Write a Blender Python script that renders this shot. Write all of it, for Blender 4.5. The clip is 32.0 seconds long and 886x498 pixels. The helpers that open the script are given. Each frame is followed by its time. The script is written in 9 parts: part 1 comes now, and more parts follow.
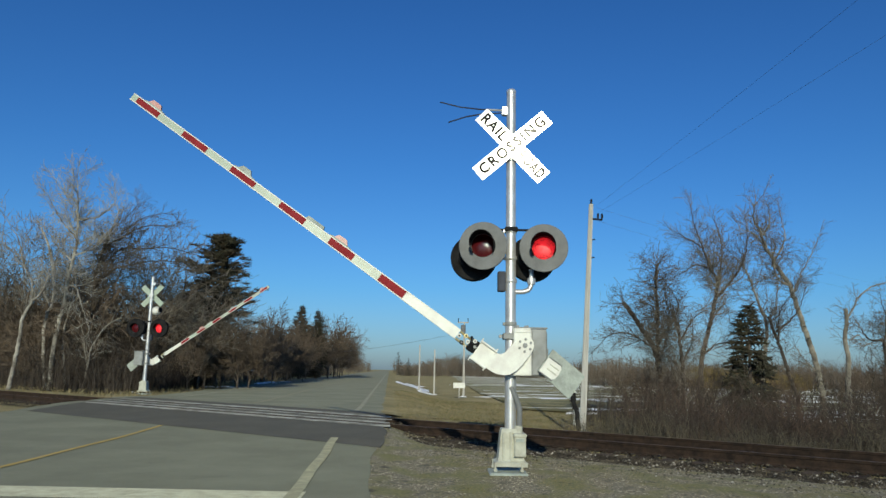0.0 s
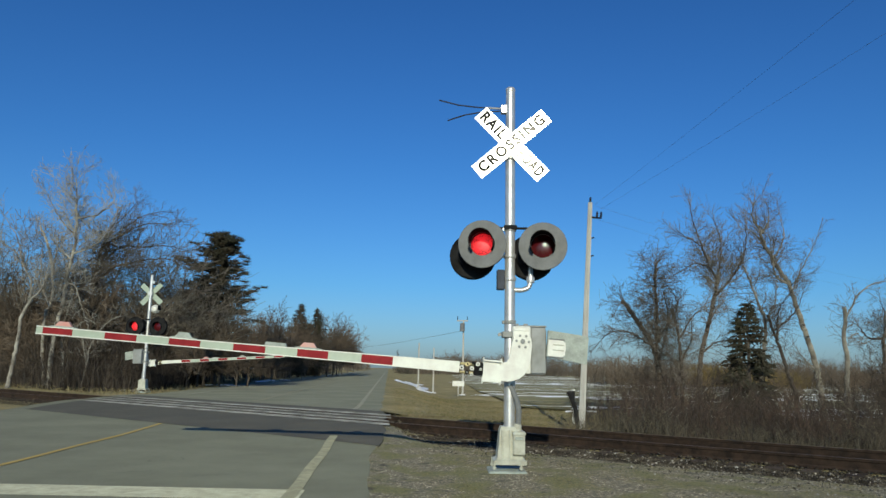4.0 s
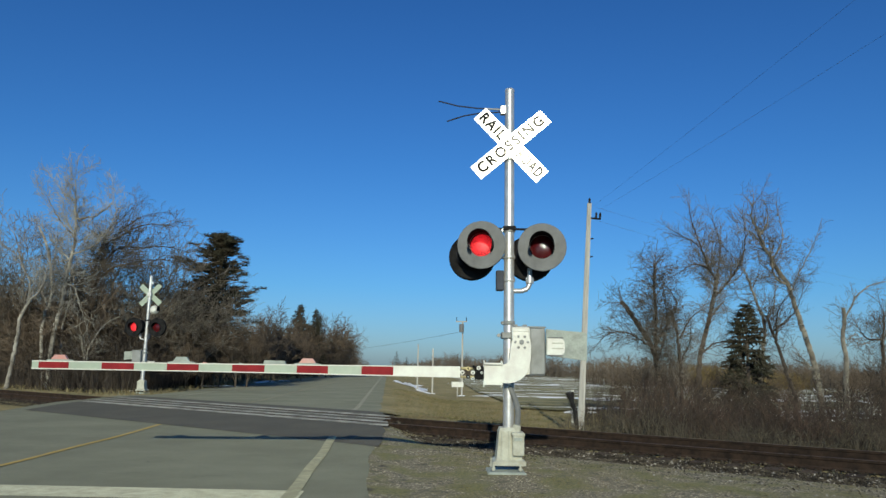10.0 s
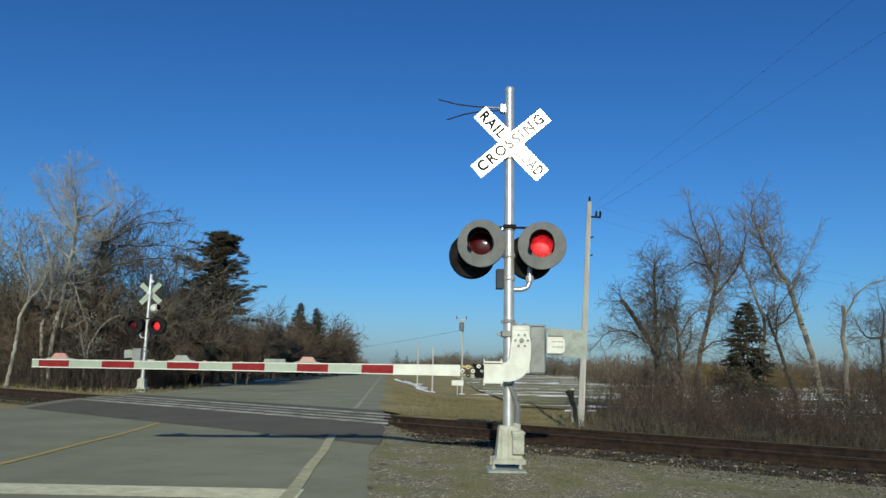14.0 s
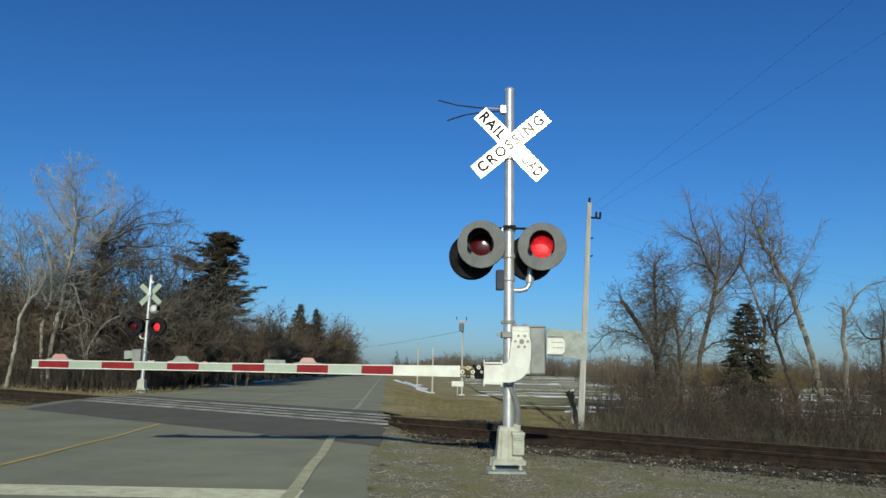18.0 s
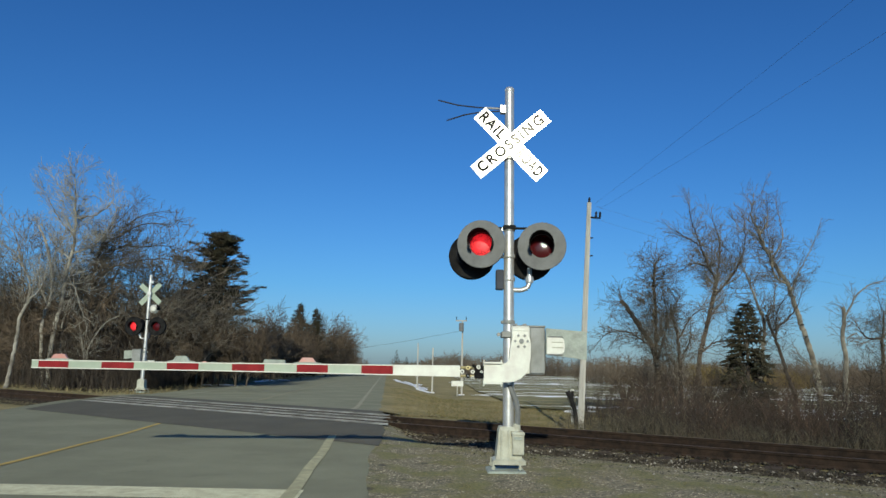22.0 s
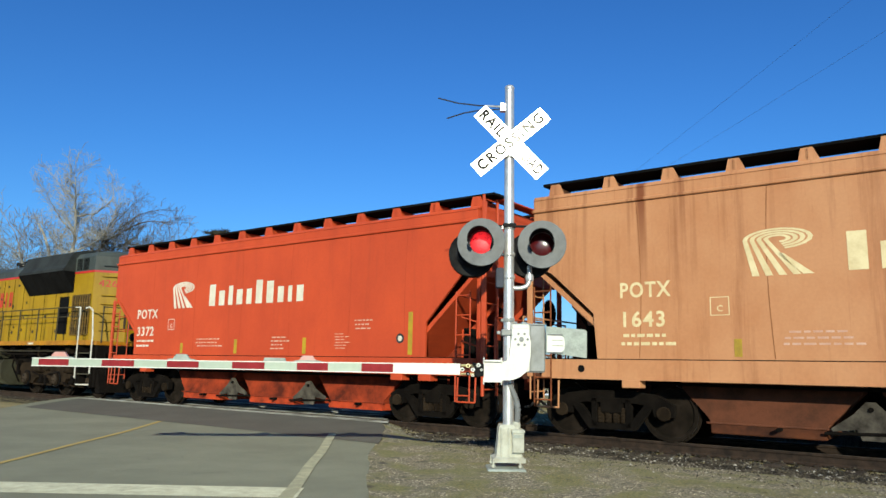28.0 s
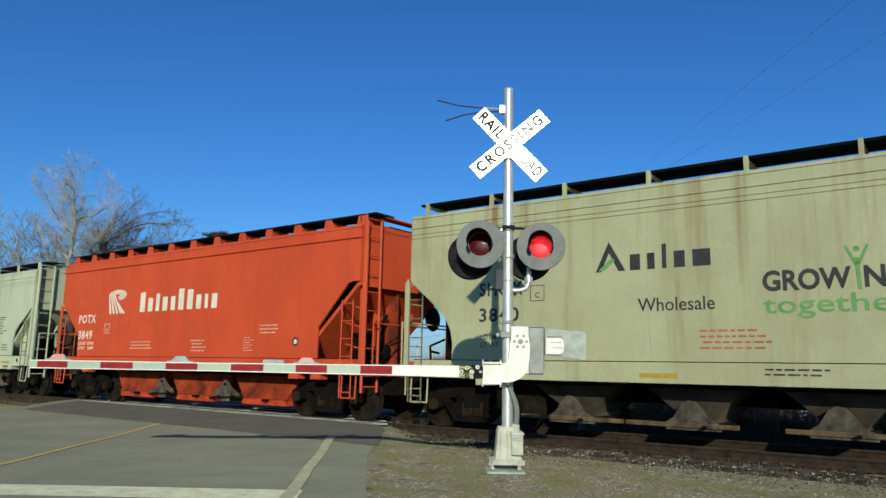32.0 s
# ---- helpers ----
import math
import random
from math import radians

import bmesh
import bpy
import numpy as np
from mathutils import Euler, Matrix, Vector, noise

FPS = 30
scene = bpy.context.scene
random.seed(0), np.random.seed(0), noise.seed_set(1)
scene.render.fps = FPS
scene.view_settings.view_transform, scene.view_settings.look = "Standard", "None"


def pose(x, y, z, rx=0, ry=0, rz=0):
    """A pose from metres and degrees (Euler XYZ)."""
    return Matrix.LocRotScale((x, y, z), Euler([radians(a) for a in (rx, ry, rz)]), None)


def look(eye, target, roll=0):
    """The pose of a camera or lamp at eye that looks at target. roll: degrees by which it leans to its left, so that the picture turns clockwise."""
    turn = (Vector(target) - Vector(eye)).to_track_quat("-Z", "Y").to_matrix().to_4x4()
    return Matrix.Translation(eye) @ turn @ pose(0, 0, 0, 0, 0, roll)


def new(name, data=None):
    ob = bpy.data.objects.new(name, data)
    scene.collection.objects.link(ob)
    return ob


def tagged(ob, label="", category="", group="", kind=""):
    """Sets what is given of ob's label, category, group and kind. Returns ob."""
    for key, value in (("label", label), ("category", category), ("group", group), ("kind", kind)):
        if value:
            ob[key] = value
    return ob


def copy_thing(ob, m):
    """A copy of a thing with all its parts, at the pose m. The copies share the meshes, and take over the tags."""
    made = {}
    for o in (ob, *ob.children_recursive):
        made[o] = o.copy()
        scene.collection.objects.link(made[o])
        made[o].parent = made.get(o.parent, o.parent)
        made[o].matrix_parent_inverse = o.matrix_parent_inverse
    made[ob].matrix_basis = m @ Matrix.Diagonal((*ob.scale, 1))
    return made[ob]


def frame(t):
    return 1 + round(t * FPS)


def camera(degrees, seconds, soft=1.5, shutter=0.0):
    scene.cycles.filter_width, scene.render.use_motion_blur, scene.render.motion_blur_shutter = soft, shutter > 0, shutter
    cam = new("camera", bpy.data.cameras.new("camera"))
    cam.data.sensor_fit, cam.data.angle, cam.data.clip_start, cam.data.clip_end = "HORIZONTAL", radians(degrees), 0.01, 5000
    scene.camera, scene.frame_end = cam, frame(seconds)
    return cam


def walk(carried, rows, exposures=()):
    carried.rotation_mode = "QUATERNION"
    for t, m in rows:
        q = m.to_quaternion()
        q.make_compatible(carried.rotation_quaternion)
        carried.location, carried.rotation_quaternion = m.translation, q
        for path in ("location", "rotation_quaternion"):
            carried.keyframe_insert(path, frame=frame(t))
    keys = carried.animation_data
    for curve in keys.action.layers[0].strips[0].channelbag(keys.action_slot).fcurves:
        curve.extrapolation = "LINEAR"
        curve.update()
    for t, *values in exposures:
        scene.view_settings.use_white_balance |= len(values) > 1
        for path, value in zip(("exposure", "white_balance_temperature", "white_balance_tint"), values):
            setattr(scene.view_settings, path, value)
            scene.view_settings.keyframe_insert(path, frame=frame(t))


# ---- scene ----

# ---------------------------------------------------------------- camera
EYE = (0.0, 0.0, 1.25)
LENS = 63.0
PITCH, LEAN = 9.48, 1.08
cam = camera(LENS, 32.0, soft=1.5)


def aim(side, lift):
    """The camera's pose, turned by small angles in thousandths of a radian from its rest."""
    yaw, up = -side * 0.001, radians(PITCH) + lift * 0.001
    way = Vector((math.sin(yaw) * math.cos(up), math.cos(yaw) * math.cos(up), math.sin(up)))
    return look(EYE, Vector(EYE) + 10 * way, LEAN)


# seconds, sideways and upward sway
SWAY = (
    (0, 2.35, 1.25), (0.5, 2.11, 0.00), (1, 1.41, -0.23), (1.5, 1.17, 0.23), (2, 1.17, 1.25), (2.5, 1.17, 1.25),
    (3, 1.17, 0.00), (3.5, 1.17, -1.17), (5.5, 0.94, -1.17), (6, 0.94, 0.00), (6.5, 1.17, 0.00), (7, 1.41, -1.41),
    (7.5, 1.17, -2.11), (8, 1.17, -1.41), (8.5, 0.94, -1.17), (9, 0.00, 0.00), (9.5, 0.00, 0.00), (10, 0.00, 0.00),
    (10.5, 0.00, -1.17), (11, 0.00, -1.17), (11.5, 0.00, 0.00), (12, 0.00, 0.00), (12.5, 0.00, 0.94), (13, 0.00, -0.23),
    (13.5, 0.00, -0.70), (14, 0.00, -2.11), (14.5, 0.00, -1.41), (16.5, 0.00, 1.25), (17, 0.00, -0.23), (17.5, 0.00, -0.23),
    (18, 0.00, -0.94), (18.5, 0.00, -0.23), (19, 0.00, 0.00), (19.5, 0.00, 1.25), (20, 0.00, 0.00), (20.5, 0.00, -0.70),
    (21, 0.00, -0.23), (21.5, 0.00, -1.41), (22, -0.23, -1.17), (22.5, 0.00, -1.41), (23, 0.23, -2.35), (23.5, 0.23, -2.66),
    (24, 0.23, -2.89), (24.5, 0.23, -2.66), (25, 0.70, -0.94), (25.5, 0.94, -2.66), (27.5, -0.00, -2.66), (28, -0.23, -3.83),
    (28.5, -0.23, -2.66), (29, -0.23, -1.64), (29.5, -0.47, -1.41), (30, -0.47, -2.35), (30.5, -0.47, -1.41), (31, -1.25, -0.94),
    (31.5, -1.49, 0.00), (32, -1.49, -0.94),
)
walk(cam, [(t, aim(a, b)) for t, a, b in SWAY],
     ((0, -0.03), (22.6, -0.03), (23.2, 0.0), (24.0, 0.34), (24.5, 0.46), (25.5, 0.46), (28.0, 0.46), (28.6, 0.28), (29.0, 0.15), (31.0, 0.12), (32.0, 0.2)))

# ---------------------------------------------------------------- sky and sun
SUN_HEIGHT = 17.5
SUN_FROM = Vector((-0.03, -0.953, 0.0)).normalized()
world = bpy.data.worlds.new("clear_sky")
scene.world = world
world.use_nodes = True
wn = world.node_tree.nodes
sky = wn.new("ShaderNodeTexSky")
sky.sky_type, sky.sun_disc = "NISHITA", False
sky.sun_elevation, sky.sun_rotation = radians(SUN_HEIGHT), radians(181.8)
sky.air_density, sky.dust_density, sky.ozone_density = 1.0, 0.8, 3.0
tone = wn.new("ShaderNodeMix")
tone.data_type, tone.blend_type = "RGBA", "MULTIPLY"
tone.inputs["Factor"].default_value, tone.inputs["B"].default_value = 1.0, (0.44, 1.05, 1.82, 1)
# the sky pales towards the horizon
where, apart, rise = wn.new("ShaderNodeTexCoord"), wn.new("ShaderNodeSeparateXYZ"), wn.new("ShaderNodeValToRGB")
rise.color_ramp.elements[0].position, rise.color_ramp.elements[1].position = 0.0, 0.5
rise.color_ramp.elements[0].color, rise.color_ramp.elements[1].color = (0.95, 1.31, 1.96, 1), (0.38, 1.01, 1.79, 1)
for at, tint in ((0.11, (0.62, 1.28, 1.96, 1)), (0.28, (0.46, 1.14, 1.90, 1))):
    rise.color_ramp.elements.new(at).color = tint
world.node_tree.links.new(where.outputs["Generated"], apart.inputs[0])
world.node_tree.links.new(apart.outputs["Z"], rise.inputs[0])
world.node_tree.links.new(rise.outputs[0], tone.inputs["B"])
world.node_tree.links.new(sky.outputs[0], tone.inputs["A"])
world.node_tree.links.new(tone.outputs["Result"], wn["Background"].inputs[0])
wn["Background"].inputs[1].default_value = 0.06
sun = new("sun", bpy.data.lights.new("sun", "SUN"))
sun.data.energy, sun.data.angle, sun.data.color = 3.7, radians(0.53), (1.0, 0.955, 0.74)
to_sun = SUN_FROM * math.cos(radians(SUN_HEIGHT)) + Vector((0, 0, math.sin(radians(SUN_HEIGHT))))
sun.matrix_world = look(to_sun * 50, (0, 0, 0))


# ---------------------------------------------------------------- mesh building
class Shape:
    """Points and faces of one mesh, gathered from simple solids."""

    def __init__(self):
        self.v, self.f = [], []

    def add(self, pts, faces):
        k = len(self.v)
        self.v += [tuple(p) for p in pts]
        self.f += [tuple(i + k for i in q) for q in faces]
        return self

    def box(self, x0, x1, y0, y1, z0, z1, b=0.0):
        x0, x1, y0, y1, z0, z1 = min(x0, x1), max(x0, x1), min(y0, y1), max(y0, y1), min(z0, z1), max(z0, z1)
        if b <= 0:
            return self.add([(x, y, z) for x in (x0, x1) for y in (y0, y1) for z in (z0, z1)],
                            [(0, 1, 3, 2), (4, 6, 7, 5), (0, 4, 5, 1), (2, 3, 7, 6), (0, 2, 6, 4), (1, 5, 7, 3)])
        b = min(b, (x1 - x0) * .49, (y1 - y0) * .49, (z1 - z0) * .49)
        lo, hi, idx, pts = (x0, y0, z0), (x1, y1, z1), {}, []
        for sx in (0, 1):
            for sy in (0, 1):
                for sz in (0, 1):
                    for a in range(3):
                        s = (sx, sy, sz)
                        pts.append([(hi[i] if s[i] else lo[i]) + (0 if i == a else (-b if s[i] else b)) for i in range(3)])
                        idx[s, a] = len(pts) - 1
        faces = []
        for a in range(3):
            u, w = (a + 1) % 3, (a + 2) % 3
            for s in (0, 1):
                q = []
                for p, r in ((0, 0), (1, 0), (1, 1), (0, 1)):
                    c = [0, 0, 0]
                    c[a], c[u], c[w] = s, p, r
                    q.append(idx[tuple(c), a])
                faces.append(q if s else q[::-1])
            for s in (0, 1):
                for r in (0, 1):
                    c0, c1 = [0, 0, 0], [0, 0, 0]
                    c0[u], c0[w], c1[u], c1[w], c1[a] = s, r, s, r, 1
                    faces.append((idx[tuple(c0), u], idx[tuple(c1), u], idx[tuple(c1), w], idx[tuple(c0), w]))
        for s in [(i, j, k) for i in (0, 1) for j in (0, 1) for k in (0, 1)]:
            faces.append((idx[s, 0], idx[s, 1], idx[s, 2]))
        return self.add(pts, faces)

    def tube(self, p, q, r, r2=None, n=8, cap=True):
        p, q, r2 = Vector(p), Vector(q), r if r2 is None else r2
        d = (q - p).normalized()
        u = d.orthogonal().normalized()
        w = d.cross(u)
        ring = [u * math.cos(2 * math.pi * i / n) + w * math.sin(2 * math.pi * i / n) for i in range(n)]
        pts = [p + a * r for a in ring] + [q + a * r2 for a in ring]
        faces = [(i, (i + 1) % n, n + (i + 1) % n, n + i) for i in range(n)]
        if cap:
            faces += [tuple(range(n - 1, -1, -1)), tuple(range(n, 2 * n))]
        return self.add(pts, faces)

    def pipe(self, pts, r, n=6):
        for a, b in zip(pts, pts[1:]):
            self.tube(a, b, r, n=n)
        return self

    def prism(self, outline, y0, y1, axes="xz"):
        """An outline in two axes, drawn out along the third."""
        n = len(outline)
        put = {"xz": lambda a, b, c: (a, c, b), "yz": lambda a, b, c: (c, a, b), "xy": lambda a, b, c: (a, b, c)}[axes]
        pts = [put(a, b, y0) for a, b in outline] + [put(a, b, y1) for a, b in outline]
        faces = [(i, (i + 1) % n, n + (i + 1) % n, n + i) for i in range(n)]
        return self.add(pts, faces + [tuple(range(n - 1, -1, -1)), tuple(range(n, 2 * n))])

    def loft(self, rings, close=True):
        n, k = len(rings[0]), len(self.v)
        pts = [p for r in rings for p in r]
        faces = [(j * n + i, j * n + (i + 1) % n, (j + 1) * n + (i + 1) % n, (j + 1) * n + i)
                 for j in range(len(rings) - 1) for i in range(n)]
        if close:
            faces += [tuple(range(n - 1, -1, -1)), tuple(range((len(rings) - 1) * n, len(rings) * n))]
        return self.add(pts, faces)

    def turn(self, profile, n=20, axis="z", at=(0, 0, 0)):
        """A profile of (radius, height) turned round an axis."""
        put = {"z": lambda c, s, h: (c, s, h), "y": lambda c, s, h: (c, h, s), "x": lambda c, s, h: (h, c, s)}[axis]
        rings = [[tuple(a + o for a, o in zip(put(r * math.cos(2 * math.pi * i / n), r * math.sin(2 * math.pi * i / n), h), at))
                  for i in range(n)] for r, h in profile]
        return self.loft(rings)

    def mesh(self, name, smooth=False):
        me = bpy.data.meshes.new(name)
        me.from_pydata(self.v, [], self.f)
        bm = bmesh.new()
        bm.from_mesh(me)
        bmesh.ops.recalc_face_normals(bm, faces=bm.faces)
        if smooth:
            for q in bm.faces:
                q.smooth = True
            for e in bm.edges:
                if len(e.link_faces) == 2 and e.calc_face_angle(0) > 0.7:
                    e.smooth = False
        bm.to_mesh(me)
        bm.free()
        return me


def part(name, shape, material, parent=None, label="", smooth=False):
    """One mesh object under a thing or a part."""
    me = shape.mesh(name, smooth) if isinstance(shape, Shape) else shape
    if material:
        me.materials.clear()
        me.materials.append(material)
    ob = new(name, me)
    ob.parent = parent
    return tagged(ob, label) if label else ob


def thing(name, m, label, category, group="", kind=""):
    ob = new(name)
    ob.matrix_basis = m
    return tagged(ob, label, category, group, kind)


def bulk(name, verts, faces, material, label, category="", kind="stuff"):
    """Very many small pieces in one mesh, from arrays."""
    me = bpy.data.meshes.new(name)
    verts, faces = np.asarray(verts, dtype=np.float32), np.asarray(faces, dtype=np.int32)
    n, k = len(faces), faces.shape[1]
    me.vertices.add(len(verts))
    me.vertices.foreach_set("co", verts.ravel())
    me.loops.add(n * k)
    me.loops.foreach_set("vertex_index", faces.ravel())
    me.polygons.add(n)
    me.polygons.foreach_set("loop_start", np.arange(0, n * k, k, dtype=np.int32))
    me.update(calc_edges=True)
    me.validate()
    me.materials.append(material)
    return tagged(new(name, me), label, category, "", kind)


def words(text, size, m, material, parent, name="lettering", thick=0.003, width=None, bold=0.03, space=1.0):
    """Flat raised letters in the built-in font, centred, facing +z of m."""
    cu = bpy.data.curves.new("text", "FONT")
    cu.body, cu.size, cu.align_x, cu.align_y, cu.extrude = text, size, "CENTER", "CENTER", thick
    cu.resolution_u, cu.offset, cu.space_character = 3, bold * size, space
    ob = bpy.data.objects.new("text", cu)
    me = bpy.data.meshes.new_from_object(ob)
    bpy.data.objects.remove(ob)
    bpy.data.curves.remove(cu)
    xs_ = [v.co.x for v in me.vertices]
    wide = width / (max(xs_) - min(xs_)) if width else 1.0
    me.transform(m @ Matrix.Diagonal((wide, 1, 1, 1)))
    return part(name, me, material, parent)


# ---------------------------------------------------------------- materials
def surface(name, colour, rough=0.6, metal=0.0, second=None, amount=0.5, scale=2.0, grain=0.25, fine=60.0, bump=0.15,
            stretch=(1, 1, 1), each=0.0, island=0.0, coords="Object", bump_size=0.004):
    """A worn surface: two colours in large patches, a fine grain, a fine relief."""
    m = bpy.data.materials.new(name)
    m.use_nodes = True
    t = m.node_tree
    N, L = t.nodes, t.links.new
    bsdf = N["Principled BSDF"]
    bsdf.inputs["Metallic"].default_value = metal
    bsdf.inputs["Diffuse Roughness"].default_value = 0.9 if rough > 0.8 else 0.3
    bsdf.inputs["Specular IOR Level"].default_value = 0.04 if rough > 0.8 and max(colour) < 0.035 else 0.15 if rough > 0.82 else 0.3 if rough >= 0.5 else 0.5
    tc, mp = N.new("ShaderNodeTexCoord"), N.new("ShaderNodeMapping")
    mp.inputs["Scale"].default_value = stretch
    L(tc.outputs[coords], mp.inputs[0])
    big, small = N.new("ShaderNodeTexNoise"), N.new("ShaderNodeTexNoise")
    big.inputs["Scale"].default_value, big.inputs["Detail"].default_value, big.inputs["Roughness"].default_value = scale, 7, 0.65
    small.inputs["Scale"].default_value, small.inputs["Detail"].default_value = fine, 4
    L(mp.outputs[0], big.inputs["Vector"])
    L(tc.outputs[coords], small.inputs["Vector"])
    ramp = N.new("ShaderNodeValToRGB")
    ramp.color_ramp.elements[0].position, ramp.color_ramp.elements[1].position = 0.5 - 0.22 * amount, 0.78 - 0.28 * amount
    ramp.color_ramp.elements[0].color, ramp.color_ramp.elements[1].color = (0, 0, 0, 1), (1, 1, 1, 1)
    L(big.outputs[0], ramp.inputs[0])
    mix = N.new("ShaderNodeMix")
    mix.data_type = "RGBA"
    second = second or tuple(c * 0.6 for c in colour)
    mix.inputs["A"].default_value, mix.inputs["B"].default_value = (*colour, 1), (*second, 1)
    L(ramp.outputs[0], mix.inputs["Factor"])
    hsv = N.new("ShaderNodeHueSaturation")
    L(mix.outputs["Result"], hsv.inputs["Color"])
    val = N.new("ShaderNodeMath")
    val.operation, val.inputs[1].default_value, val.inputs[2].default_value = "MULTIPLY_ADD", 2 * grain, 1 - grain
    L(small.outputs[0], val.inputs[0])
    out = val.outputs[0]
    for k, kind, socket in ((each, "ShaderNodeObjectInfo", "Random"), (island, "ShaderNodeNewGeometry", "Random Per Island")):
        if k:
            inf, ml, mu = N.new(kind), N.new("ShaderNodeMath"), N.new("ShaderNodeMath")
            ml.operation, ml.inputs[1].default_value, ml.inputs[2].default_value = "MULTIPLY_ADD", 2 * k, 1 - k
            mu.operation = "MULTIPLY"
            L(inf.outputs[socket], ml.inputs[0])
            L(ml.outputs[0], mu.inputs[0])
            L(out, mu.inputs[1])
            out = mu.outputs[0]
    L(out, hsv.inputs["Value"])
    L(hsv.outputs[0], bsdf.inputs["Base Color"])
    rr = N.new("ShaderNodeMath")
    rr.operation, rr.inputs[1].default_value, rr.inputs[2].default_value = "MULTIPLY_ADD", 0.3, rough - 0.15
    rr.use_clamp = True
    L(big.outputs[0], rr.inputs[0])
    L(rr.outputs[0], bsdf.inputs["Roughness"])
    if bump:
        bp = N.new("ShaderNodeBump")
        bp.inputs["Strength"].default_value, bp.inputs["Distance"].default_value = bump, bump_size
        L(small.outputs[0], bp.inputs["Height"])
        L(bp.outputs[0], bsdf.inputs["Normal"])
    return m


def pebbled(name, stone, dark, grass_a, grass_b, size=40.0):
    """Loose gravel: cells of different greys, with dead grass growing through it in patches."""
    m = bpy.data.materials.new(name)
    m.use_nodes = True
    t = m.node_tree
    N, L = t.nodes, t.links.new
    bsdf = N["Principled BSDF"]
    bsdf.inputs["Roughness"].default_value = 0.95
    bsdf.inputs["Diffuse Roughness"].default_value = 0.9
    tc = N.new("ShaderNodeTexCoord")

    def noise(scale, detail=6):
        n = N.new("ShaderNodeTexNoise")
        n.inputs["Scale"].default_value, n.inputs["Detail"].default_value = scale, detail
        L(tc.outputs["Object"], n.inputs["Vector"])
        return n.outputs[0]

    def blend(f, a, b, lo=0.0, hi=1.0):
        r = N.new("ShaderNodeMapRange")
        r.inputs["From Min"].default_value, r.inputs["From Max"].default_value = lo, hi
        L(f, r.inputs["Value"])
        x = N.new("ShaderNodeMix")
        x.data_type = "RGBA"
        L(r.outputs[0], x.inputs["Factor"])
        for c, k in ((a, "A"), (b, "B")):
            if isinstance(c, tuple):
                x.inputs[k].default_value = (*c, 1)
            else:
                L(c, x.inputs[k])
        return x.outputs["Result"]

    cell = N.new("ShaderNodeTexVoronoi")
    cell.inputs["Scale"].default_value = size
    L(tc.outputs["Object"], cell.inputs["Vector"])
    one = N.new("ShaderNodeSeparateColor")
    L(cell.outputs["Color"], one.inputs[0])
    pebbles = blend(one.outputs[0], dark, stone, 0.25, 1.0)
    pale = blend(one.outputs[1], pebbles, tuple(min(1, c * 2.1) for c in stone), 0.93, 0.96)
    tuft = blend(noise(30), grass_a, grass_b, .35, .65)
    patchy = noise(1.7, 10)
    grown = blend(patchy, pale, tuft, .45, .60)
    soil = blend(noise(3.1, 9), grown, tuple(c * .6 for c in dark), .60, .72)
    L(soil, bsdf.inputs["Base Color"])
    bp = N.new("ShaderNodeBump")
    bp.inputs["Strength"].default_value, bp.inputs["Distance"].default_value = 1.0, 0.012
    bp.invert = True
    L(cell.outputs["Distance"], bp.inputs["Height"])
    L(bp.outputs[0], bsdf.inputs["Normal"])
    return m


def glow(name, colour, strength, base=(0.4, 0.02, 0.02)):
    m = bpy.data.materials.new(name)
    m.use_nodes = True
    b = m.node_tree.nodes["Principled BSDF"]
    b.inputs["Base Color"].default_value = (*base, 1)
    b.inputs["Emission Color"].default_value = (*colour, 1)
    t = m.node_tree
    tc, vo, ma = t.nodes.new("ShaderNodeTexCoord"), t.nodes.new("ShaderNodeTexVoronoi"), t.nodes.new("ShaderNodeMapRange")
    vo.inputs["Scale"].default_value = 55
    ma.inputs["From Max"].default_value, ma.inputs["To Min"].default_value, ma.inputs["To Max"].default_value = 0.75, strength * 2.2, strength * 0.22
    t.links.new(tc.outputs["Object"], vo.inputs["Vector"])
    t.links.new(vo.outputs["Distance"], ma.inputs["Value"])
    # the lens gathers the light towards its middle
    ln, fo, mu = t.nodes.new("ShaderNodeVectorMath"), t.nodes.new("ShaderNodeMapRange"), t.nodes.new("ShaderNodeMath")
    ln.operation, mu.operation = "LENGTH", "MULTIPLY"
    fo.inputs["From Max"].default_value, fo.inputs["To Min"].default_value, fo.inputs["To Max"].default_value = 0.16, 1.7, 0.55
    t.links.new(tc.outputs["Object"], ln.inputs[0])
    t.links.new(ln.outputs["Value"], fo.inputs["Value"])
    t.links.new(fo.outputs[0], mu.inputs[0])
    t.links.new(ma.outputs[0], mu.inputs[1])
    t.links.new(mu.outputs[0], b.inputs["Emission Strength"])
    return m


ASPHALT = surface("old_asphalt", (0.152, 0.156, 0.118), 0.9, second=(0.122, 0.125, 0.095), scale=0.5, grain=0.35, fine=90, bump=0.5, amount=0.7)
DARK_ASPHALT = surface("newer_asphalt", (0.060, 0.058, 0.050), 0.9, second=(0.078, 0.075, 0.064), scale=1.1, grain=0.4, fine=90, bump=0.5)
EDGE_PAINT = surface("dull_yellowed_white_paint", (0.30, 0.295, 0.20), 0.9, second=(0.21, 0.207, 0.145), scale=5, grain=0.3, fine=70, amount=.8)
WHITE_LINE = surface("worn_white_paint", (0.41, 0.41, 0.305), 0.9, second=(0.29, 0.29, 0.215), scale=5, grain=0.3, fine=70)
FADED_LINE = surface("faded_white_paint", (0.25, 0.245, 0.185), 0.9, second=(0.18, 0.178, 0.14), scale=2, grain=0.3, fine=70, amount=1.0)
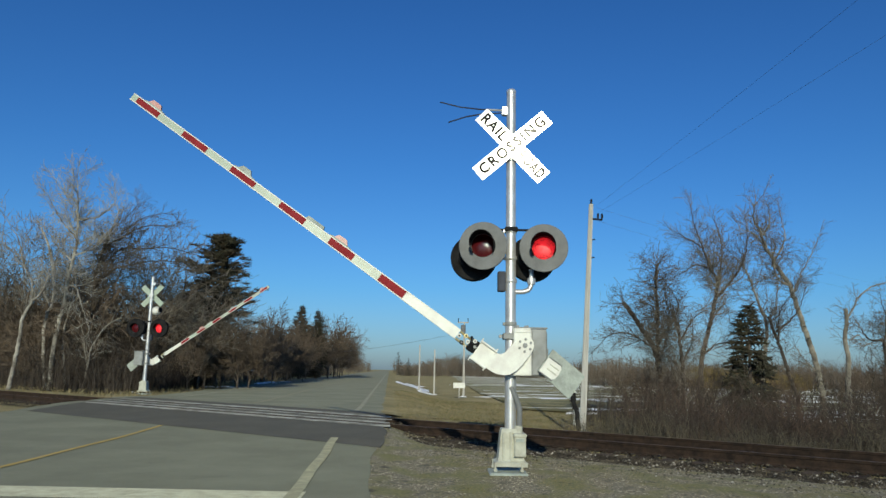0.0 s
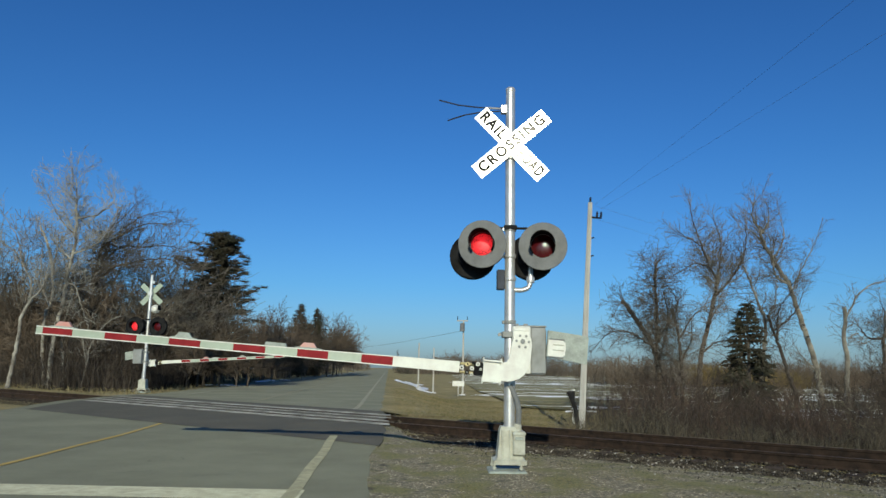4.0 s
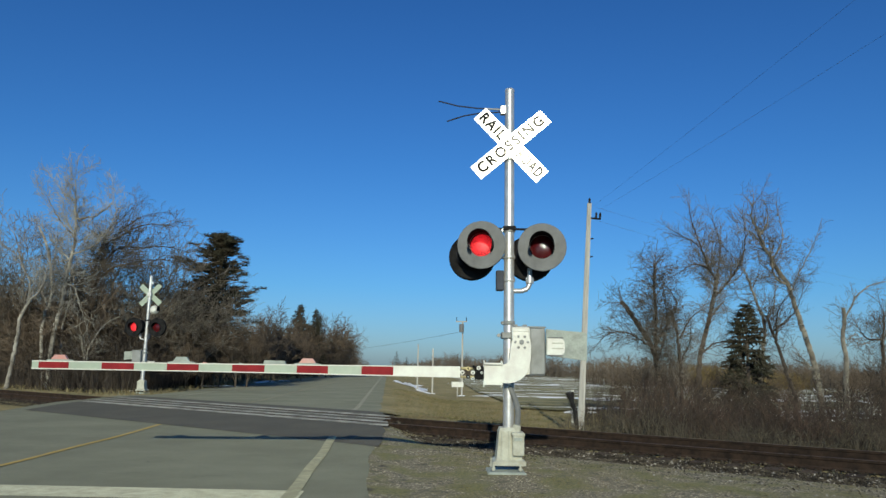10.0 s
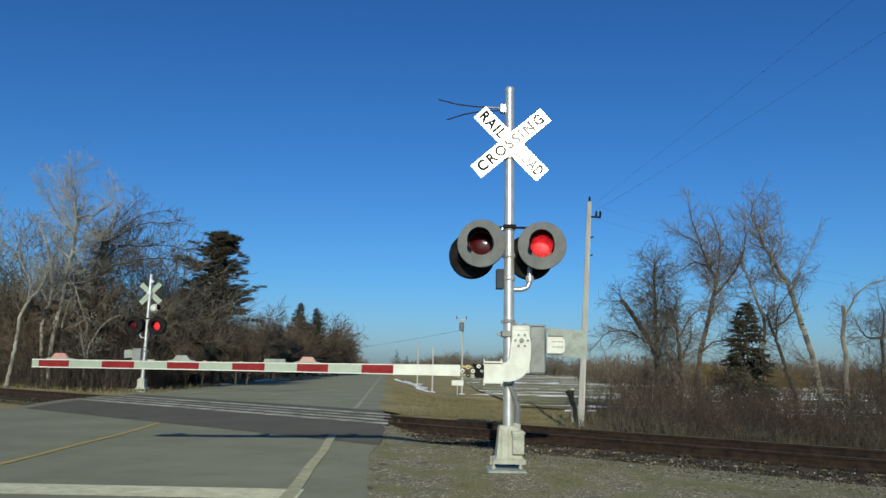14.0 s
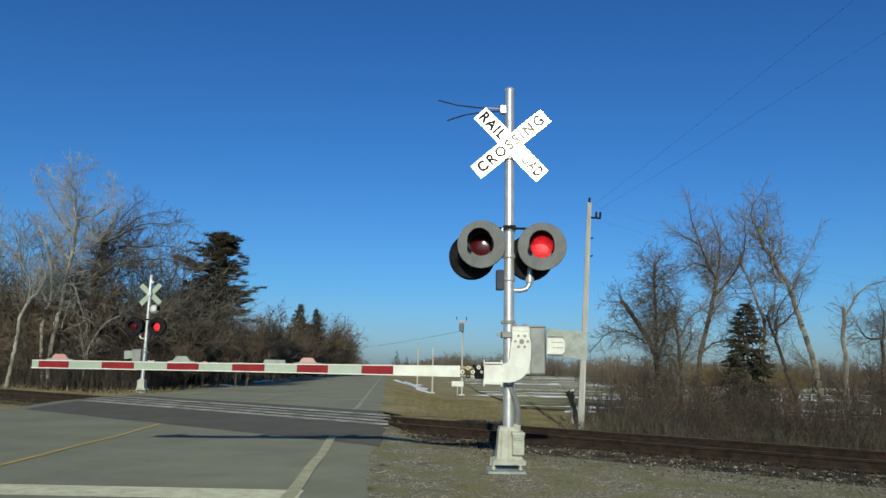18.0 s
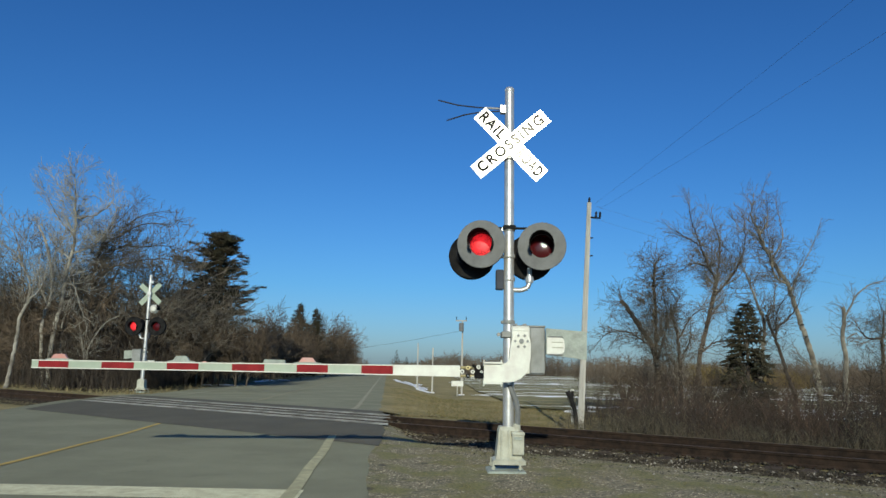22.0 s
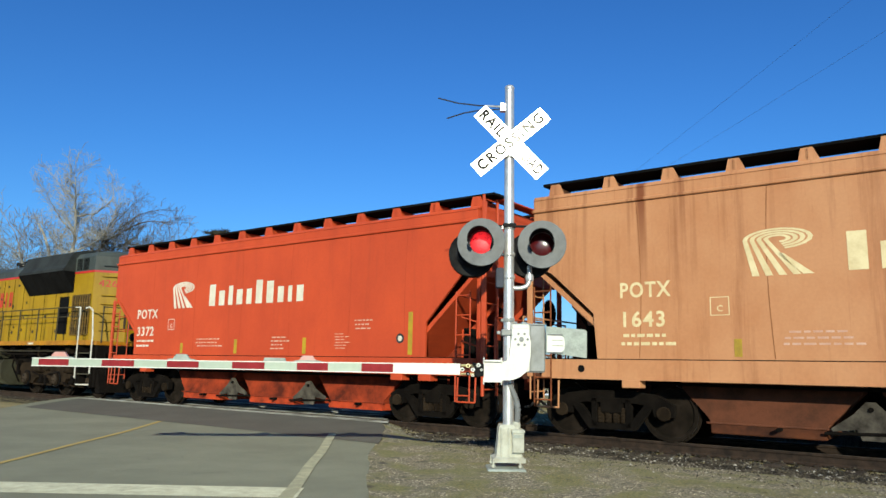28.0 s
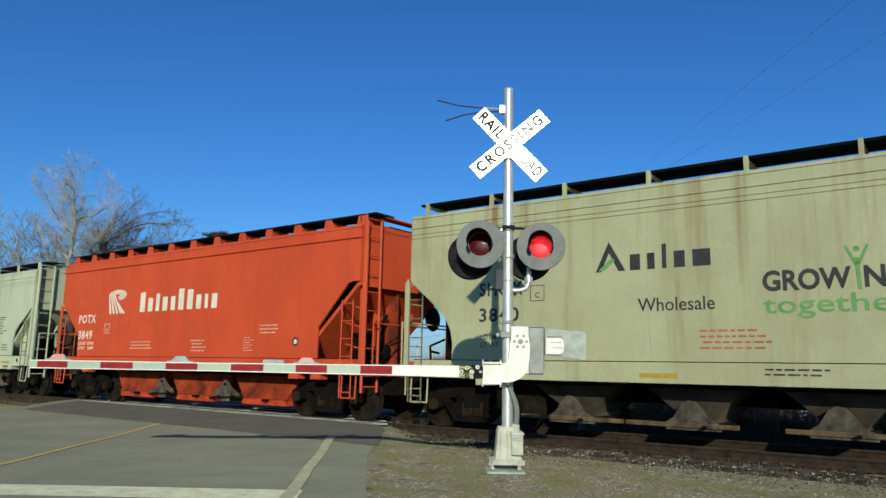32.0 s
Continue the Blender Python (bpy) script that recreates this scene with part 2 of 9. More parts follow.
FADED_YELLOW = surface("faded_yellow_paint", (0.22, 0.18, 0.09), 0.9, second=(0.165, 0.16, 0.12), scale=2, grain=0.3, fine=70, amount=1.0)
STRIP = surface("pale_crossing_strip", (0.29, 0.29, 0.26), 0.9, second=(0.10, 0.098, 0.085), scale=2.2, grain=0.35, fine=60, bump=0.4)
TAR = surface("dark_crack", (0.07, 0.068, 0.055), 0.9, second=(0.09, 0.088, 0.075), scale=6)
YELLOW_LINE = surface("worn_yellow_paint", (0.29, 0.21, 0.06), 0.9, second=(0.26, 0.20, 0.09), scale=6, grain=0.3, fine=70)
GROUND = surface("dry_grass_and_soil", (0.225, 0.19, 0.105), 0.95, second=(0.135, 0.118, 0.062), scale=0.35, grain=0.5, fine=14, bump=0.7, bump_size=0.05, amount=0.8)
GRAVEL = pebbled("gravel_shoulder", (0.27, 0.24, 0.165), (0.08, 0.071, 0.05), (0.185, 0.175, 0.07), (0.09, 0.087, 0.038), 50.0)
STONE = surface("ballast_stone", (0.105, 0.09, 0.068), 0.9, second=(0.028, 0.024, 0.019), scale=3, grain=0.2, fine=30, island=0.55, amount=0.8)
PALE_STONE = surface("whitish_ballast_stone", (0.34, 0.325, 0.29), 0.9, second=(0.22, 0.2, 0.175), scale=3, grain=0.2, fine=30, island=0.4, amount=0.6)
PEBBLE = surface("pale_gravel_stone", (0.27, 0.245, 0.18), 0.9, second=(0.13, 0.118, 0.095), scale=3, grain=0.2, fine=30, island=0.6, amount=0.8)
RUST = surface("rusty_rail", (0.038, 0.025, 0.018), 0.9, second=(0.016, 0.012, 0.010), scale=6, grain=0.3, fine=50)
RAIL_TOP = surface("worn_rail_head", (0.10, 0.075, 0.055), 0.75, 0.3, second=(0.05, 0.036, 0.028), scale=3, grain=0.2)
TIE = surface("weathered_wooden_tie", (0.045, 0.034, 0.027), 0.9, second=(0.02, 0.016, 0.014), scale=4, stretch=(1, 8, 1), each=0.35, grain=0.3)
SNOW = surface("old_snow", (0.80, 0.82, 0.86), 0.7, second=(0.55, 0.54, 0.52), scale=0.8, grain=0.08, fine=20, bump=0.5, bump_size=0.03)
STUBBLE = surface("field_stubble", (0.33, 0.30, 0.16), 0.95, second=(0.085, 0.08, 0.042), scale=1.1, grain=0.35, fine=3, stretch=(0.04, 1.0, 1), amount=1.0)


def snowed(m, lo, hi, stretch, scale):
    """Thin old snow lying in streaks between the rows."""
    N, L = m.node_tree.nodes, m.node_tree.links.new
    bsdf = N["Principled BSDF"]
    src = bsdf.inputs["Base Color"].links[0].from_socket
    tc, mp, nz, rg, mx = N.new("ShaderNodeTexCoord"), N.new("ShaderNodeMapping"), N.new("ShaderNodeTexNoise"), N.new("ShaderNodeMapRange"), N.new("ShaderNodeMix")
    mp.inputs["Scale"].default_value = stretch
    nz.inputs["Scale"].default_value, nz.inputs["Detail"].default_value = scale, 8
    rg.inputs["From Min"].default_value, rg.inputs["From Max"].default_value = lo, hi
    mx.data_type = "RGBA"
    mx.inputs["B"].default_value = (0.62, 0.63, 0.62, 1)
    L(tc.outputs["Object"], mp.inputs[0])
    L(mp.outputs[0], nz.inputs["Vector"])
    L(nz.outputs[0], rg.inputs["Value"])
    L(rg.outputs[0], mx.inputs["Factor"])
    L(src, mx.inputs["A"])
    L(mx.outputs["Result"], bsdf.inputs["Base Color"])


snowed(STUBBLE, .545, .60, (0.05, 0.8, 1), 0.8)
STRAW = surface("dry_grass_blades", (0.25, 0.205, 0.11), 0.9, second=(0.14, 0.125, 0.062), scale=0.7, grain=0.1, island=0.4, bump=0)
TURF = surface("short_dead_turf", (0.215, 0.175, 0.09), 0.9, second=(0.095, 0.095, 0.042), scale=0.45, grain=0.1, island=0.5, bump=0)
BARK_PALE = surface("pale_bark", (0.43, 0.41, 0.35), 0.9, second=(0.12, 0.105, 0.09), scale=2.2, grain=0.3, fine=25, each=0.2)
BARK_GREY = surface("weathered_grey_bark", (0.25, 0.235, 0.195), 0.9, second=(0.10, 0.09, 0.075), scale=2.2, grain=0.3, fine=25, each=0.2)
BARK = surface("grey_brown_bark", (0.115, 0.096, 0.078), 0.95, second=(0.055, 0.046, 0.038), scale=2.2, grain=0.35, fine=25, each=0.25)
TWIG = surface("bare_twigs", (0.185, 0.165, 0.135), 0.95, second=(0.09, 0.078, 0.064), scale=0.8, grain=0.15, bump=0, each=0.25)
BRUSH = surface("bare_brush_stems", (0.070, 0.058, 0.047), 0.95, second=(0.031, 0.026, 0.022), scale=0.5, grain=0.1, bump=0, island=0.45)
NEEDLE = surface("conifer_needles", (0.040, 0.043, 0.029), 0.9, second=(0.052, 0.042, 0.028), scale=0.7, grain=0.2, bump=0, island=0.4)
BLUE_GREY = surface("dark_blue_grey_box", (0.055, 0.065, 0.085), 0.7, second=(0.04, 0.045, 0.06), scale=4, bump=0.05)
DEAD_WEED = surface("dead_brown_weeds", (0.135, 0.12, 0.089), 0.95, second=(0.066, 0.058, 0.044), scale=0.7, grain=0.1, island=0.45, bump=0)
POLE_WOOD = surface("grey_weathered_pole", (0.50, 0.49, 0.45), 0.9, second=(0.34, 0.33, 0.30), scale=3, stretch=(6, 6, 0.4), grain=0.25)
WIRE = surface("dark_cable", (0.03, 0.03, 0.032), 0.7, bump=0)
OVERHEAD = surface("weathered_wire", (0.12, 0.12, 0.12), 0.6, bump=0)
ALU = surface("aluminium_paint", (0.62, 0.63, 0.63), 0.38, 0.55, second=(0.45, 0.45, 0.44), scale=4, grain=0.1, fine=80, bump=0.05)
WHITE_METAL = surface("white_painted_metal", (0.68, 0.70, 0.63), 0.42, second=(0.58, 0.57, 0.52), scale=5, grain=0.08, fine=60, bump=0.05)
SIGN_WHITE = surface("white_reflective_sheet", (0.82, 0.82, 0.82), 0.2, second=(0.75, 0.75, 0.74), scale=3, grain=0.03, bump=0.02)
GALVANISED = surface("dull_galvanised_plate", (0.34, 0.38, 0.34), 0.6, 0.1, second=(0.25, 0.28, 0.25), scale=9, grain=0.2, fine=50, bump=0.1)
SIGN_BLACK = surface("black_sign_letters", (0.018, 0.018, 0.018), 0.1, bump=0)
SIGN_BLACK.node_tree.nodes["Principled BSDF"].inputs["Specular IOR Level"].default_value = 0.012
BOX_GREY = surface("grey_equipment_box", (0.27, 0.285, 0.28), 0.55, 0.1, second=(0.20, 0.21, 0.20), scale=4, grain=0.1, bump=0.05)
BASE_CREAM = surface("cream_cast_base", (0.47, 0.48, 0.40), 0.6, second=(0.34, 0.335, 0.27), scale=5, grain=0.15)
LAMP_GREY = surface("grey_backing_plate", (0.17, 0.18, 0.18), 0.6, second=(0.13, 0.135, 0.135), scale=4, grain=0.12, bump=0.05)
LAMP_BLACK = surface("black_lamp_housing", (0.012, 0.012, 0.013), 0.9, second=(0.03, 0.03, 0.03), scale=5, grain=0.1, bump=0.05)
RED_LENS = surface("dark_red_lens", (0.085, 0.008, 0.010), 0.12, second=(0.06, 0.006, 0.008), scale=8, grain=0.2, fine=120, bump=0.3)
PALE_TWIG = surface("pale_grey_twigs", (0.34, 0.33, 0.29), 0.95, second=(0.20, 0.19, 0.165), scale=0.8, grain=0.15, bump=0, each=0.2)
RED_LIT = glow("lit_red_lamp", (1.0, 0.025, 0.035), 0.85, (0.35, 0.01, 0.015))
STRIPE_RED = surface("red_reflective_stripe", (0.27, 0.008, 0.013), 0.7, second=(0.20, 0.007, 0.011), scale=6, grain=0.08, bump=0.02)
ARM_LENS = surface("pink_lamp_lens", (0.55, 0.24, 0.20), 0.4, second=(0.5, 0.3, 0.26), scale=9, grain=0.06, bump=0.02)
STRIPE_WHITE = surface("white_reflective_stripe", (0.37, 0.44, 0.345), 0.35, second=(0.32, 0.38, 0.30), scale=6, grain=0.06, bump=0.02)
BRASS = surface("yellow_plated_bolts", (0.50, 0.42, 0.20), 0.45, 0.6, second=(0.3, 0.27, 0.16), scale=20, bump=0.05)

# ---------------------------------------------------------------- plan
TURN = radians(53.3)                      # the track runs this far to the left of straight ahead
AWAY = 12.68                              # nearest distance from the eye to the track's middle
ALONG = Vector((-math.sin(TURN), math.cos(TURN), 0))
ACROSS = Vector((math.cos(TURN), math.sin(TURN), 0))
RAIL_Z = 0.115
GAUGE = 0.7525                            # half of the distance between rail heads


def road_mid(y):
    return -5.45 - 0.072 * (y - 11)


def ease(a, b, x):
    t = np.clip((x - a) / (b - a), 0, 1)
    return t * t * (3 - 2 * t)


def road_z(q):
    return 0.10 * (1 - ease(1.3, 5.5, np.abs(q)))


def ground_z(x, y):
    q = x * ACROSS.x + y * ACROSS.y - AWAY
    off = np.abs(x - road_mid(y))
    right = ease(-3, 3, x - road_mid(y))
    z = -0.02 + 0 * q
    z = z - 0.06 * (1 - ease(1.9, 3.4, np.abs(q)))
    verge = ease(4.8, 9.0, off)
    z = z - (0.62 * right + 0.12 * (1 - right)) * ease(2.4, 6.5, q) * verge
    z = z - 0.5 * right * ease(18, 60, q) * verge
    z = z + verge * 0.05 * (np.sin(x * 1.3 + y * .7) * np.sin(y * .9 - x * .4)) * ease(3, 8, np.abs(q))
    under = 1 - ease(4.6, 5.6, off)
    return z * (1 - under) + (road_z(q) - 0.09) * under


def stretched(lo, mid0, mid1, hi, step, n):
    core = np.arange(mid0, mid1 + 1e-6, step)
    k = np.linspace(0, 1, n + 1)[1:] ** 3
    return np.concatenate([(mid0 - k * (mid0 - lo))[::-1], core, mid1 + k * (hi - mid1)])


def sheet(name, xs, ys, height, material, label, category, kind="structure"):
    X, Y = np.meshgrid(xs, ys)
    V = np.stack([X, Y, height(X, Y)], -1).reshape(-1, 3)
    n, m = len(xs), len(ys)
    i = (np.arange(m - 1)[:, None] * n + np.arange(n - 1)[None]).ravel()
    ob = bulk(name, V, np.stack([i, i + 1, i + n + 1, i + n], 1), material, label, category, kind)
    ob.data.polygons.foreach_set("use_smooth", [True] * len(ob.data.polygons))
    return ob


# ---------------------------------------------------------------- ground, road
ground = sheet("ground", stretched(-2500, -34, 34, 2500, 0.4, 30), stretched(-900, -4, 62, 4000, 0.4, 36), ground_z, GROUND,
               "brown winter grass and bare soil beside the road", "ground")

ys = np.concatenate([np.arange(-40, 4, 2.0), np.arange(4, 22, 0.12), np.arange(22, 36, 0.5), np.arange(36, 120, 4), np.arange(120, 1500, 40)])
offs = np.linspace(-5.1, 4.47, 38)
RO, RY = np.meshgrid(offs, ys)
rag = 0.03 * np.sin(RY * 1.1) + 0.02 * np.sin(RY * 2.7 + 1) + np.convolve(np.random.default_rng(9).normal(0, .016, len(ys)), np.ones(4) / 4, 'same')[:, None]
RX = road_mid(RY) + RO + rag * (np.abs(RO) > 4.3)
RQ = RX * ACROSS.x + RY * ACROSS.y - AWAY
n = len(offs)
i = (np.arange(len(ys) - 1)[:, None] * n + np.arange(n - 1)[None]).ravel()
road = bulk("road", np.stack([RX, RY, road_z(RQ)], -1).reshape(-1, 3), np.stack([i, i + 1, i + n + 1, i + n], 1), ASPHALT,
            "weathered grey two-lane asphalt road running to the horizon", "road", "structure")
road.data.polygons.foreach_set("use_smooth", [True] * len(road.data.polygons))


def on_track(name, q0, q1, o0, o1, lift, material, label, category, dq=0.2):
    """A thin strip along the track, lying on the road's surface, its ends along the road's edges."""
    qs, os_ = np.linspace(q0, q1, max(2, int(abs(q1 - q0) / dq) + 1)), np.linspace(o0, o1, 60)
    Q, O = np.meshgrid(qs, os_)
    Y = (Q + AWAY - ACROSS.x * (O - 4.658)) / (ACROSS.y - 0.072 * ACROSS.x)
    X = road_mid(Y) + O + (.03 * np.sin(Q * 2.1) + .02 * np.sin(Q * 5.3)) * (O > 4.4)
    k = len(qs)
    j = (np.arange(59)[:, None] * k + np.arange(k - 1)[None]).ravel()
    return bulk(name, np.stack([X, Y, road_z(Q) + lift], -1).reshape(-1, 3), np.stack([j, j + k, j + k + 1, j + 1], 1), material, label, category, "structure")


on_track("crossing_asphalt", -3.85, 2.5, -4.6, 4.60, 0.006, DARK_ASPHALT, "dark newer asphalt laid across the rails", "asphalt")
for q0, q1 in ((-0.60, -0.25), (0.86, 1.30), (-1.30, -0.88), (0.18, 0.42)):
    on_track("crossing_strip", q0, q1, -4.6, 4.72, 0.011, STRIP, "pale worn strip of asphalt beside the rail", "asphalt", 0.3)


def line_mark(name, x0, x1, y0, y1, material, label, follow=True):
    yy = np.arange(y0, y1 + 0.01, 0.12 if y1 - y0 < 60 else 1.5)
    V, F = [], []
    for k, y in enumerate(yy):
        for x in (x0, x1):
            wob = 0.008 * math.sin(y * 2.1 + x)
            X = (road_mid(y) if follow else 0) + x + wob
            V.append((X, y, float(road_z(X * ACROSS.x + y * ACROSS.y - AWAY)) + 0.007))
        if k:
            F.append((2 * k - 2, 2 * k - 1, 2 * k + 1, 2 * k))
    return bulk(name, V, F, material, label, "road marking", "structure")


line_mark("centre_line", -0.045, 0.045, -30, 15.35, YELLOW_LINE, "worn yellow centre line on the road")
line_mark("centre_line", -0.06, 0.06, 25.5, 300, FADED_YELLOW, "worn yellow centre line on the road")
line_mark("edge_line", 3.66, 3.80, -30, 13.1, EDGE_PAINT, "worn white edge line on the road")
line_mark("edge_line", 3.66, 3.80, 19.5, 300, FADED_LINE, "worn white edge line on the road")
line_mark("edge_line", -3.80, -3.66, 27.5, 300, FADED_LINE, "worn white edge line on the road")
stop = Shape()
stop.add([(road_mid(7.4) + a, 7.13 + b - 0.004 * a, 0.0045 + float(road_z(9))) for a, b in ((0.1, 0), (3.85, 0), (3.82, 0.58), (0.1, 0.60))], [(0, 1, 2, 3)])
part_stop = part("stop_line", stop, WHITE_LINE)
tagged(part_stop, "wide worn white stop line before the crossing", "road marking", "", "structure")


def crack(x, y, dx, dy, seed):
    """A jagged hairline crack in the asphalt."""
    r = random.Random(seed)
    sh, n, p = Shape(), 14, Vector((x, y, 0))
    V = []
    for k in range(n + 1):
        w = .006 * r.uniform(.4, 1.3) * (1 - abs(2 * k / n - 1) ** 3) + .002
        side = Vector((-dy, dx, 0)).normalized() * w
        for q in (p - side, p + side):
            V.append((q.x, q.y, float(road_z(q.x * ACROSS.x + q.y * ACROSS.y - AWAY)) + .005))
        p = p + Vector((dx / n + r.gauss(0, .05), dy / n + r.gauss(0, .05), 0))
    sh.add(V, [(2 * k, 2 * k + 1, 2 * k + 3, 2 * k + 2) for k in range(n)])
    return tagged(part("road_crack", sh, TAR), "thin dark crack in the asphalt", "crack", "", "structure")


for k, c in enumerate(((-3.7, 9.6, -.1, .8), (-3.9, 8.7, .5, .1), (-2.9, 8.4, .5, .3), (-7.0, 29.5, 2.2, .3), (-8.0, 36.0, 3.0, .2))):
    crack(*c, k)

# ---------------------------------------------------------------- track
TRACK = Matrix.Translation(ACROSS * AWAY + Vector((0, 0, RAIL_Z))) @ Matrix.Rotation(math.atan2(ALONG.y, ALONG.x), 4, "Z")
track = thing("railway_track", TRACK, "single railway track with rusty rails on wooden ties", "railway track", "", "structure")
RAIL = [(-.075, -.17), (.075, -.17), (.075, -.155), (.014, -.135), (.011, -.05), (.036, -.035), (.037, -.006), (.03, -.001), (-.03, -.001), (-.037, -.006), (-.036, -.035), (-.011, -.05), (-.014, -.135), (-.075, -.155)]
for y in (-GAUGE, GAUGE):
    sh = Shape()
    for a, b in zip(range(-420, 420, 40), range(-380, 460, 40)):
        sh.prism([(y + u, w) for u, w in RAIL], a, b, "yz")
    part("rail", sh, RUST, track, "rusty brown steel rail")
    top = Shape().box(-420, 420, y - .026, y + .026, -.004, 0.0)
    part("rail_head", top, RAIL_TOP, track, "shiny worn top of the rail")
tie_mesh = Shape().box(-.115, .115, -1.3, 1.3, -.36, -.172, .012).mesh("tie")
tie_mesh.materials.append(TIE)
plate_mesh = Shape().box(-.09, .09, -.17, .17, -.172, -.160, .003).box(-.03, .0, .085, .11, -.160, -.145).box(0, .03, -.11, -.085, -.160, -.145).mesh("tie_plate")
plate_mesh.materials.append(RUST)
rnd = random.Random(5)
for k in range(-40, 90):
    a = k * 0.52
    if 12.0 < a < 18.6:
        continue
    o = part("tie", tie_mesh, None, track)
    o.matrix_basis = pose(a + rnd.uniform(-.03, .03), rnd.uniform(-.05, .05), rnd.uniform(-.012, .0), 0, 0, rnd.uniform(-1, 1))
    if -4 < a < 12:
        for y in (-GAUGE, GAUGE):
            p = part("tie_plate", plate_mesh, None, track)
            p.matrix_basis = pose(a, y, 0.0005)


def road_off(x, y):
    return np.abs(x - road_mid(y))


def stones(name, count, q0, q1, a0, a1, size0, size1, seed, material, label, avoid=4.7, pile=0.0, within=1e9):
    """Loose broken stones scattered along the track."""
    r = np.random.default_rng(seed)
    Q, A = r.uniform(q0, q1, count), r.uniform(a0, a1, count)
    X, Y = ACROSS.x * (Q + AWAY) + ALONG.x * A, ACROSS.y * (Q + AWAY) + ALONG.y * A
    keep = (road_off(X, Y) > avoid) & (road_off(X, Y) < within)
    Q, X, Y = Q[keep], X[keep], Y[keep]
    c = len(X)
    S = r.uniform(size0, size1, c) * r.uniform(0.6, 1.2, c)
    base = np.array([(1, 0, 0), (-1, 0, 0), (0, 1, 0), (0, -1, 0), (0, 0, .75), (0, 0, -.75)], dtype=float)
    V = base[None] * S[:, None, None] * r.uniform(0.65, 1.25, (c, 6, 1)) + r.normal(0, .18, (c, 6, 3)) * S[:, None, None]
    th = r.uniform(0, 6.28, c)
    cs, sn = np.cos(th)[:, None], np.sin(th)[:, None]
    V = np.stack([V[..., 0] * cs - V[..., 1] * sn, V[..., 0] * sn + V[..., 1] * cs, V[..., 2]], -1)
    Z = ground_z(X, Y) + S * 0.25 + pile * r.uniform(0, 1, c)
    V = V + np.stack([X, Y, Z], -1)[:, None]
    F = np.array([(0, 2, 4), (2, 1, 4), (1, 3, 4), (3, 0, 4), (2, 0, 5), (1, 2, 5), (3, 1, 5), (0, 3, 5)])
    return bulk(name, V.reshape(-1, 3), (F[None] + 6 * np.arange(c)[:, None, None]).reshape(-1, 3), material, label, "gravel")


stones("track_ballast", 26000, -1.05, 2.3, -9, 44, .015, .036, 1, STONE, "grey and brown broken stone ballast between the ties", pile=0.035)
stones("track_ballast", 13000, -2.5, -1.0, -9, 30, .008, .022, 4, STONE, "small dark stones beside the ties", pile=0.02)
stones("gravel", 54000, -3.6, -1.05, -8, 9, .010, .026, 2, STONE, "loose dark stones and cinders by the rails", 4.5)
stones("gravel", 4200, -3.9, -1.1, -8, 13, .012, .03, 8, PALE_STONE, "scattered pale stones by the rails", 4.5)
stones("gravel", 34000, -11, -3.3, -5, 12, .004, .013, 3, PEBBLE, "loose pale gravel and small stones on the shoulder", 4.5)

stones("gravel", 52000, -9.5, -2.4, 0, 12, .005, .014, 7, PEBBLE, "pale fine gravel along the pavement edge", 4.5, 0.0, 6.9)


def shoulder_strip(o0, o1, y0, y1, label, material=GRAVEL, sink=.05):
    """Gravel that meets the pavement's edge."""
    O, Y = np.meshgrid(np.concatenate([np.arange(4.40, 5.4, .1), np.arange(5.4, o1, .3)]), np.arange(y0, y1, .15))
    X = road_mid(Y) + O
    Q = X * ACROSS.x + Y * ACROSS.y - AWAY
    w = ease(4.42, 5.3, O + .05 * np.sin(Y * 1.3) + .03 * np.sin(Y * 3.1))
    Z = (road_z(Q) - .003) * (1 - w) + (ground_z(X, Y) + .02) * w - sink * ease(-2.4, -1.6, Q) * w
    k = O.shape[1]
    j = (np.arange(O.shape[0] - 1)[:, None] * k + np.arange(k - 1)[None]).ravel()
    ob = bulk("gravel_shoulder", np.stack([X, Y, Z], -1).reshape(-1, 3), np.stack([j, j + 1, j + k + 1, j + k], 1), material, label, "gravel" if material is GRAVEL else "grass", "structure")
    ob.data.polygons.foreach_set("use_smooth", [True] * len(ob.data.polygons))
    return ob


shoulder_strip(4.4, 17, -6, 16.0, "gravel and sparse dead grass shoulder beside the road")
shoulder_strip(4.4, 6.4, 20.0, 90.0, "dead grass verge that meets the far pavement edge", GROUND, 0.0)

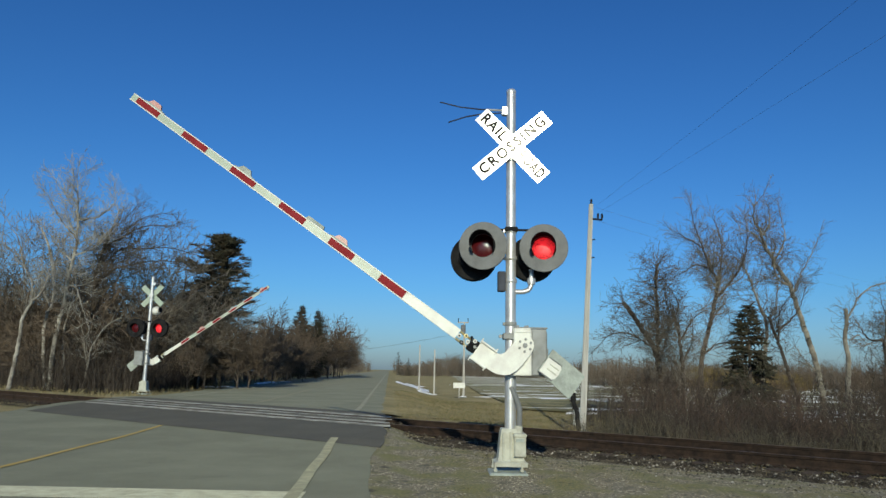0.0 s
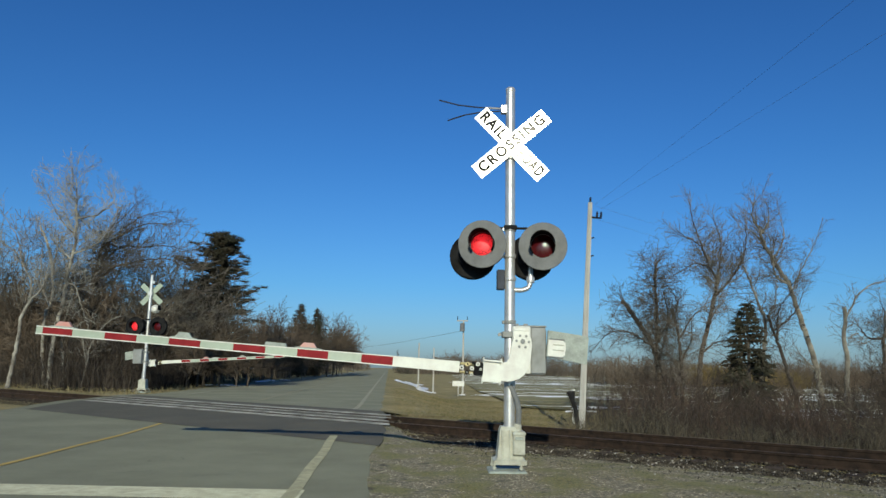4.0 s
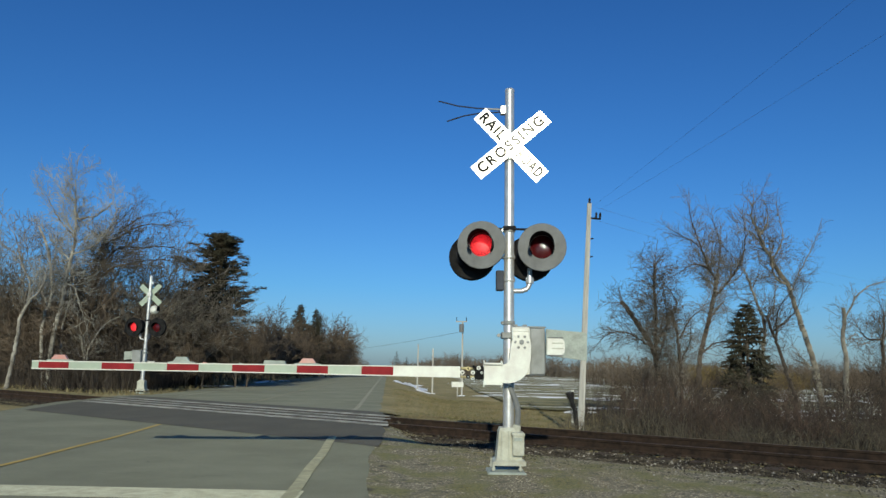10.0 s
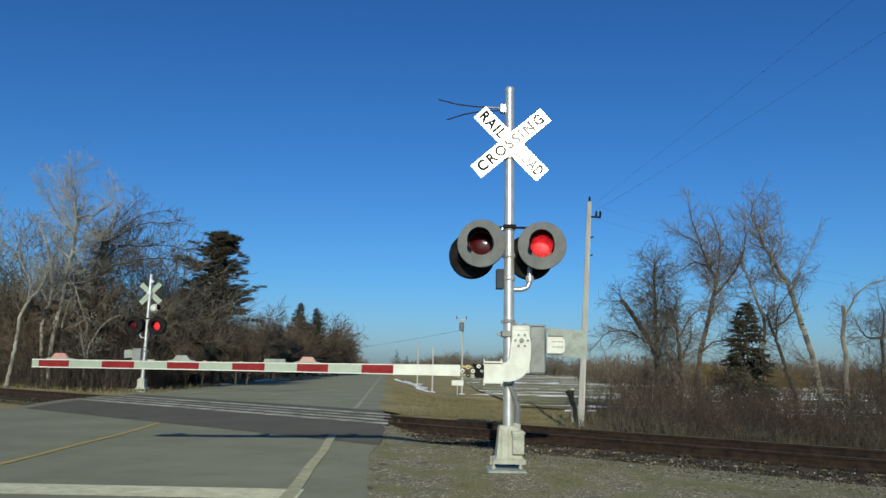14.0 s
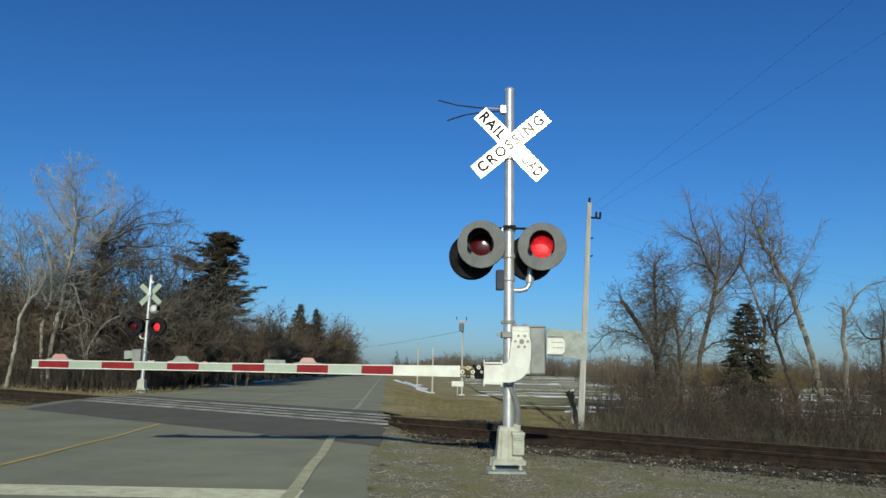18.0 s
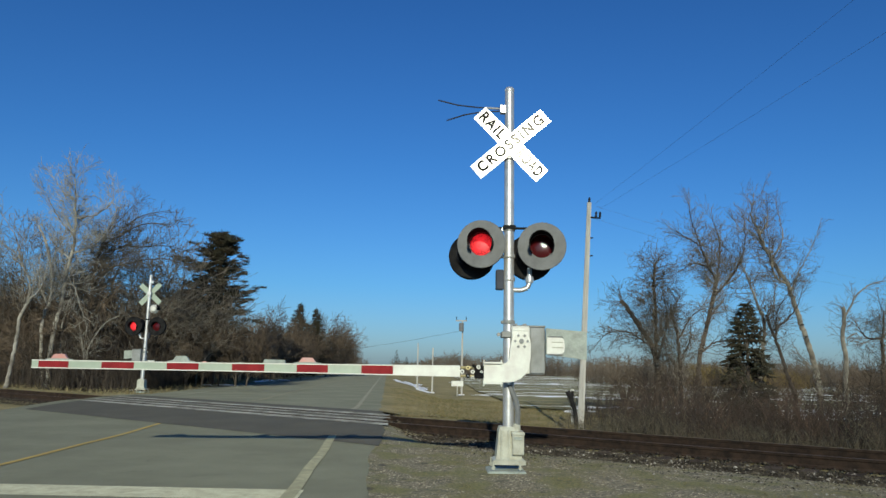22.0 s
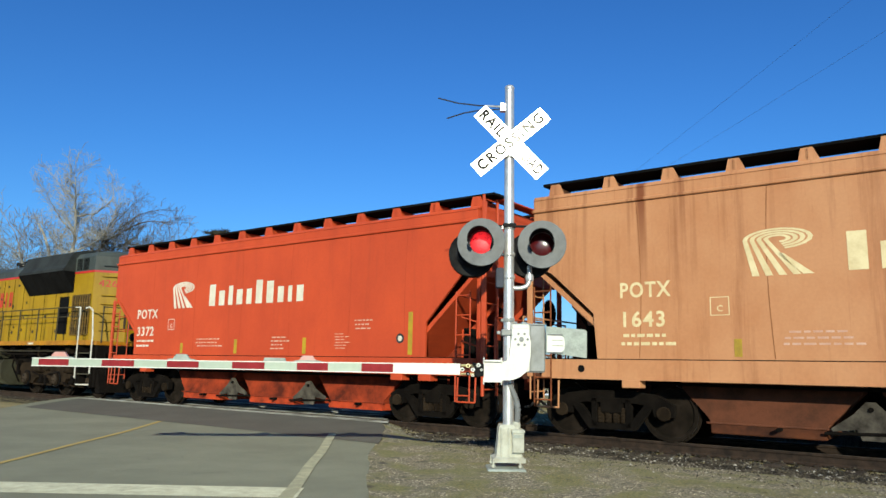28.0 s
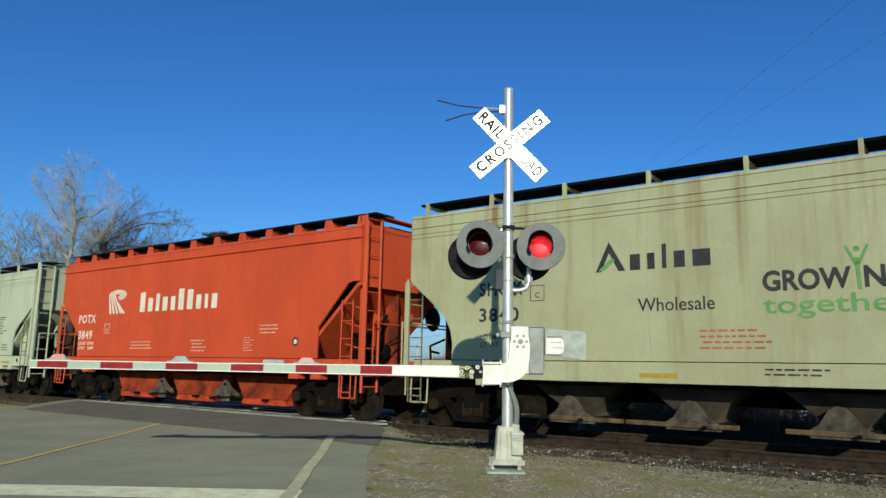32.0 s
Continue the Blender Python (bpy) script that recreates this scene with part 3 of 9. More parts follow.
# ---------------------------------------------------------------- crossing signals
def lamp(parent, x, y, z, facing, own, deep=0.20, plate=None, size=1.0):
    """One flashing lamp: drum, round backing plate with a hood, glowing board behind two leaves added to make it flash.
    """
    body = part("signal_lamp", Shape().loft([[(r * math.cos(2 * math.pi * k / 28), h, r * math.sin(2 * math.pi * k / 28)) for k in range(28)] for r, h in ((.153, .08), (.153, .012), (.30, .012), (.30, .10), (.20, .13), (.16, .24), (.05, .26), (.002, .262))], False), LAMP_BLACK, parent,
                "black round signal lamp with a grey backing plate", True)
    body.matrix_basis = pose(x, y, z, 0, 0, facing) @ Matrix.Scale(size, 4)
    ring = Shape()
    N = 36
    rings = []
    for r, h in ((.152, .0), (.152, -.012), (.305, -.012), (.312, -.004), (.305, .012), (.152, .012), (.152, .0)):
        rings.append([(r * math.cos(2 * math.pi * k / N), h, r * math.sin(2 * math.pi * k / N)) for k in range(N)])
    part("backing_plate", ring.loft(rings, False), plate or LAMP_GREY, body, "", True)
    hood = Shape()
    rings = []
    for k in range(31):
        a = radians(-38 + 256 * k / 30)
        cut = deep * .5 + deep * max(0, math.sin((a + 0.66) / 4.47 * math.pi)) ** 0.6
        rings.append([(r * math.cos(a), h, r * math.sin(a)) for r, h in ((.156, -.012), (.162, -.012), (.158, -cut), (.152, -cut))])
    part("hood", hood.loft(rings), LAMP_BLACK, body, "", True)
    board = Shape().turn([(.150, .075), (.150, .068), (.11, .052), (.06, .044), (.001, .042)], 28, "y")
    part("lamp_board", board, RED_LIT, body, "glowing red lamp board", True)
    # two leaves no such lamp has, added to cover the glow between flashes
    leaves = []
    for s in (1, -1):
        V, F, rows_, cols = [], [], 7, 15
        for layer in (0, .004):
            for i_ in range(rows_):
                h = .152 * i_ / (rows_ - 1)
                w = math.sqrt(max(0, .152 ** 2 - h * h))
                for j_ in range(cols):
                    u = -w + 2 * w * j_ / (cols - 1)
                    V.append((u, .018 + .9 * (u * u + h * h) + layer, s * (h - .001)))
        for i_ in range(rows_ - 1):
            for j_ in range(cols - 1):
                k0 = i_ * cols + j_
                F.append((k0, k0 + 1, k0 + cols + 1, k0 + cols))
                F.append(tuple(k + rows_ * cols for k in (k0, k0 + cols, k0 + cols + 1, k0 + 1)))
        leaf = part("shutter", Shape().add(V, F), RED_LENS, body, "dark red leaf added to hide the glow between flashes", True)
        leaves.append((leaf, s))
    own["leaves"].append((leaves, facing))
    return body


def px(p):
    """Place along the lowered arm, from the pivot, of a column in the camera's view."""
    return -5.08 + (p - 60) * 0.00705 - 0.97


def signal(m, label, near):
    own = {"leaves": [], "arm_lamps": []}
    t = thing("crossing_signal", m, label, "crossing signal", "signals at the crossing")
    own["thing"] = t
    mast = Shape().tube((0, 0, .3), (0, 0, 1.2), .072, .070, 20).tube((0, 0, 1.2), (0, 0, 5.0), .070, .062, 20)
    part("mast", mast, ALU, t, "silver painted round steel mast", True)
    part("mast_cap", Shape().turn([(.063, 4.99), (.066, 5.0), (.066, 5.03), (.05, 5.05), (.01, 5.06)], 20), ALU, t, "", True)
    for z in (1.86, 2.42, 2.72, 3.08, 4.05):
        part("mast_band", Shape().turn([(.076, z - .025), (.08, z - .02), (.08, z + .02), (.076, z + .025)], 20).box(-.1, -.07, -.03, .03, z - .02, z + .02, .004), ALU if z > 2 else BOX_GREY, t, "", True)
    # base
    foot = Shape().box(-.27, .20, -.26, .24, -.05, .03, .012)
    part("foot_plate", foot, GALVANISED, t)
    for x in (-.2, .13):
        for y in (-.2, .18):
            part("anchor_bolt", Shape().tube((x, y, .04), (x, y, .15), .014, n=8).tube((x, y, .05), (x, y, .075), .026, n=6), BASE_CREAM, t)
    base = Shape().loft([[(a * w, b * w, z) for a, b in ((-1, -1), (1, -1), (1, 1), (-1, 1))] for w, z in ((.20, .10), (.20, .145), (.16, .17), (.13, .5), (.115, .55))])
    part("cast_base", base, BASE_CREAM, t, "cream painted cast iron base")
    for x in (-.11, -.02):
        part("base_rib", Shape().box(x, x + .03, -.175, -.13, .15, .52, .006), BASE_CREAM, t)
    jb = part("junction_box", Shape().box(.03, .175, -.23, .12, .22, .47, .012), BASE_CREAM, t)
    part("lid", Shape().box(.022, .185, -.24, .13, .455, .50, .012), BASE_CREAM, jb)
    part("box_hinge", Shape().box(.05, .15, -.238, -.228, .40, .44, .004), GALVANISED, jb)
    # the conduit's shading is put into its darker grey
    part("conduit", Shape().pipe([(.09, -.08, .48), (.105, -.09, .62), (.11, -.09, .76), (.09, -.08, .86), (.05, -.06, .96), (.0, -.04, 1.06), (-.02, 0, 1.13)], .036, 10), LAMP_GREY, t, "flexible conduit, coloured a darker grey for its shading", True)
    part("conduit_fitting", Shape().turn([(.045, .5), (.05, .53), (.05, .57), (.04, .59)], 10, "z", (.095, -.08, 0)), BASE_CREAM, t, "", True)
    # crossbuck
    for k, (word, deg) in enumerate((("RAIL   ROAD", -44.5), ("CROSSING", 42.5))):
        face = Matrix.Translation((0.008, -.095 - .012 * k, 4.225)) @ pose(0, 0, 0, 0, 0, -4.3) @ pose(0, 0, 0, 90, 0, 0) @ pose(0, 0, 0, 0, 0, deg - 2.2)
        me = Shape().box(-.61, .61, -.114, .114, -.0035, .0035, .003).mesh("blade")
        me.transform(face)
        blade = part("blade", me, SIGN_WHITE if near else STRIPE_WHITE, t, "white crossbuck blade with black capital letters")
        if near:
            if k == 0:
                for w, u in (("RAIL", -.36), ("ROAD", .36)):
                    words(w, .2, face @ pose(u, 0, .005), SIGN_BLACK, blade, "lettering", .0015, .42, .034, 1.2)
            else:
                words(word, .2, face @ pose(0, 0, .005), SIGN_BLACK, blade, "lettering", .0015, 1.09, .034, 1.3)
        else:
            words(word, .19, face @ pose(0, 0, .005), SIGN_BLACK, blade, "lettering", .0015, 1.04)
    part("crossbuck_bracket", Shape().box(-.09, .09, -.09, .08, 4.15, 4.31, .008), ALU, t)
    part("wire_bracket", Shape().box(-.13, -.05, -.04, .04, 4.68, 4.8, .008).tube((-.1, 0, 4.75), (-.34, 0, 4.76), .014), ALU, t)
    for pts in ([(-.1, 0, 4.76), (-.42, .02, 4.77), (-.7, .05, 4.81), (-.97, .06, 4.88)], [(-.1, 0, 4.72), (-.42, .02, 4.70), (-.62, .02, 4.66), (-.85, .0, 4.57)]):
        part("cut_cable", Shape().pipe(pts, .009, 6), WIRE, t, "stub of cut black cable", True)
    # lamps
    part("lamp_crossarm", Shape().tube((-.36, 0, 3.10), (.44, 0, 3.10), .016).tube((-.36, .0, 2.8), (-.36, 0, 3.1), .02).tube((.44, 0, 2.8), (.44, 0, 3.1), .02).box(-.085, .085, -.085, .085, 3.07, 3.13, .01), LAMP_BLACK, t, "black crossarm carrying the lamps")
    for x in (-.378, .40):
        lamp(t, x, -.24, 2.84 if x < 0 else 2.825, -9, own)
        lamp(t, x - .10 if near else math.copysign(.5, x), .20, 2.74 if near else 2.80, 171, own, .20 if near else .08, LAMP_BLACK, 1.0 if near else 1.3)
    part("lamp_support", Shape().pipe([(.0, 0, 2.28), (.16, 0, 2.28), (.24, 0, 2.31), (.27, 0, 2.38), (.27, 0, 2.62)], .032, 10).turn([(.05, 2.38), (.055, 2.43), (.05, 2.46)], 12, "z", (.27, 0, 0)), ALU, t, "silver elbow pipe under the lamp", True)
    part("terminal_box", Shape().box(-.17, -.07, -.06, .08, 2.28, 2.54, .01), BLUE_GREY, t)
    if not near:
        bell = part("bell_lamp", Shape().turn([(.02, -.02), (.19, -.02), (.19, .03), (.10, .16), (.02, .18)], 20, "y", (-.30, .1, 3.55)), WHITE_METAL, t, "white round side lamp", True)
        part("hood", Shape().box(-.5, -.46, .0, .3, 3.5, 3.7, .01), LAMP_BLACK, bell)
    # gate machine
    mech = part("gate_machine", Shape().box(.075, .445, -.16, .24, 1.20, 1.80, .02), BOX_GREY, t, "grey steel gate machine box")
    part("machine_front", Shape().box(.02, .245, -.205, -.155, 1.205, 1.80, .012).box(.03, .235, -.215, -.20, 1.74, 1.785, .006), WHITE_METAL, mech, "white cast front of the gate machine")
    part("machine_cover", Shape().box(.262, .44, -.172, -.158, 1.215, 1.79, .012), BOX_GREY, mech, "grey cover plate")
    for u in (.05, .17):
        part("lid_knob", Shape().tube((u, -.1, 1.82), (u + .05, -.1, 1.825), .016, n=8).tube((u, -.1, 1.79), (u, -.1, 1.825), .012, n=8), BOX_GREY, mech)
    part("machine_lid", Shape().box(.07, .455, -.17, .25, 1.795, 1.815, .006), BOX_GREY, mech)
    part("machine_door", Shape().box(.445, .455, -.12, .20, 1.24, 1.76, .006).box(.455, .47, -.1, -.07, 1.45, 1.55, .004), BOX_GREY, mech)
    for z in (1.30, 1.70):
        part("mount_clamp", Shape().box(-.1, .09, -.1, .1, z - .04, z + .04, .01).tube((-.13, -.03, z), (-.13, .03, z), .025, n=6), BOX_GREY, t)
    # gate arm, turning round the machine's shaft
    arm = part("gate_arm", Shape().prism([(-.43, -.235), (-.22, -.24), (-.15, -.222), (-.115, -.17), (-.10, -.02), (-.085, .06), (-.05, .125), (.0, .162), (.05, .168), (.10, .145), (.14, .09), (.155, .01), (.15, -.16), (.13, -.27), (.09, -.355), (.03, -.41), (-.05, -.447), (-.12, -.46), (-.43, -.463)], -.03, .03), WHITE_METAL, t, "white gate arm bracket with a hub of bolts")
    arm.matrix_basis = pose(.10, -.24, 1.56)
    own["arm"] = arm
    for k in range(6):
        a = k * math.pi / 3
        part("hub_bolt", Shape().tube((.035 + .078 * math.cos(a), -.045, .05 + .078 * math.sin(a)), (.035 + .078 * math.cos(a), -.028, .05 + .078 * math.sin(a)), .017, n=6), BOX_GREY, arm)
    part("hub", Shape().tube((.035, -.05, .05), (.035, .1, .05), .03, n=12), BOX_GREY, arm, "", True)
    for z in (-.225, -.475):
        part("bracket_flange", Shape().box(-.44, -.2, -.07, .07, z - .012, z + .012, .004).box(-.44, -.425, -.05, .05, z - .04, z + .04, .004).box(-.22, -.205, -.05, .05, z - .04, z + .04, .004), WHITE_METAL, arm)
    for z0 in (-.27, -.48):
        part("clamp_rod", Shape().tube((-.72, .0, z0 * .5 - .153), (-.42, .0, z0 * .5 - .153), .016, n=8), BRASS, arm, "yellow plated clamp rod")
    for k, (x, z) in enumerate(((-.50, -.28), (-.50, -.40), (-.57, -.338), (-.63, -.29), (-.63, -.39), (-.70, -.338), (-.46, -.338), (-.56, -.265), (-.57, -.41))):
        bolt = part("clamp_bolt", Shape().tube((x, -.065, z), (x, .03, z), .026 if k < 6 else .018, n=10), LAMP_BLACK if k % 3 == 1 else BRASS if k == 3 else WHITE_METAL, arm)
        part("bolt_head", Shape().tube((x, -.085, z), (x, -.065, z), .012, n=6), LAMP_BLACK if k % 2 else BOX_GREY, bolt)
    part("clamp_block", Shape().box(-.55, -.43, -.03, .05, -.42, -.255, .015), LAMP_BLACK, arm)
    # striped arm: two boards, tapering to the tip
    def half(x):
        return .063 - .017 * min(1, 1.7 * (px(815) - x) / 5.3)

    def drop(x):
        return -.334 - .007 * (px(815) - x) / 5.3
    marks = [60, 72, 125, 183, 240, 298, 354, 413, 470, 527, 582, 641, 697, 815]
    for k, (a, b) in enumerate(zip(marks, marks[1:])):
        x0, x1 = px(a), px(b)
        red = k % 2 == 1
        sh = Shape()
        o = [(x0, drop(x0) - half(x0)), (x1, drop(x1) - half(x1)), (x1, drop(x1) + half(x1)), (x0, drop(x0) + half(x0))]
        sh.prism([(u, w) for u, w in o], -.03, .012)
        part("arm_board", sh, WHITE_METAL if k == 12 else STRIPE_WHITE, arm, "white section of the gate arm")
        if red:
            g = .006
            part("red_stripe", Shape().prism([(x0, o[0][1] + g), (x1, o[1][1] + g), (x1, o[2][1] - g), (x0, o[3][1] - g)], -.0325, -.029), STRIPE_RED, arm, "red reflective stripe")
            part("red_stripe", Shape().prism([(x0, o[0][1] + g), (x1, o[1][1] + g), (x1, o[2][1] - g), (x0, o[3][1] - g)], .011, .0145), STRIPE_RED, arm, "red reflective stripe")
        for z, w in ((1, .006), (-1, .006)):
            zz0, zz1 = drop(x0) + z * half(x0), drop(x1) + z * half(x1)
            part("arm_edge", Shape().prism([(x0, zz0 - w), (x1, zz1 - w), (x1, zz1 + w), (x0, zz0 + w)], -.036, .018), WHITE_METAL, arm)
    for c, cap in ((107, ARM_LENS), (322, GALVANISED), (487, None), (545, ARM_LENS)):
        x = px(c)
        z = drop(x) + half(x) + .006
        if cap is None:
            part("arm_lamp", Shape().prism([(x - .14, z), (x + .14, z), (x + .125, z + .045), (x - .125, z + .045)], -.03, .015), GALVANISED, arm, "low grey lamp box on top of the gate arm")
            continue
        lampb = part("arm_lamp", Shape().prism([(x - .15, z), (x + .15, z), (x + .13, z + .018), (x - .13, z + .018)], -.03, .015).tube((x - .17, -.008, z + .006), (x + .17, -.008, z + .006), .008, n=6), GALVANISED, arm, "grey lamp fitting on top of the gate arm")
        part("arm_lens", Shape().prism([(x - .105, z + .018), (x + .105, z + .018), (x + .06, z + .075), (x - .06, z + .075)], -.028, .012), cap, lampb, "")
    # counterweights
    cw = part("counterweight", Shape().prism([(.345, -.107), (.857, -.168), (.862, .17), (.83, .185), (.35, .219)], .0, .06), GALVANISED, arm, "dull galvanised counterweight plate behind the machine")
    # dark strips along the pad's edges, pale ones between
    for z in (.112, .045, -.02, -.11):
        part("counterweight_strip", Shape().box(.37 if abs(z) > .1 else .42, .56, -.012, .002, z - .008, z + .008, .004), LAMP_GREY if abs(z) > .1 else BASE_CREAM, cw)
    part("counterweight_pad", Shape().prism([(.36, -.10), (.54, -.10), (.575, -.07), (.582, .0), (.575, .075), (.54, .105), (.36, .105)], -.008, .001), WHITE_METAL, cw)
    part("counterweight_bar", Shape().box(.05, .40, .31, .33, -.09, .05, .006).box(.0, .1, .1, .34, -.04, .04, .01), WHITE_METAL, arm)
    return own


NEAR = signal(pose(.87, 9.38, 0.0), "railroad crossing signal with silver mast, red lamps and lowering gate", True)
FAR = signal(pose(-13.3, 32.83, -0.02, 0, 0, 180) @ Matrix.Scale(1.04, 4), "far railroad crossing signal with silver mast and lowering gate", False)

# ---------------------------------------------------------------- plants
def frusta(segs, sides):
    """Tapered tubes from an array of rows: two ends and two radii."""
    S = np.asarray(segs, dtype=float)
    p, q, r0, r1 = S[:, 0:3], S[:, 3:6], S[:, 6], S[:, 7]
    d = q - p
    d /= np.linalg.norm(d, axis=1, keepdims=True) + 1e-9
    ref = np.where(np.abs(d[:, 2:3]) > 0.9, np.array([[1.0, 0, 0]]), np.array([[0, 0, 1.0]]))
    u = np.cross(d, ref)
    u /= np.linalg.norm(u, axis=1, keepdims=True) + 1e-9
    w = np.cross(d, u)
    a = 2 * np.pi * np.arange(sides) / sides
    ring = u[:, None] * np.cos(a)[None, :, None] + w[:, None] * np.sin(a)[None, :, None]
    V = np.concatenate([p[:, None] + ring * r0[:, None, None], q[:, None] + ring * r1[:, None, None]], 1)
    k = np.arange(sides)
    F = np.stack([k, (k + 1) % sides, sides + (k + 1) % sides, sides + k], 1)
    F = (F[None] + 2 * sides * np.arange(len(S))[:, None, None]).reshape(-1, 4)
    return V.reshape(-1, 3), F[:, ::-1]


def array_mesh(name, V, F, material, smooth=True):
    me = bpy.data.meshes.new(name)
    V, F = np.asarray(V, dtype=np.float32), np.asarray(F, dtype=np.int32)
    n, k = F.shape
    me.vertices.add(len(V))
    me.vertices.foreach_set("co", V.ravel())
    me.loops.add(n * k)
    me.loops.foreach_set("vertex_index", F.ravel())
    me.polygons.add(n)
    me.polygons.foreach_set("loop_start", np.arange(0, n * k, k, dtype=np.int32))
    if smooth:
        me.polygons.foreach_set("use_smooth", np.ones(n, dtype=bool))
    me.update(calc_edges=True)
    me.materials.append(material)
    return me


def bare_tree(seed, height, trunk, lean=(0, 0), fork=0.35, spread=0.8, droop=0.0, dense=1.0, bark=None, twig=None, broken=False, label="bare deciduous tree in winter", bend=(0, 0), leaders=2, fine=.0055, reach=.30):
    """Forking limbs that thin by the pipe law, down to twigs kept thick enough for the camera's view."""
    r = random.Random(seed)
    thick, thin = [], []

    def limb(p, d, rad, lev):
        length = height * fork if lev == 0 else height * reach * (rad / trunk) ** .5 * r.uniform(.75, 1.25)
        n = max(3, min(9, int(length / .28)))
        j = .05 if lev == 0 else .15
        for i_ in range(n):
            k = (i_ + 1) / n
            up = (.02 if lev == 0 else .07 if rad > .02 else .03) - droop * (lev > 1)
            d = (d + Vector((r.gauss(0, j) + bend[0] * .1 * (lev < 2), r.gauss(0, j) + bend[1] * .1 * (lev < 2), r.gauss(0, j) * .6 + up))).normalized()
            q = p + d * (length / n)
            ra, rb = rad * (1 - .36 * (k - 1 / n)), rad * (1 - .36 * k)
            if rad < .009:
                ra, rb = ra * (1 - .5 * (k - 1 / n)), rb * (1 - .5 * k)
            (thick if rad > .016 else thin).append((*p, *q, max(ra, fine), max(rb, fine * .72)))
            if rad > .0052 and (lev > 0 or k > .45):
                for _ in range(2 if rad > .012 else 1):
                    if r.random() < dense * (.30 if lev == 0 else .55 if rad > .012 else .72):
                        side = d.orthogonal().normalized()
                        side.rotate(Matrix.Rotation(r.uniform(0, 6.283), 3, d))
                        ang = r.uniform(.5, 1.1) * spread
                        cr = rb * r.uniform(.28, .58)
                        limb(q, (d * math.cos(ang) + side * math.sin(ang)).normalized(), max(cr, .0046), lev + 1)
            p = q
        if rad > .0052 and not (broken and lev == 0):
            count = leaders if lev == 0 else 2
            turn = r.uniform(0, 6.283)
            for c in range(count):
                side = d.orthogonal().normalized()
                side.rotate(Matrix.Rotation(turn + 6.283 * c / count + r.uniform(-.5, .5), 3, d))
                ang = r.uniform(.22, .55) * spread
                limb(p, (d * math.cos(ang) + side * math.sin(ang)).normalized(), rb * r.uniform(.6, .88), lev + 1)

    limb(Vector((0, 0, -.3)), Vector((lean[0], lean[1], 1)).normalized(), trunk, 0)
    if not broken:
        fit = height / max(w[5] for w in thick + thin)
        thick[:] = [tuple(c * fit for c in w[:6]) + w[6:] for w in thick]
        thin[:] = [tuple(c * fit for c in w[:6]) + w[6:] for w in thin]
    t = thing("bare_tree", Matrix.Identity(4), label, "tree")
    V, F = frusta(thick, 7)
    part("trunk", array_mesh("trunk", V, F, bark or BARK), None, t, "trunk and limbs")
    V, F = frusta(thin or thick[-1:], 3)
    part("crown", array_mesh("crown", V, F, twig or TWIG, False), None, t, "crown of bare twigs")
    return t


def conifer(seed, height, width, material, label, ragged=.25, bare=.15, tuft=1.0, whorls=26, full=.75):
    """A trunk with whorls of drooping boughs, each set with short needle sprays."""
    r = np.random.default_rng(seed)
    wood = [(0, 0, -.3, 0, 0, height * .5, height * .022, height * .014), (0, 0, height * .5, 0, 0, height, height * .014, .01)]
    A = []
    for w in range(whorls):
        k = w / (whorls - 1)
        z = height * (bare + (1 - bare) * k ** .92)
        reach = width * ((1 - k ** 2.2) * (.55 + .45 * min(1, k * 3)) if full < .5 else (1 - k) ** full) * (1 + r.normal(0, ragged * .5)) + .12
        for b in range(int((6 + 3 * (1 - k)) * (1.7 if full < .5 else 1))):
            th = r.uniform(0, 6.283)
            L = reach * r.uniform(1 - ragged * 1.6, 1.1)
            if L < .08:
                continue
            pts = []
            n = 5
            for i_ in range(n + 1):
                s = i_ / n
                pts.append((math.cos(th) * L * s, math.sin(th) * L * s, z + L * (.16 * s - .34 * s * s) + (.25 if full > .5 else .55) * L * k * s))
            for a, c in zip(pts, pts[1:]):
                wood.append((*a, *c, .012 + .02 * L / n, .006))
            m = int(26 * L * tuft) + 6
            s = r.uniform(.12, 1, m) ** .8
            P = np.stack([np.cos(th) * L * s, np.sin(th) * L * s, z + L * (.16 * s - .34 * s * s) + (.25 if full > .5 else .55) * L * k * s], 1)
            off = r.normal(0, 1, (m, 3)) * np.array([.6, .6, .35])
            off += np.array([math.cos(th), math.sin(th), -.25]) * .6
            off /= np.linalg.norm(off, axis=1, keepdims=True)
            ln = r.uniform(.14, .34, m) * (1.35 if full < .5 else 1)
            A.append(np.concatenate([P + r.normal(0, .03, (m, 3)), P + off * ln[:, None], np.full((m, 1), .035), np.full((m, 1), .008)], 1))
    A = np.concatenate(A)
    t = thing("conifer", Matrix.Identity(4), label, "tree")
    V, F = frusta(wood, 5)
    part("trunk", array_mesh("trunk", V, F, BARK), None, t)
    V, F = frusta(A, 3)
    part("crown", array_mesh("crown", V, F, material, False), None, t, "boughs of dark needles")
    return t


def zg(x, y):
    return float(ground_z(np.array(x), np.array(y)))


def plant(tree, x, y, turn=0, size=1.0, lift=0.0):
    tree.matrix_basis = pose(x, y, zg(x, y) + lift, 0, 0, turn) @ Matrix.Scale(size, 4)
    return tree


def again(tree, x, y, turn, size):
    return copy_thing(tree, pose(x, y, zg(x, y), 0, 0, turn) @ Matrix.Scale(size, 4))


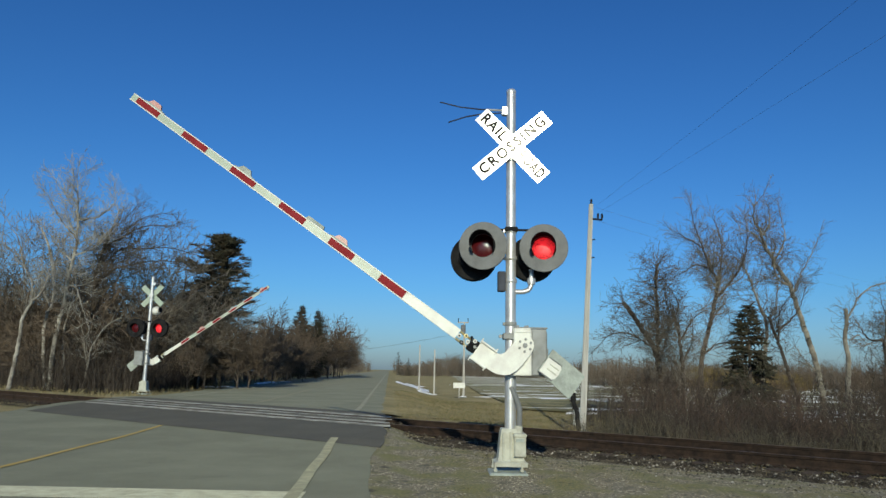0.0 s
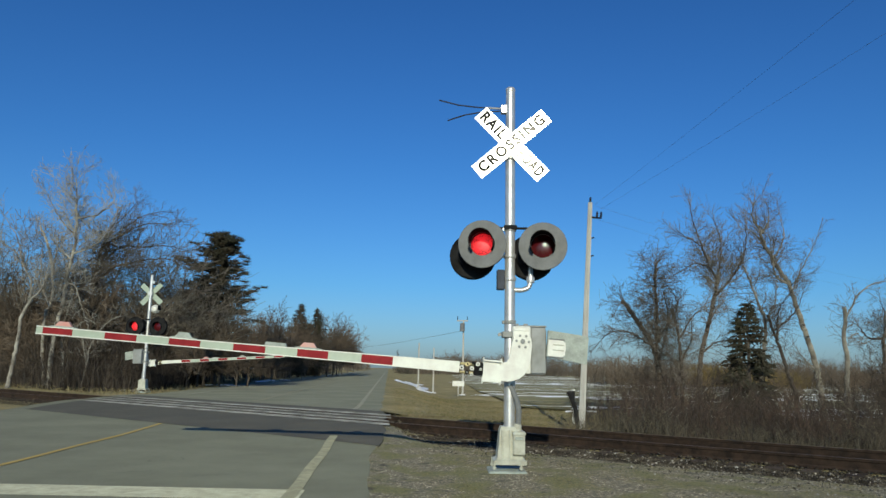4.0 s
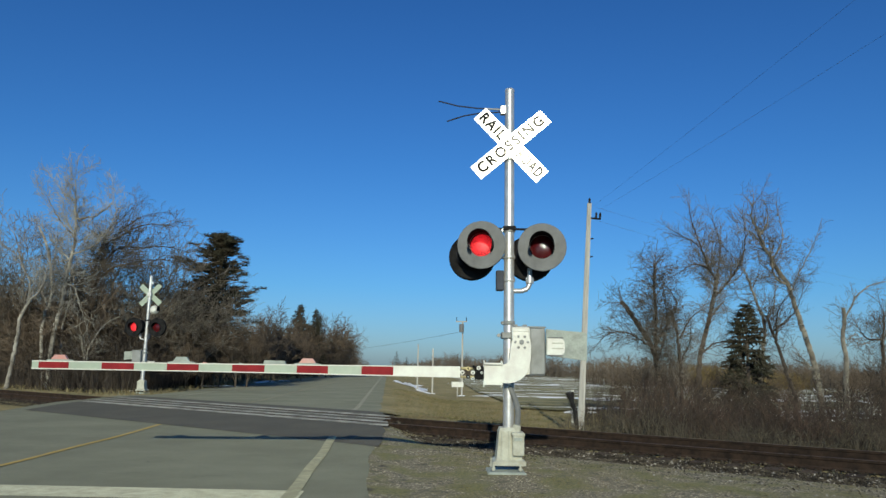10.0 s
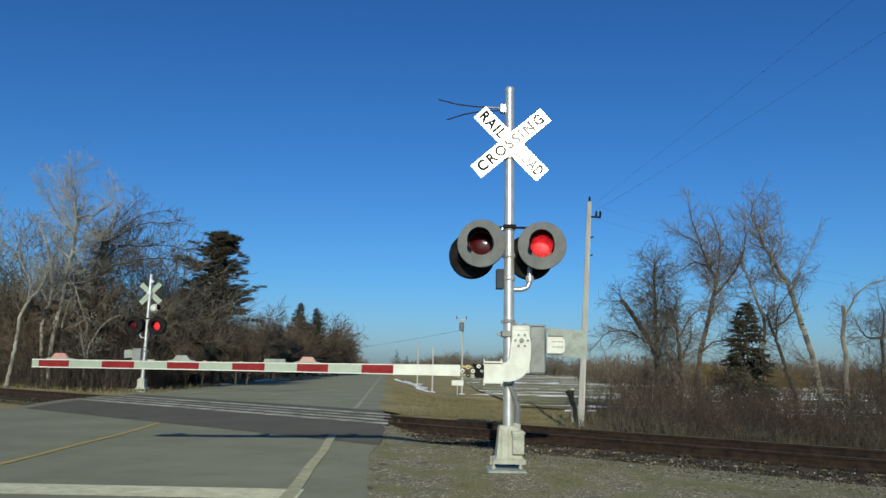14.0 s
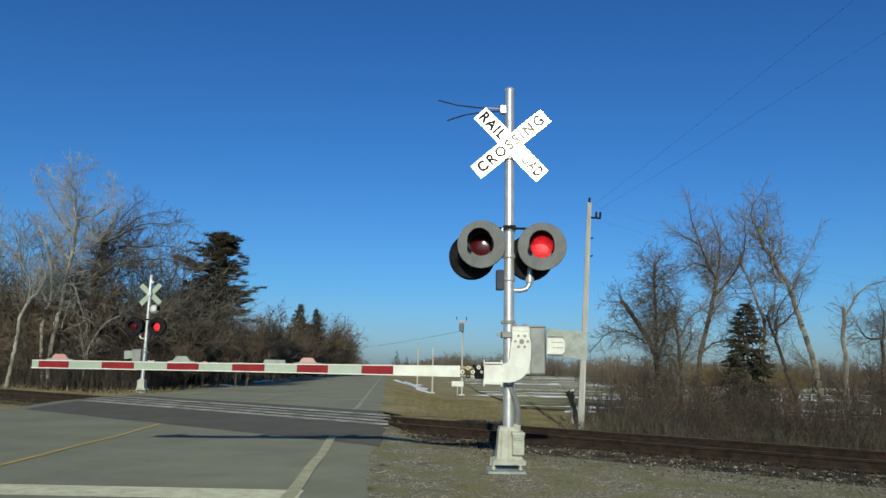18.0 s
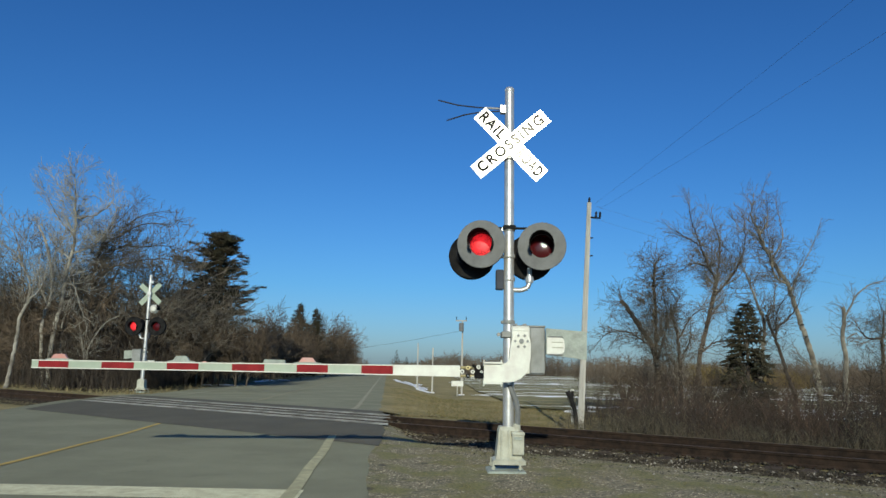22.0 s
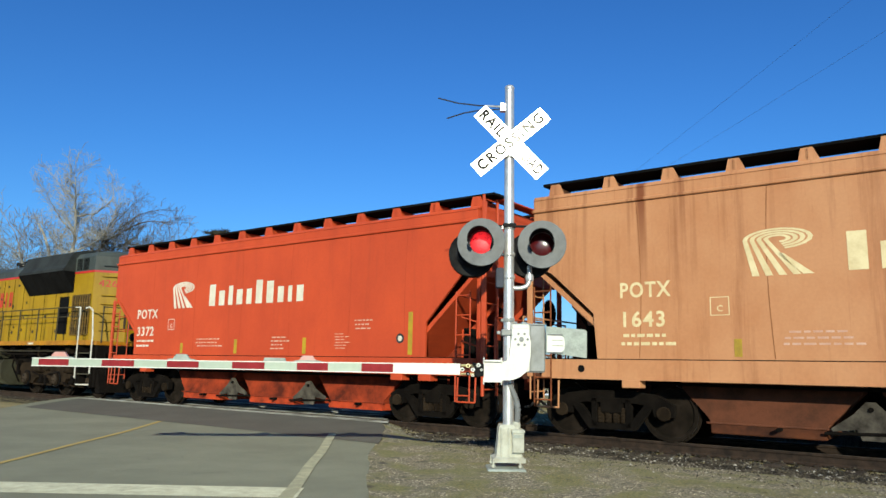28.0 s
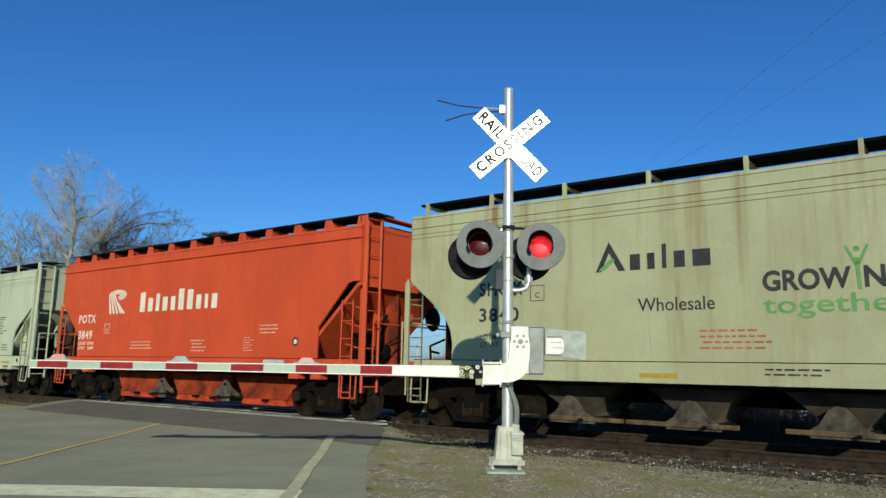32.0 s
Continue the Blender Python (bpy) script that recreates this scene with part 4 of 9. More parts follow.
def grow(r, out, p, d, rad, reach, spread, rise, dense, fine, droop=0.0):
    """A branch that thins to twigs, with side branches at each step."""
    length = reach * (rad / .02) ** .55 * r.uniform(.7, 1.3)
    n = max(3, min(7, int(length / .16)))
    for k in range(n):
        d = (d + Vector((r.gauss(0, .17), r.gauss(0, .17), r.gauss(0, .12) + rise - droop * (rad < .008)))).normalized()
        q = p + d * (length / n)
        ra, rb = rad * (1 - .6 * k / n), rad * (1 - .6 * (k + 1) / n)
        out.append((*p, *q, max(ra, fine), max(rb, fine * .7)))
        if rad > .0036 and r.random() < dense:
            side = d.orthogonal().normalized()
            side.rotate(Matrix.Rotation(r.uniform(0, 6.283), 3, d))
            ang = r.uniform(.45, 1.1) * spread
            grow(r, out, q, (d * math.cos(ang) + side * math.sin(ang)).normalized(), rb * r.uniform(.4, .7), reach, spread, rise, dense, fine, droop)
        p = q


def limbed_tree(seed, x, y, low, limbs, label, bark, twig, reach=1.0, spread=1.0, rise=.05, dense=.8, every=.22, fine=.006, droop=0.0, bare=.4, cut=()):
    """A tree whose main limbs are sketched: each has its thickness and a few places sideways and upwards; branches and twigs grow from them."""
    r = random.Random(seed)
    up = low - zg(x, y)
    thick, thin, spine = [], [], []
    for n, (rad, pts) in enumerate(limbs):
        rad *= .8
        P = [Vector((a, 0, b + up)) for a, b in pts]
        tilt, back = r.uniform(-.45, .45) * (n > 0), 0.0
        if n == 0:
            P.insert(0, Vector((P[0].x * 1.0, 0, -.25)))
        else:
            back = min(spine, key=lambda v: (v.x - P[0].x) ** 2 + (v.z - P[0].z) ** 2).y
        run, line = 0.0, []
        for k, v in enumerate(P):
            run += (v - P[k - 1]).length if k else 0
            line.append(Vector((v.x, back + tilt * run, v.z)))
        # a smooth curve through the places
        fine_line = []
        for k in range(len(line) - 1):
            p0, p1, p2, p3 = line[max(0, k - 1)], line[k], line[k + 1], line[min(len(line) - 1, k + 2)]
            m = max(2, int((p2 - p1).length / every))
            for j in range(m):
                u = j / m
                c = .5 * (2 * p1 + (p2 - p0) * u + (2 * p0 - 5 * p1 + 4 * p2 - p3) * u * u + (3 * p1 - p0 - 3 * p2 + p3) * u ** 3)
                fine_line.append(c + Vector((r.gauss(0, .012), r.gauss(0, .03), r.gauss(0, .012))))
        fine_line.append(line[-1])
        end = .62 if n == 0 else .22 if n not in cut else .7
        N = len(fine_line) - 1
        for k in range(N):
            p, q = fine_line[k], fine_line[k + 1]
            ra, rb = rad * (1 + (end - 1) * k / N), rad * (1 + (end - 1) * (k + 1) / N)
            thick.append((*p, *(q + (q - p) * .2), ra, rb))
            spine.append(p)
            if (n or k > bare * N) and r.random() < .85:
                d = (q - p).normalized()
                for _ in range(2 if r.random() < .35 else 1):
                    side = d.orthogonal().normalized()
                    side.rotate(Matrix.Rotation(r.uniform(0, 6.283), 3, d))
                    ang = r.uniform(.5, 1.15) * spread
                    grow(r, thin, q, (d * math.cos(ang) + side * math.sin(ang)).normalized(), min(.022, rb * r.uniform(.25, .55)) * (.6 if n == 0 else 1), reach, spread, rise, dense, fine, droop)
        if end < .5:
            for _ in range(3):
                d = (line[-1] - line[-2]).normalized()
                d = (d + Vector((r.gauss(0, .35), r.gauss(0, .35), r.gauss(0, .25)))).normalized()
                grow(r, thin, line[-1], d, max(.008, rad * .24), reach, spread, rise, dense, fine, droop)
    t = thing("bare_tree", pose(x, y, zg(x, y)), label, "tree")
    V, F = frusta(thick, 8)
    part("trunk", array_mesh("trunk", V, F, bark), None, t, "trunk and limbs")
    V, F = frusta(thin, 3)
    part("crown", array_mesh("crown", V, F, twig, False), None, t, "crown of bare twigs")
    return t


def pine(seed, height, label, levels, material):
    """A ragged old pine: level boughs that carry separate flat clumps of needles. levels: height, reach to both sides."""
    r = random.Random(seed)
    wood = [(0, 0, -.3, 0, 0, height * .55, .17, .11), (0, 0, height * .55, .15, 0, height * .97, .11, .03)]
    tufts = []
    hs, ls, rs = zip(*levels)
    count = int(height * 24)
    for k in range(count):
        z0 = hs[0] + (hs[-1] - hs[0]) * (k + r.random()) / count
        left, right = float(np.interp(z0, hs, ls)), float(np.interp(z0, hs, rs))
        th = r.uniform(0, 6.283)
        c, dy = math.cos(th), math.sin(th)
        L = (right if c > 0 else left) * (abs(c) + .75 * abs(dy)) * r.uniform(.45, 1.15)
        lift = r.uniform(.0, .18)
        def at(u):
            return (c * L * u, dy * L * u, z0 + L * (lift * u + .14 * u * u))
        pts = [at(u) for u in (0, .35, .7, 1)]
        for p, q in zip(pts, pts[1:]):
            wood.append((*p, *q, .032, .016))
        for u in (.25, .42, .58, .72, .86, 1.0):
            if u * L > .25 and r.random() < .8:
                p = at(u)
                tufts.append((p[0] + r.gauss(0, .18), p[1] + r.gauss(0, .18), p[2] + r.gauss(0, .08), r.uniform(.26, .5)))
    g = np.random.default_rng(seed)
    T = np.array(tufts)
    m = 34
    C = np.repeat(T[:, :3], m, 0)
    S = np.repeat(T[:, 3], m)[:, None]
    D = g.normal(0, 1, (len(C), 3))
    D /= np.linalg.norm(D, axis=1, keepdims=True)
    D = D * np.array([1, 1, .42]) + np.array([0, 0, .16])
    A = np.concatenate([C + D * S * .15, C + D * S * g.uniform(.6, 1.1, (len(C), 1)), np.full((len(C), 1), .022), np.full((len(C), 1), .006)], 1)
    t = thing("pine_tree", Matrix.Identity(4), label, "tree")
    V, F = frusta(wood, 6)
    part("trunk", array_mesh("trunk", V, F, BARK), None, t)
    V, F = frusta(A, 3)
    part("crown", array_mesh("crown", V, F, material, False), None, t, "flat clumps of dark needles")
    return t


# woods on the far side, left of the road: pale trees at the edge
limbed_tree(101, -19.15, 36.0, -.37, (
    (.15, ((0, 0), (-.07, 1.6), (-.02, 3.0), (.2, 4.4), (.33, 5.8), (.52, 7.3))),
    (.10, ((.52, 7.3), (.75, 8.6), (.82, 9.6), (.9, 10.5))),
    (.06, ((.61, 7.8), (-.17, 8.8), (-.67, 9.9))), (.06, ((.5, 7.0), (1.4, 7.3), (2.2, 7.9), (2.8, 9.1))),
    (.06, ((.75, 8.7), (1.6, 9.0), (2.15, 9.8), (2.0, 10.4))), (.045, ((.36, 5.5), (.87, 5.3), (1.4, 4.4), (1.8, 3.8))),
    (.05, ((.43, 6.7), (-.22, 7.3), (-.87, 8.3))), (.05, ((.82, 9.5), (.1, 10.1), (-.2, 10.6)))),
    "tall bare pale-barked tree at the edge of the woods", BARK_PALE, PALE_TWIG, 1.2, 1.0, .05, .95, .17, .0085, bare=.75)
limbed_tree(102, -20.7, 35.0, -.37, (
    (.13, ((0, 0), (.22, 1.3), (.34, 2.7), (.42, 3.8), (.77, 4.6))), (.07, ((.77, 4.6), (1.4, 5.1), (1.75, 6.0))),
    (.075, ((.67, 4.5), (.63, 5.3), (.06, 6.2), (-.36, 6.8), (-1.2, 7.3))), (.05, ((.06, 6.2), (-.23, 7.6), (-.78, 8.7)))),
    "bare pale-barked tree with a forked leaning trunk", BARK_PALE, PALE_TWIG, 1.15, 1.0, .05, .92, .19, .0085, bare=.8)
limbed_tree(103, -19.64, 36.5, -.40, (
    (.11, ((0, 0), (-.39, 2.8), (-.37, 3.9), (-.09, 5.0), (-.43, 7.0), (-1.1, 8.5))), (.06, ((-.23, 4.5), (-1.07, 5.6), (-1.7, 7.6)))),
    "slender bare pale tree at the edge of the woods", BARK_PALE, TWIG, 1.3, 1.0, .05, .85, .26, .009, bare=.6)
limbed_tree(104, -18.05, 37.5, -.41, (
    (.15, ((0, 0), (-.14, 2.8), (-.17, 4.6), (-.18, 6.5))), (.085, ((-.18, 6.5), (.43, 7.6), (1.4, 8.1), (2.7, 8.6), (3.9, 8.6))),
    (.075, ((-.19, 5.5), (.84, 6.4), (2.3, 6.7), (4.0, 6.8), (4.9, 6.6))), (.07, ((-.19, 6.1), (.9, 7.6), (2.2, 7.7), (3.4, 7.8), (4.4, 7.6))),
    (.06, ((-.17, 4.6), (-1.16, 5.7), (-1.8, 6.6))), (.055, ((.16, 7.3), (.76, 8.5), (1.5, 9.4), (1.9, 9.9))), (.045, ((1.4, 8.3), (2.2, 9.2), (3.2, 9.6)))),
    "wide bare tree with long arching limbs over the verge", BARK, TWIG, 1.2, .9, .045, .92, .17, .0085, bare=.5)
limbed_tree(105, -18.79, 36.8, -.40, ((.085, ((0, 0), (-.29, 1.7), (-.38, 3.1), (-.27, 4.2))), (.05, ((-.27, 4.2), (-.13, 5.7), (-.39, 6.5)))),
            "slender bare pale tree at the edge of the woods", BARK_PALE, TWIG, 1.3, 1.0, .05, .85, .26, .009)
limbed_tree(106, -17.71, 36.2, -.35, ((.06, ((0, 0), (.14, 1.4), (.31, 2.5), (.92, 3.5), (1.6, 3.9))), (.045, ((.14, 1.4), (-.14, 2.75), (-.45, 3.9)))),
            "low pale leaning sapling in the undergrowth", BARK_PALE, PALE_TWIG, 1.0, 1.0, .05, .8, .24, .008)
W3 = plant(bare_tree(13, 9.2, .09, (.12, -.02), .25, 1.0, 0, 1.05, BARK, TWIG, label="bare brown tree at the edge of the woods", leaders=3, fine=.012), -16.2, 39.5, 80)
W4 = plant(bare_tree(14, 9.8, .12, (.02, .05), .25, 1.0, 0.01, .9, BARK, TWIG, label="bare many-branched tree in the woods", leaders=3, fine=.012), -24.5, 39, 10)
W5 = plant(bare_tree(15, 8.0, .075, (-.06, .02), .15, 1.0, 0, 1.05, BARK, TWIG, label="bushy bare tree in the woods", leaders=3, fine=.012), -15.4, 41.5, 200)
BROWN_TWIG = surface("brown_dense_twigs", (0.15, 0.118, 0.088), 0.95, second=(0.082, 0.064, 0.048), scale=0.8, grain=0.15, bump=0, each=0.25)
W6 = plant(bare_tree(17, 6.5, .085, (.03, .02), .16, 1.05, 0, 1.25, BARK, BROWN_TWIG, label="low dense brown tree with twigs thickened to show", leaders=4, fine=.017, reach=.33), -15.9, 43.0, 40)
rnd = random.Random(21)
pool = (W3, W4, W5)
for x, y, h in ((-21.9, 41, 9.4), (-20.4, 41, 9.4), (-18.9, 41.5, 9.6), (-15.6, 41, 9.3), (-14.4, 42, 8.6), (-13.6, 41, 7.7), (-23.4, 40, 9.8)):
    again(pool[rnd.choice((0, 1, 2))], x, y, rnd.uniform(0, 360), h / 9.0)
# dense brown trees round the pine and along the road
for x, y, h in ((-15.0, 43, 6.4), (-12.0, 43, 4.7), (-13.0, 43.2, 4.0), (-13.8, 42.6, 5.2), (-14.2, 41.0, 3.8), (-11.6, 44.0, 4.4), (-18.3, 75, 7.2), (-17.0, 75, 8.4), (-16.1, 76, 7.4), (-15.3, 74, 6.2), (-19.2, 75, 6.2), (-15.6, 84, 7.4), (-14.9, 95, 9.2),
                (-15.6, 105, 9.6), (-14.6, 104, 7.6), (-16.4, 115, 9.6), (-17.7, 130, 9.0), (-19.2, 150, 7.0), (-21.0, 175, 6.2), (-13.9, 60, 5.0), (-15.0, 62, 6.2), (-12.9, 68, 4.2), (-14.3, 67, 5.2)):
    again(W6, x, y, rnd.uniform(0, 360), h / 6.5)
for k in range(60):
    y = rnd.uniform(46, 165)
    x = road_mid(y) - 7.5 - rnd.uniform(0, 4 + 9 * (1 - (y - 40) / 125))
    again(pool[rnd.choice((0, 1, 2))], x, y, rnd.uniform(0, 360), rnd.uniform(.55, .8))
for k in range(40):
    again(pool[rnd.choice((0, 1, 2))], -rnd.uniform(18, 50), rnd.uniform(40, 66), rnd.uniform(0, 360), rnd.uniform(.72, .95))
for k in range(22):
    again(W6, rnd.uniform(-29, -15.5), rnd.uniform(38.0, 45), rnd.uniform(0, 360), rnd.uniform(.7, 1.15))
plant(pine(31, 9.7, "tall dark ragged pine at the edge of the woods", (
    (1.6, .9, 1.1), (2.5, 1.4, 1.5), (3.4, 1.8, 1.9), (4.3, 1.9, 2.2), (5.2, 1.7, 2.5), (5.9, 1.8, 2.3), (6.6, 1.9, 1.3), (7.4, 2.1, 1.7), (8.1, 1.6, 1.4), (8.7, 1.3, .9), (9.2, .9, .9), (9.55, .4, .5)), NEEDLE), -14.3, 46.0)
P2 = plant(conifer(32, 8.7, 1.75, NEEDLE, "dark pointed pine beside the road", .55, .06, 1.4, 26, .4), -17.2, 88.0, 50)
again(P2, -15.9, 92, 200, .97)
plant(pine(36, 6.6, "dark pine hidden behind bare trees", ((2.0, 1.2, 1.2), (3.2, 1.5, 1.4), (4.3, 1.4, 1.2), (5.3, 1.0, .9), (6.2, .5, .5)), NEEDLE), -17.2, 50.0)

# trees beyond the track on the other side of the road
limbed_tree(201, 8.76, 29.5, .37, (
    (.17, ((0, 0), (-.05, 1.3), (-.3, 2.1), (-.74, 2.8), (-1.2, 3.5), (-1.45, 3.75))), (.085, ((-.09, 1.6), (-.23, 3.2), (-.42, 4.4), (-.45, 5.1))),
    (.06, ((-.3, 2.0), (-1.15, 2.5), (-1.9, 2.45), (-2.4, 1.95))), (.06, ((-.03, 1.3), (.3, 2.9), (.06, 4.2))), (.05, ((-.07, 2.25), (.55, 3.5), (0, 4.4)))),
    "low bare tree with drooping twigs and broken limbs", BARK, TWIG, 1.0, 1.1, .02, .97, 0.065, .006, .10, .3, (1,))
limbed_tree(202, 9.5, 29.0, .40, ((.10, ((0, 0), (0, 1.3), (-.09, 2.4), (-.29, 3.3))), (.06, ((-.06, 2.2), (.43, 3.1), (.78, 3.35))), (.05, ((0, 1.3), (.35, 2.2), (.3, 3.0)))),
            "small bare tree with drooping twigs", BARK, TWIG, 1.0, 1.1, .02, .97, 0.07, .006, .10, .3)
limbed_tree(203, 10.74, 30.5, .37, (
    (.15, ((0, 0), (.05, 1.4), (.39, 2.7), (.73, 4.0), (.89, 4.85))), (.075, ((.89, 4.85), (.5, 5.45), (.05, 6.4), (-.3, 7.1), (-.45, 7.7))),
    (.07, ((.82, 4.4), (1.1, 5.6), (1.2, 6.6), (1.0, 7.5))), (.07, ((.79, 4.1), (1.45, 5.0), (1.8, 5.9), (1.72, 7.0))), (.05, ((.62, 5.25), (0, 5.5), (-.6, 5.2), (-1.15, 4.9))),
    (.06, ((.12, 1.7), (.72, 2.15), (1.37, 2.3), (1.8, 2.6))), (.045, ((.1, 6.2), (-.53, 6.6), (-1.0, 6.9))), (.05, ((.61, 3.3), (1.28, 3.9), (1.56, 3.3)))),
    "bare spreading tree beyond the track", BARK, TWIG, 0.95, 1.0, .05, .97, 0.075, .006, .02, .6)
limbed_tree(204, 13.03, 30.0, .43, ((.13, ((0, 0), (.14, 1.4), (.33, 2.75), (.25, 3.4))), (.075, ((.25, 3.35), (.04, 4.3), (-.21, 5.3), (-.7, 6.0))), (.05, ((.32, 2.9), (.74, 3.7), (.88, 4.5)))),
            "pale bare tree with a short thick trunk", BARK_GREY, TWIG, 0.9, 1.0, .05, .97, 0.09, .006, .0, .6)
limbed_tree(205, 14.33, 29.7, .36, ((.11, ((0, 0), (-.27, .9), (-.49, 1.8), (-.81, 2.7), (-1.0, 3.3))), (.055, ((-.81, 2.65), (-.18, 3.15), (.22, 3.65), (.4, 4.2))), (.05, ((-.69, 2.4), (-.71, 3.5), (-.27, 4.3)))),
            "bare leaning tree with dark bark", BARK, TWIG, 0.9, 1.0, .05, .97, 0.09, .006, .0, .6)
limbed_tree(206, 16.01, 31.0, .45, (
    (.17, ((0, 0), (-.19, 1.4), (-.5, 2.6), (-.84, 3.8), (-1.1, 4.7), (-1.6, 5.5))), (.115, ((-1.6, 5.5), (-2.03, 6.5), (-2.16, 7.1), (-2.42, 7.7), (-2.34, 8.2))),
    (.075, ((-1.1, 4.7), (-1.72, 5.0), (-1.96, 5.9), (-2.03, 6.5))), (.06, ((-1.99, 6.3), (-2.5, 7.0), (-3.0, 7.1), (-3.2, 7.4))), (.06, ((-2.06, 6.9), (-1.85, 7.5), (-1.94, 8.0))),
    (.045, ((-.98, 4.3), (-.37, 5.5), (.19, 6.5), (.47, 7.1))), (.045, ((-.26, 1.1), (-.85, 1.6), (-1.26, 2.05))), (.05, ((-1.75, 5.7), (-1.03, 6.8), (-1.04, 8.2)))),
    "tall bare pale tree leaning to one side", BARK_GREY, TWIG, 0.9, 1.0, .05, .97, 0.1, .006, .0, .7)
limbed_tree(207, 16.55, 30.0, .38, ((.15, ((0, 0), (.08, 1.5), (.03, 2.4), (.17, 3.3), (.13, 3.7))), (.05, ((.19, 3.3), (.58, 4.1), (1.1, 4.6), (1.8, 4.8), (2.5, 4.7))), (.035, ((.22, 2.4), (.71, 2.65), (1.14, 2.2)))),
            "broken pale tree trunk with one arching branch", BARK_GREY, TWIG, .8, 1.0, .03, .8, .24, .0066, .0, .6)
limbed_tree(208, 18.63, 31.0, .38, ((.12, ((0, 0), (.15, 1.5), (.15, 2.5))), (.07, ((.15, 2.5), (-.45, 2.5), (-.89, 3.0))), (.06, ((.13, 2.2), (.13, 3.45), (-.09, 4.0))), (.06, ((.2, 2.5), (.72, 3.5), (.7, 4.7)))),
            "bare dark tree with spreading limbs", BARK, TWIG, 1.0, 1.0, .04, .97, 0.09, .006, .02, .5)
for x, y, h in ((7.9, 31.2, 2.4), (9.2, 31.6, 2.9), (10.1, 30.9, 2.6), (11.5, 31.8, 2.8), (14.8, 31.6, 2.4), (17.6, 31.4, 2.9), (19.0, 31.8, 3.6), (20.2, 31.0, 3.4), (18.4, 30.2, 2.5), (21.4, 33.0, 4.2)):
    again(W6, x, y, x * 47, h / 6.5)
plant(conifer(33, 4.7, 1.15, NEEDLE, "small dark spruce among bare trees", .14, .04, 1.1, 24), 12.4, 29.5, 0)


def stems(name, places, h0, h1, seed, material, label, lean=.25, fork=2, rad=.007, category="brush"):
    """Thin bare stems, each with a few side twigs, in one mesh."""
    r = np.random.default_rng(seed)
    P = np.asarray(places, dtype=float)
    c = len(P)
    lump = np.sin(P[:, 0] * .9 + 1) * np.sin(P[:, 1] * 1.1) + .6 * np.sin(P[:, 0] * 2.3 - P[:, 1] * 1.7)
    H = r.uniform(h0, h1, c) * r.uniform(.6, 1.0, c) * np.clip(.78 + .42 * lump, .28, 1.3)
    D = r.normal(0, lean, (c, 2))
    segs = []
    base = P
    m1 = base + np.stack([D[:, 0] * H * .4, D[:, 1] * H * .4, H * .5], 1)
    m2 = m1 + np.stack([D[:, 0] * H * .7 + r.normal(0, .06, c) * H, D[:, 1] * H * .7 + r.normal(0, .06, c) * H, H * .5 * r.uniform(.7, 1, c)], 1)
    one = np.ones((c, 1))
    R = rad * r.uniform(.7, 1.5, (c, 1))
    segs += [np.concatenate([base, m1, R, R * .7], 1), np.concatenate([m1, m2, R * .7, R * .25], 1)]
    for k in range(fork):
        s = r.uniform(.2, .9, (c, 1))
        a = np.where(s < .5, base + (m1 - base) * s * 2, m1 + (m2 - m1) * (s - .5) * 2)
        L = H[:, None] * r.uniform(.18, .45, (c, 1))
        d = np.concatenate([r.normal(0, .6, (c, 2)), r.uniform(.3, 1, (c, 1))], 1)
        d /= np.linalg.norm(d, axis=1, keepdims=True)
        segs.append(np.concatenate([a, a + d * L, R * .5, R * .2], 1))
    V, F = frusta(np.concatenate(segs), 3)
    return bulk(name, V, F, material, label, category)


def patch(count, seed, inside):
    """Random ground places that lie inside a stretch of the plan."""
    r = np.random.default_rng(seed)
    out = []
    while sum(len(o) for o in out) < count:
        x, y, keep = inside(r, 4000)
        x, y = x[keep], y[keep]
        out.append(np.stack([x, y, ground_z(x, y) - .03], 1))
    return np.concatenate(out)[:count]


def behind_track(q0, q1, a0, a1, clump=.0):
    def f(r, n):
        q, a = r.uniform(q0, q1, n), r.uniform(a0, a1, n)
        a = a + .4 * (q - 4)
        x, y = ACROSS.x * (q + AWAY) + ALONG.x * a, ACROSS.y * (q + AWAY) + ALONG.y * a
        lump = np.sin(x * 1.1) * np.sin(y * 1.3 + 1) + np.sin(x * 2.3 + y) * .5
        return x, y, (lump > r.uniform(-.7, clump + .5, n)) & (road_off(x, y) > 8)
    return f


def left_woods(x0, x1, y0, y1):
    def f(r, n):
        x, y = r.uniform(x0, x1, n), r.uniform(y0, y1, n)
        q = x * ACROSS.x + y * ACROSS.y - AWAY
        return x, y, (x < road_mid(y) - 6.6) & (q > 4.0)
    return f


stems("brush", patch(4600, 51, behind_track(3.4, 9.5, -9, 7.2, .1)), .5, 1.45, 52, BRUSH, "dense bare brown brush behind the track", .38, 5, .0055)
RED_BRUSH = surface("reddish_brush_stems", (0.105, 0.072, 0.056), 0.95, second=(0.056, 0.043, 0.035), scale=0.5, grain=0.1, bump=0, island=0.4)
stems("brush", patch(2200, 58, behind_track(5, 11, -9, 7.2, -.1)), .9, 2.1, 59, RED_BRUSH, "reddish bare brush in clumps behind the track", .34, 5, .006)
stems("brush", patch(2400, 53, behind_track(8, 16, -14, 9, .5)), .8, 2.6, 54, BRUSH, "tall bare brush and saplings", .2, 3)
stems("brush", patch(1300, 91, behind_track(11, 17.5, -9, 6.5, .4)), .8, 2.5, 92, BRUSH, "tall brown brush round the feet of the trees", .3, 7, .006)
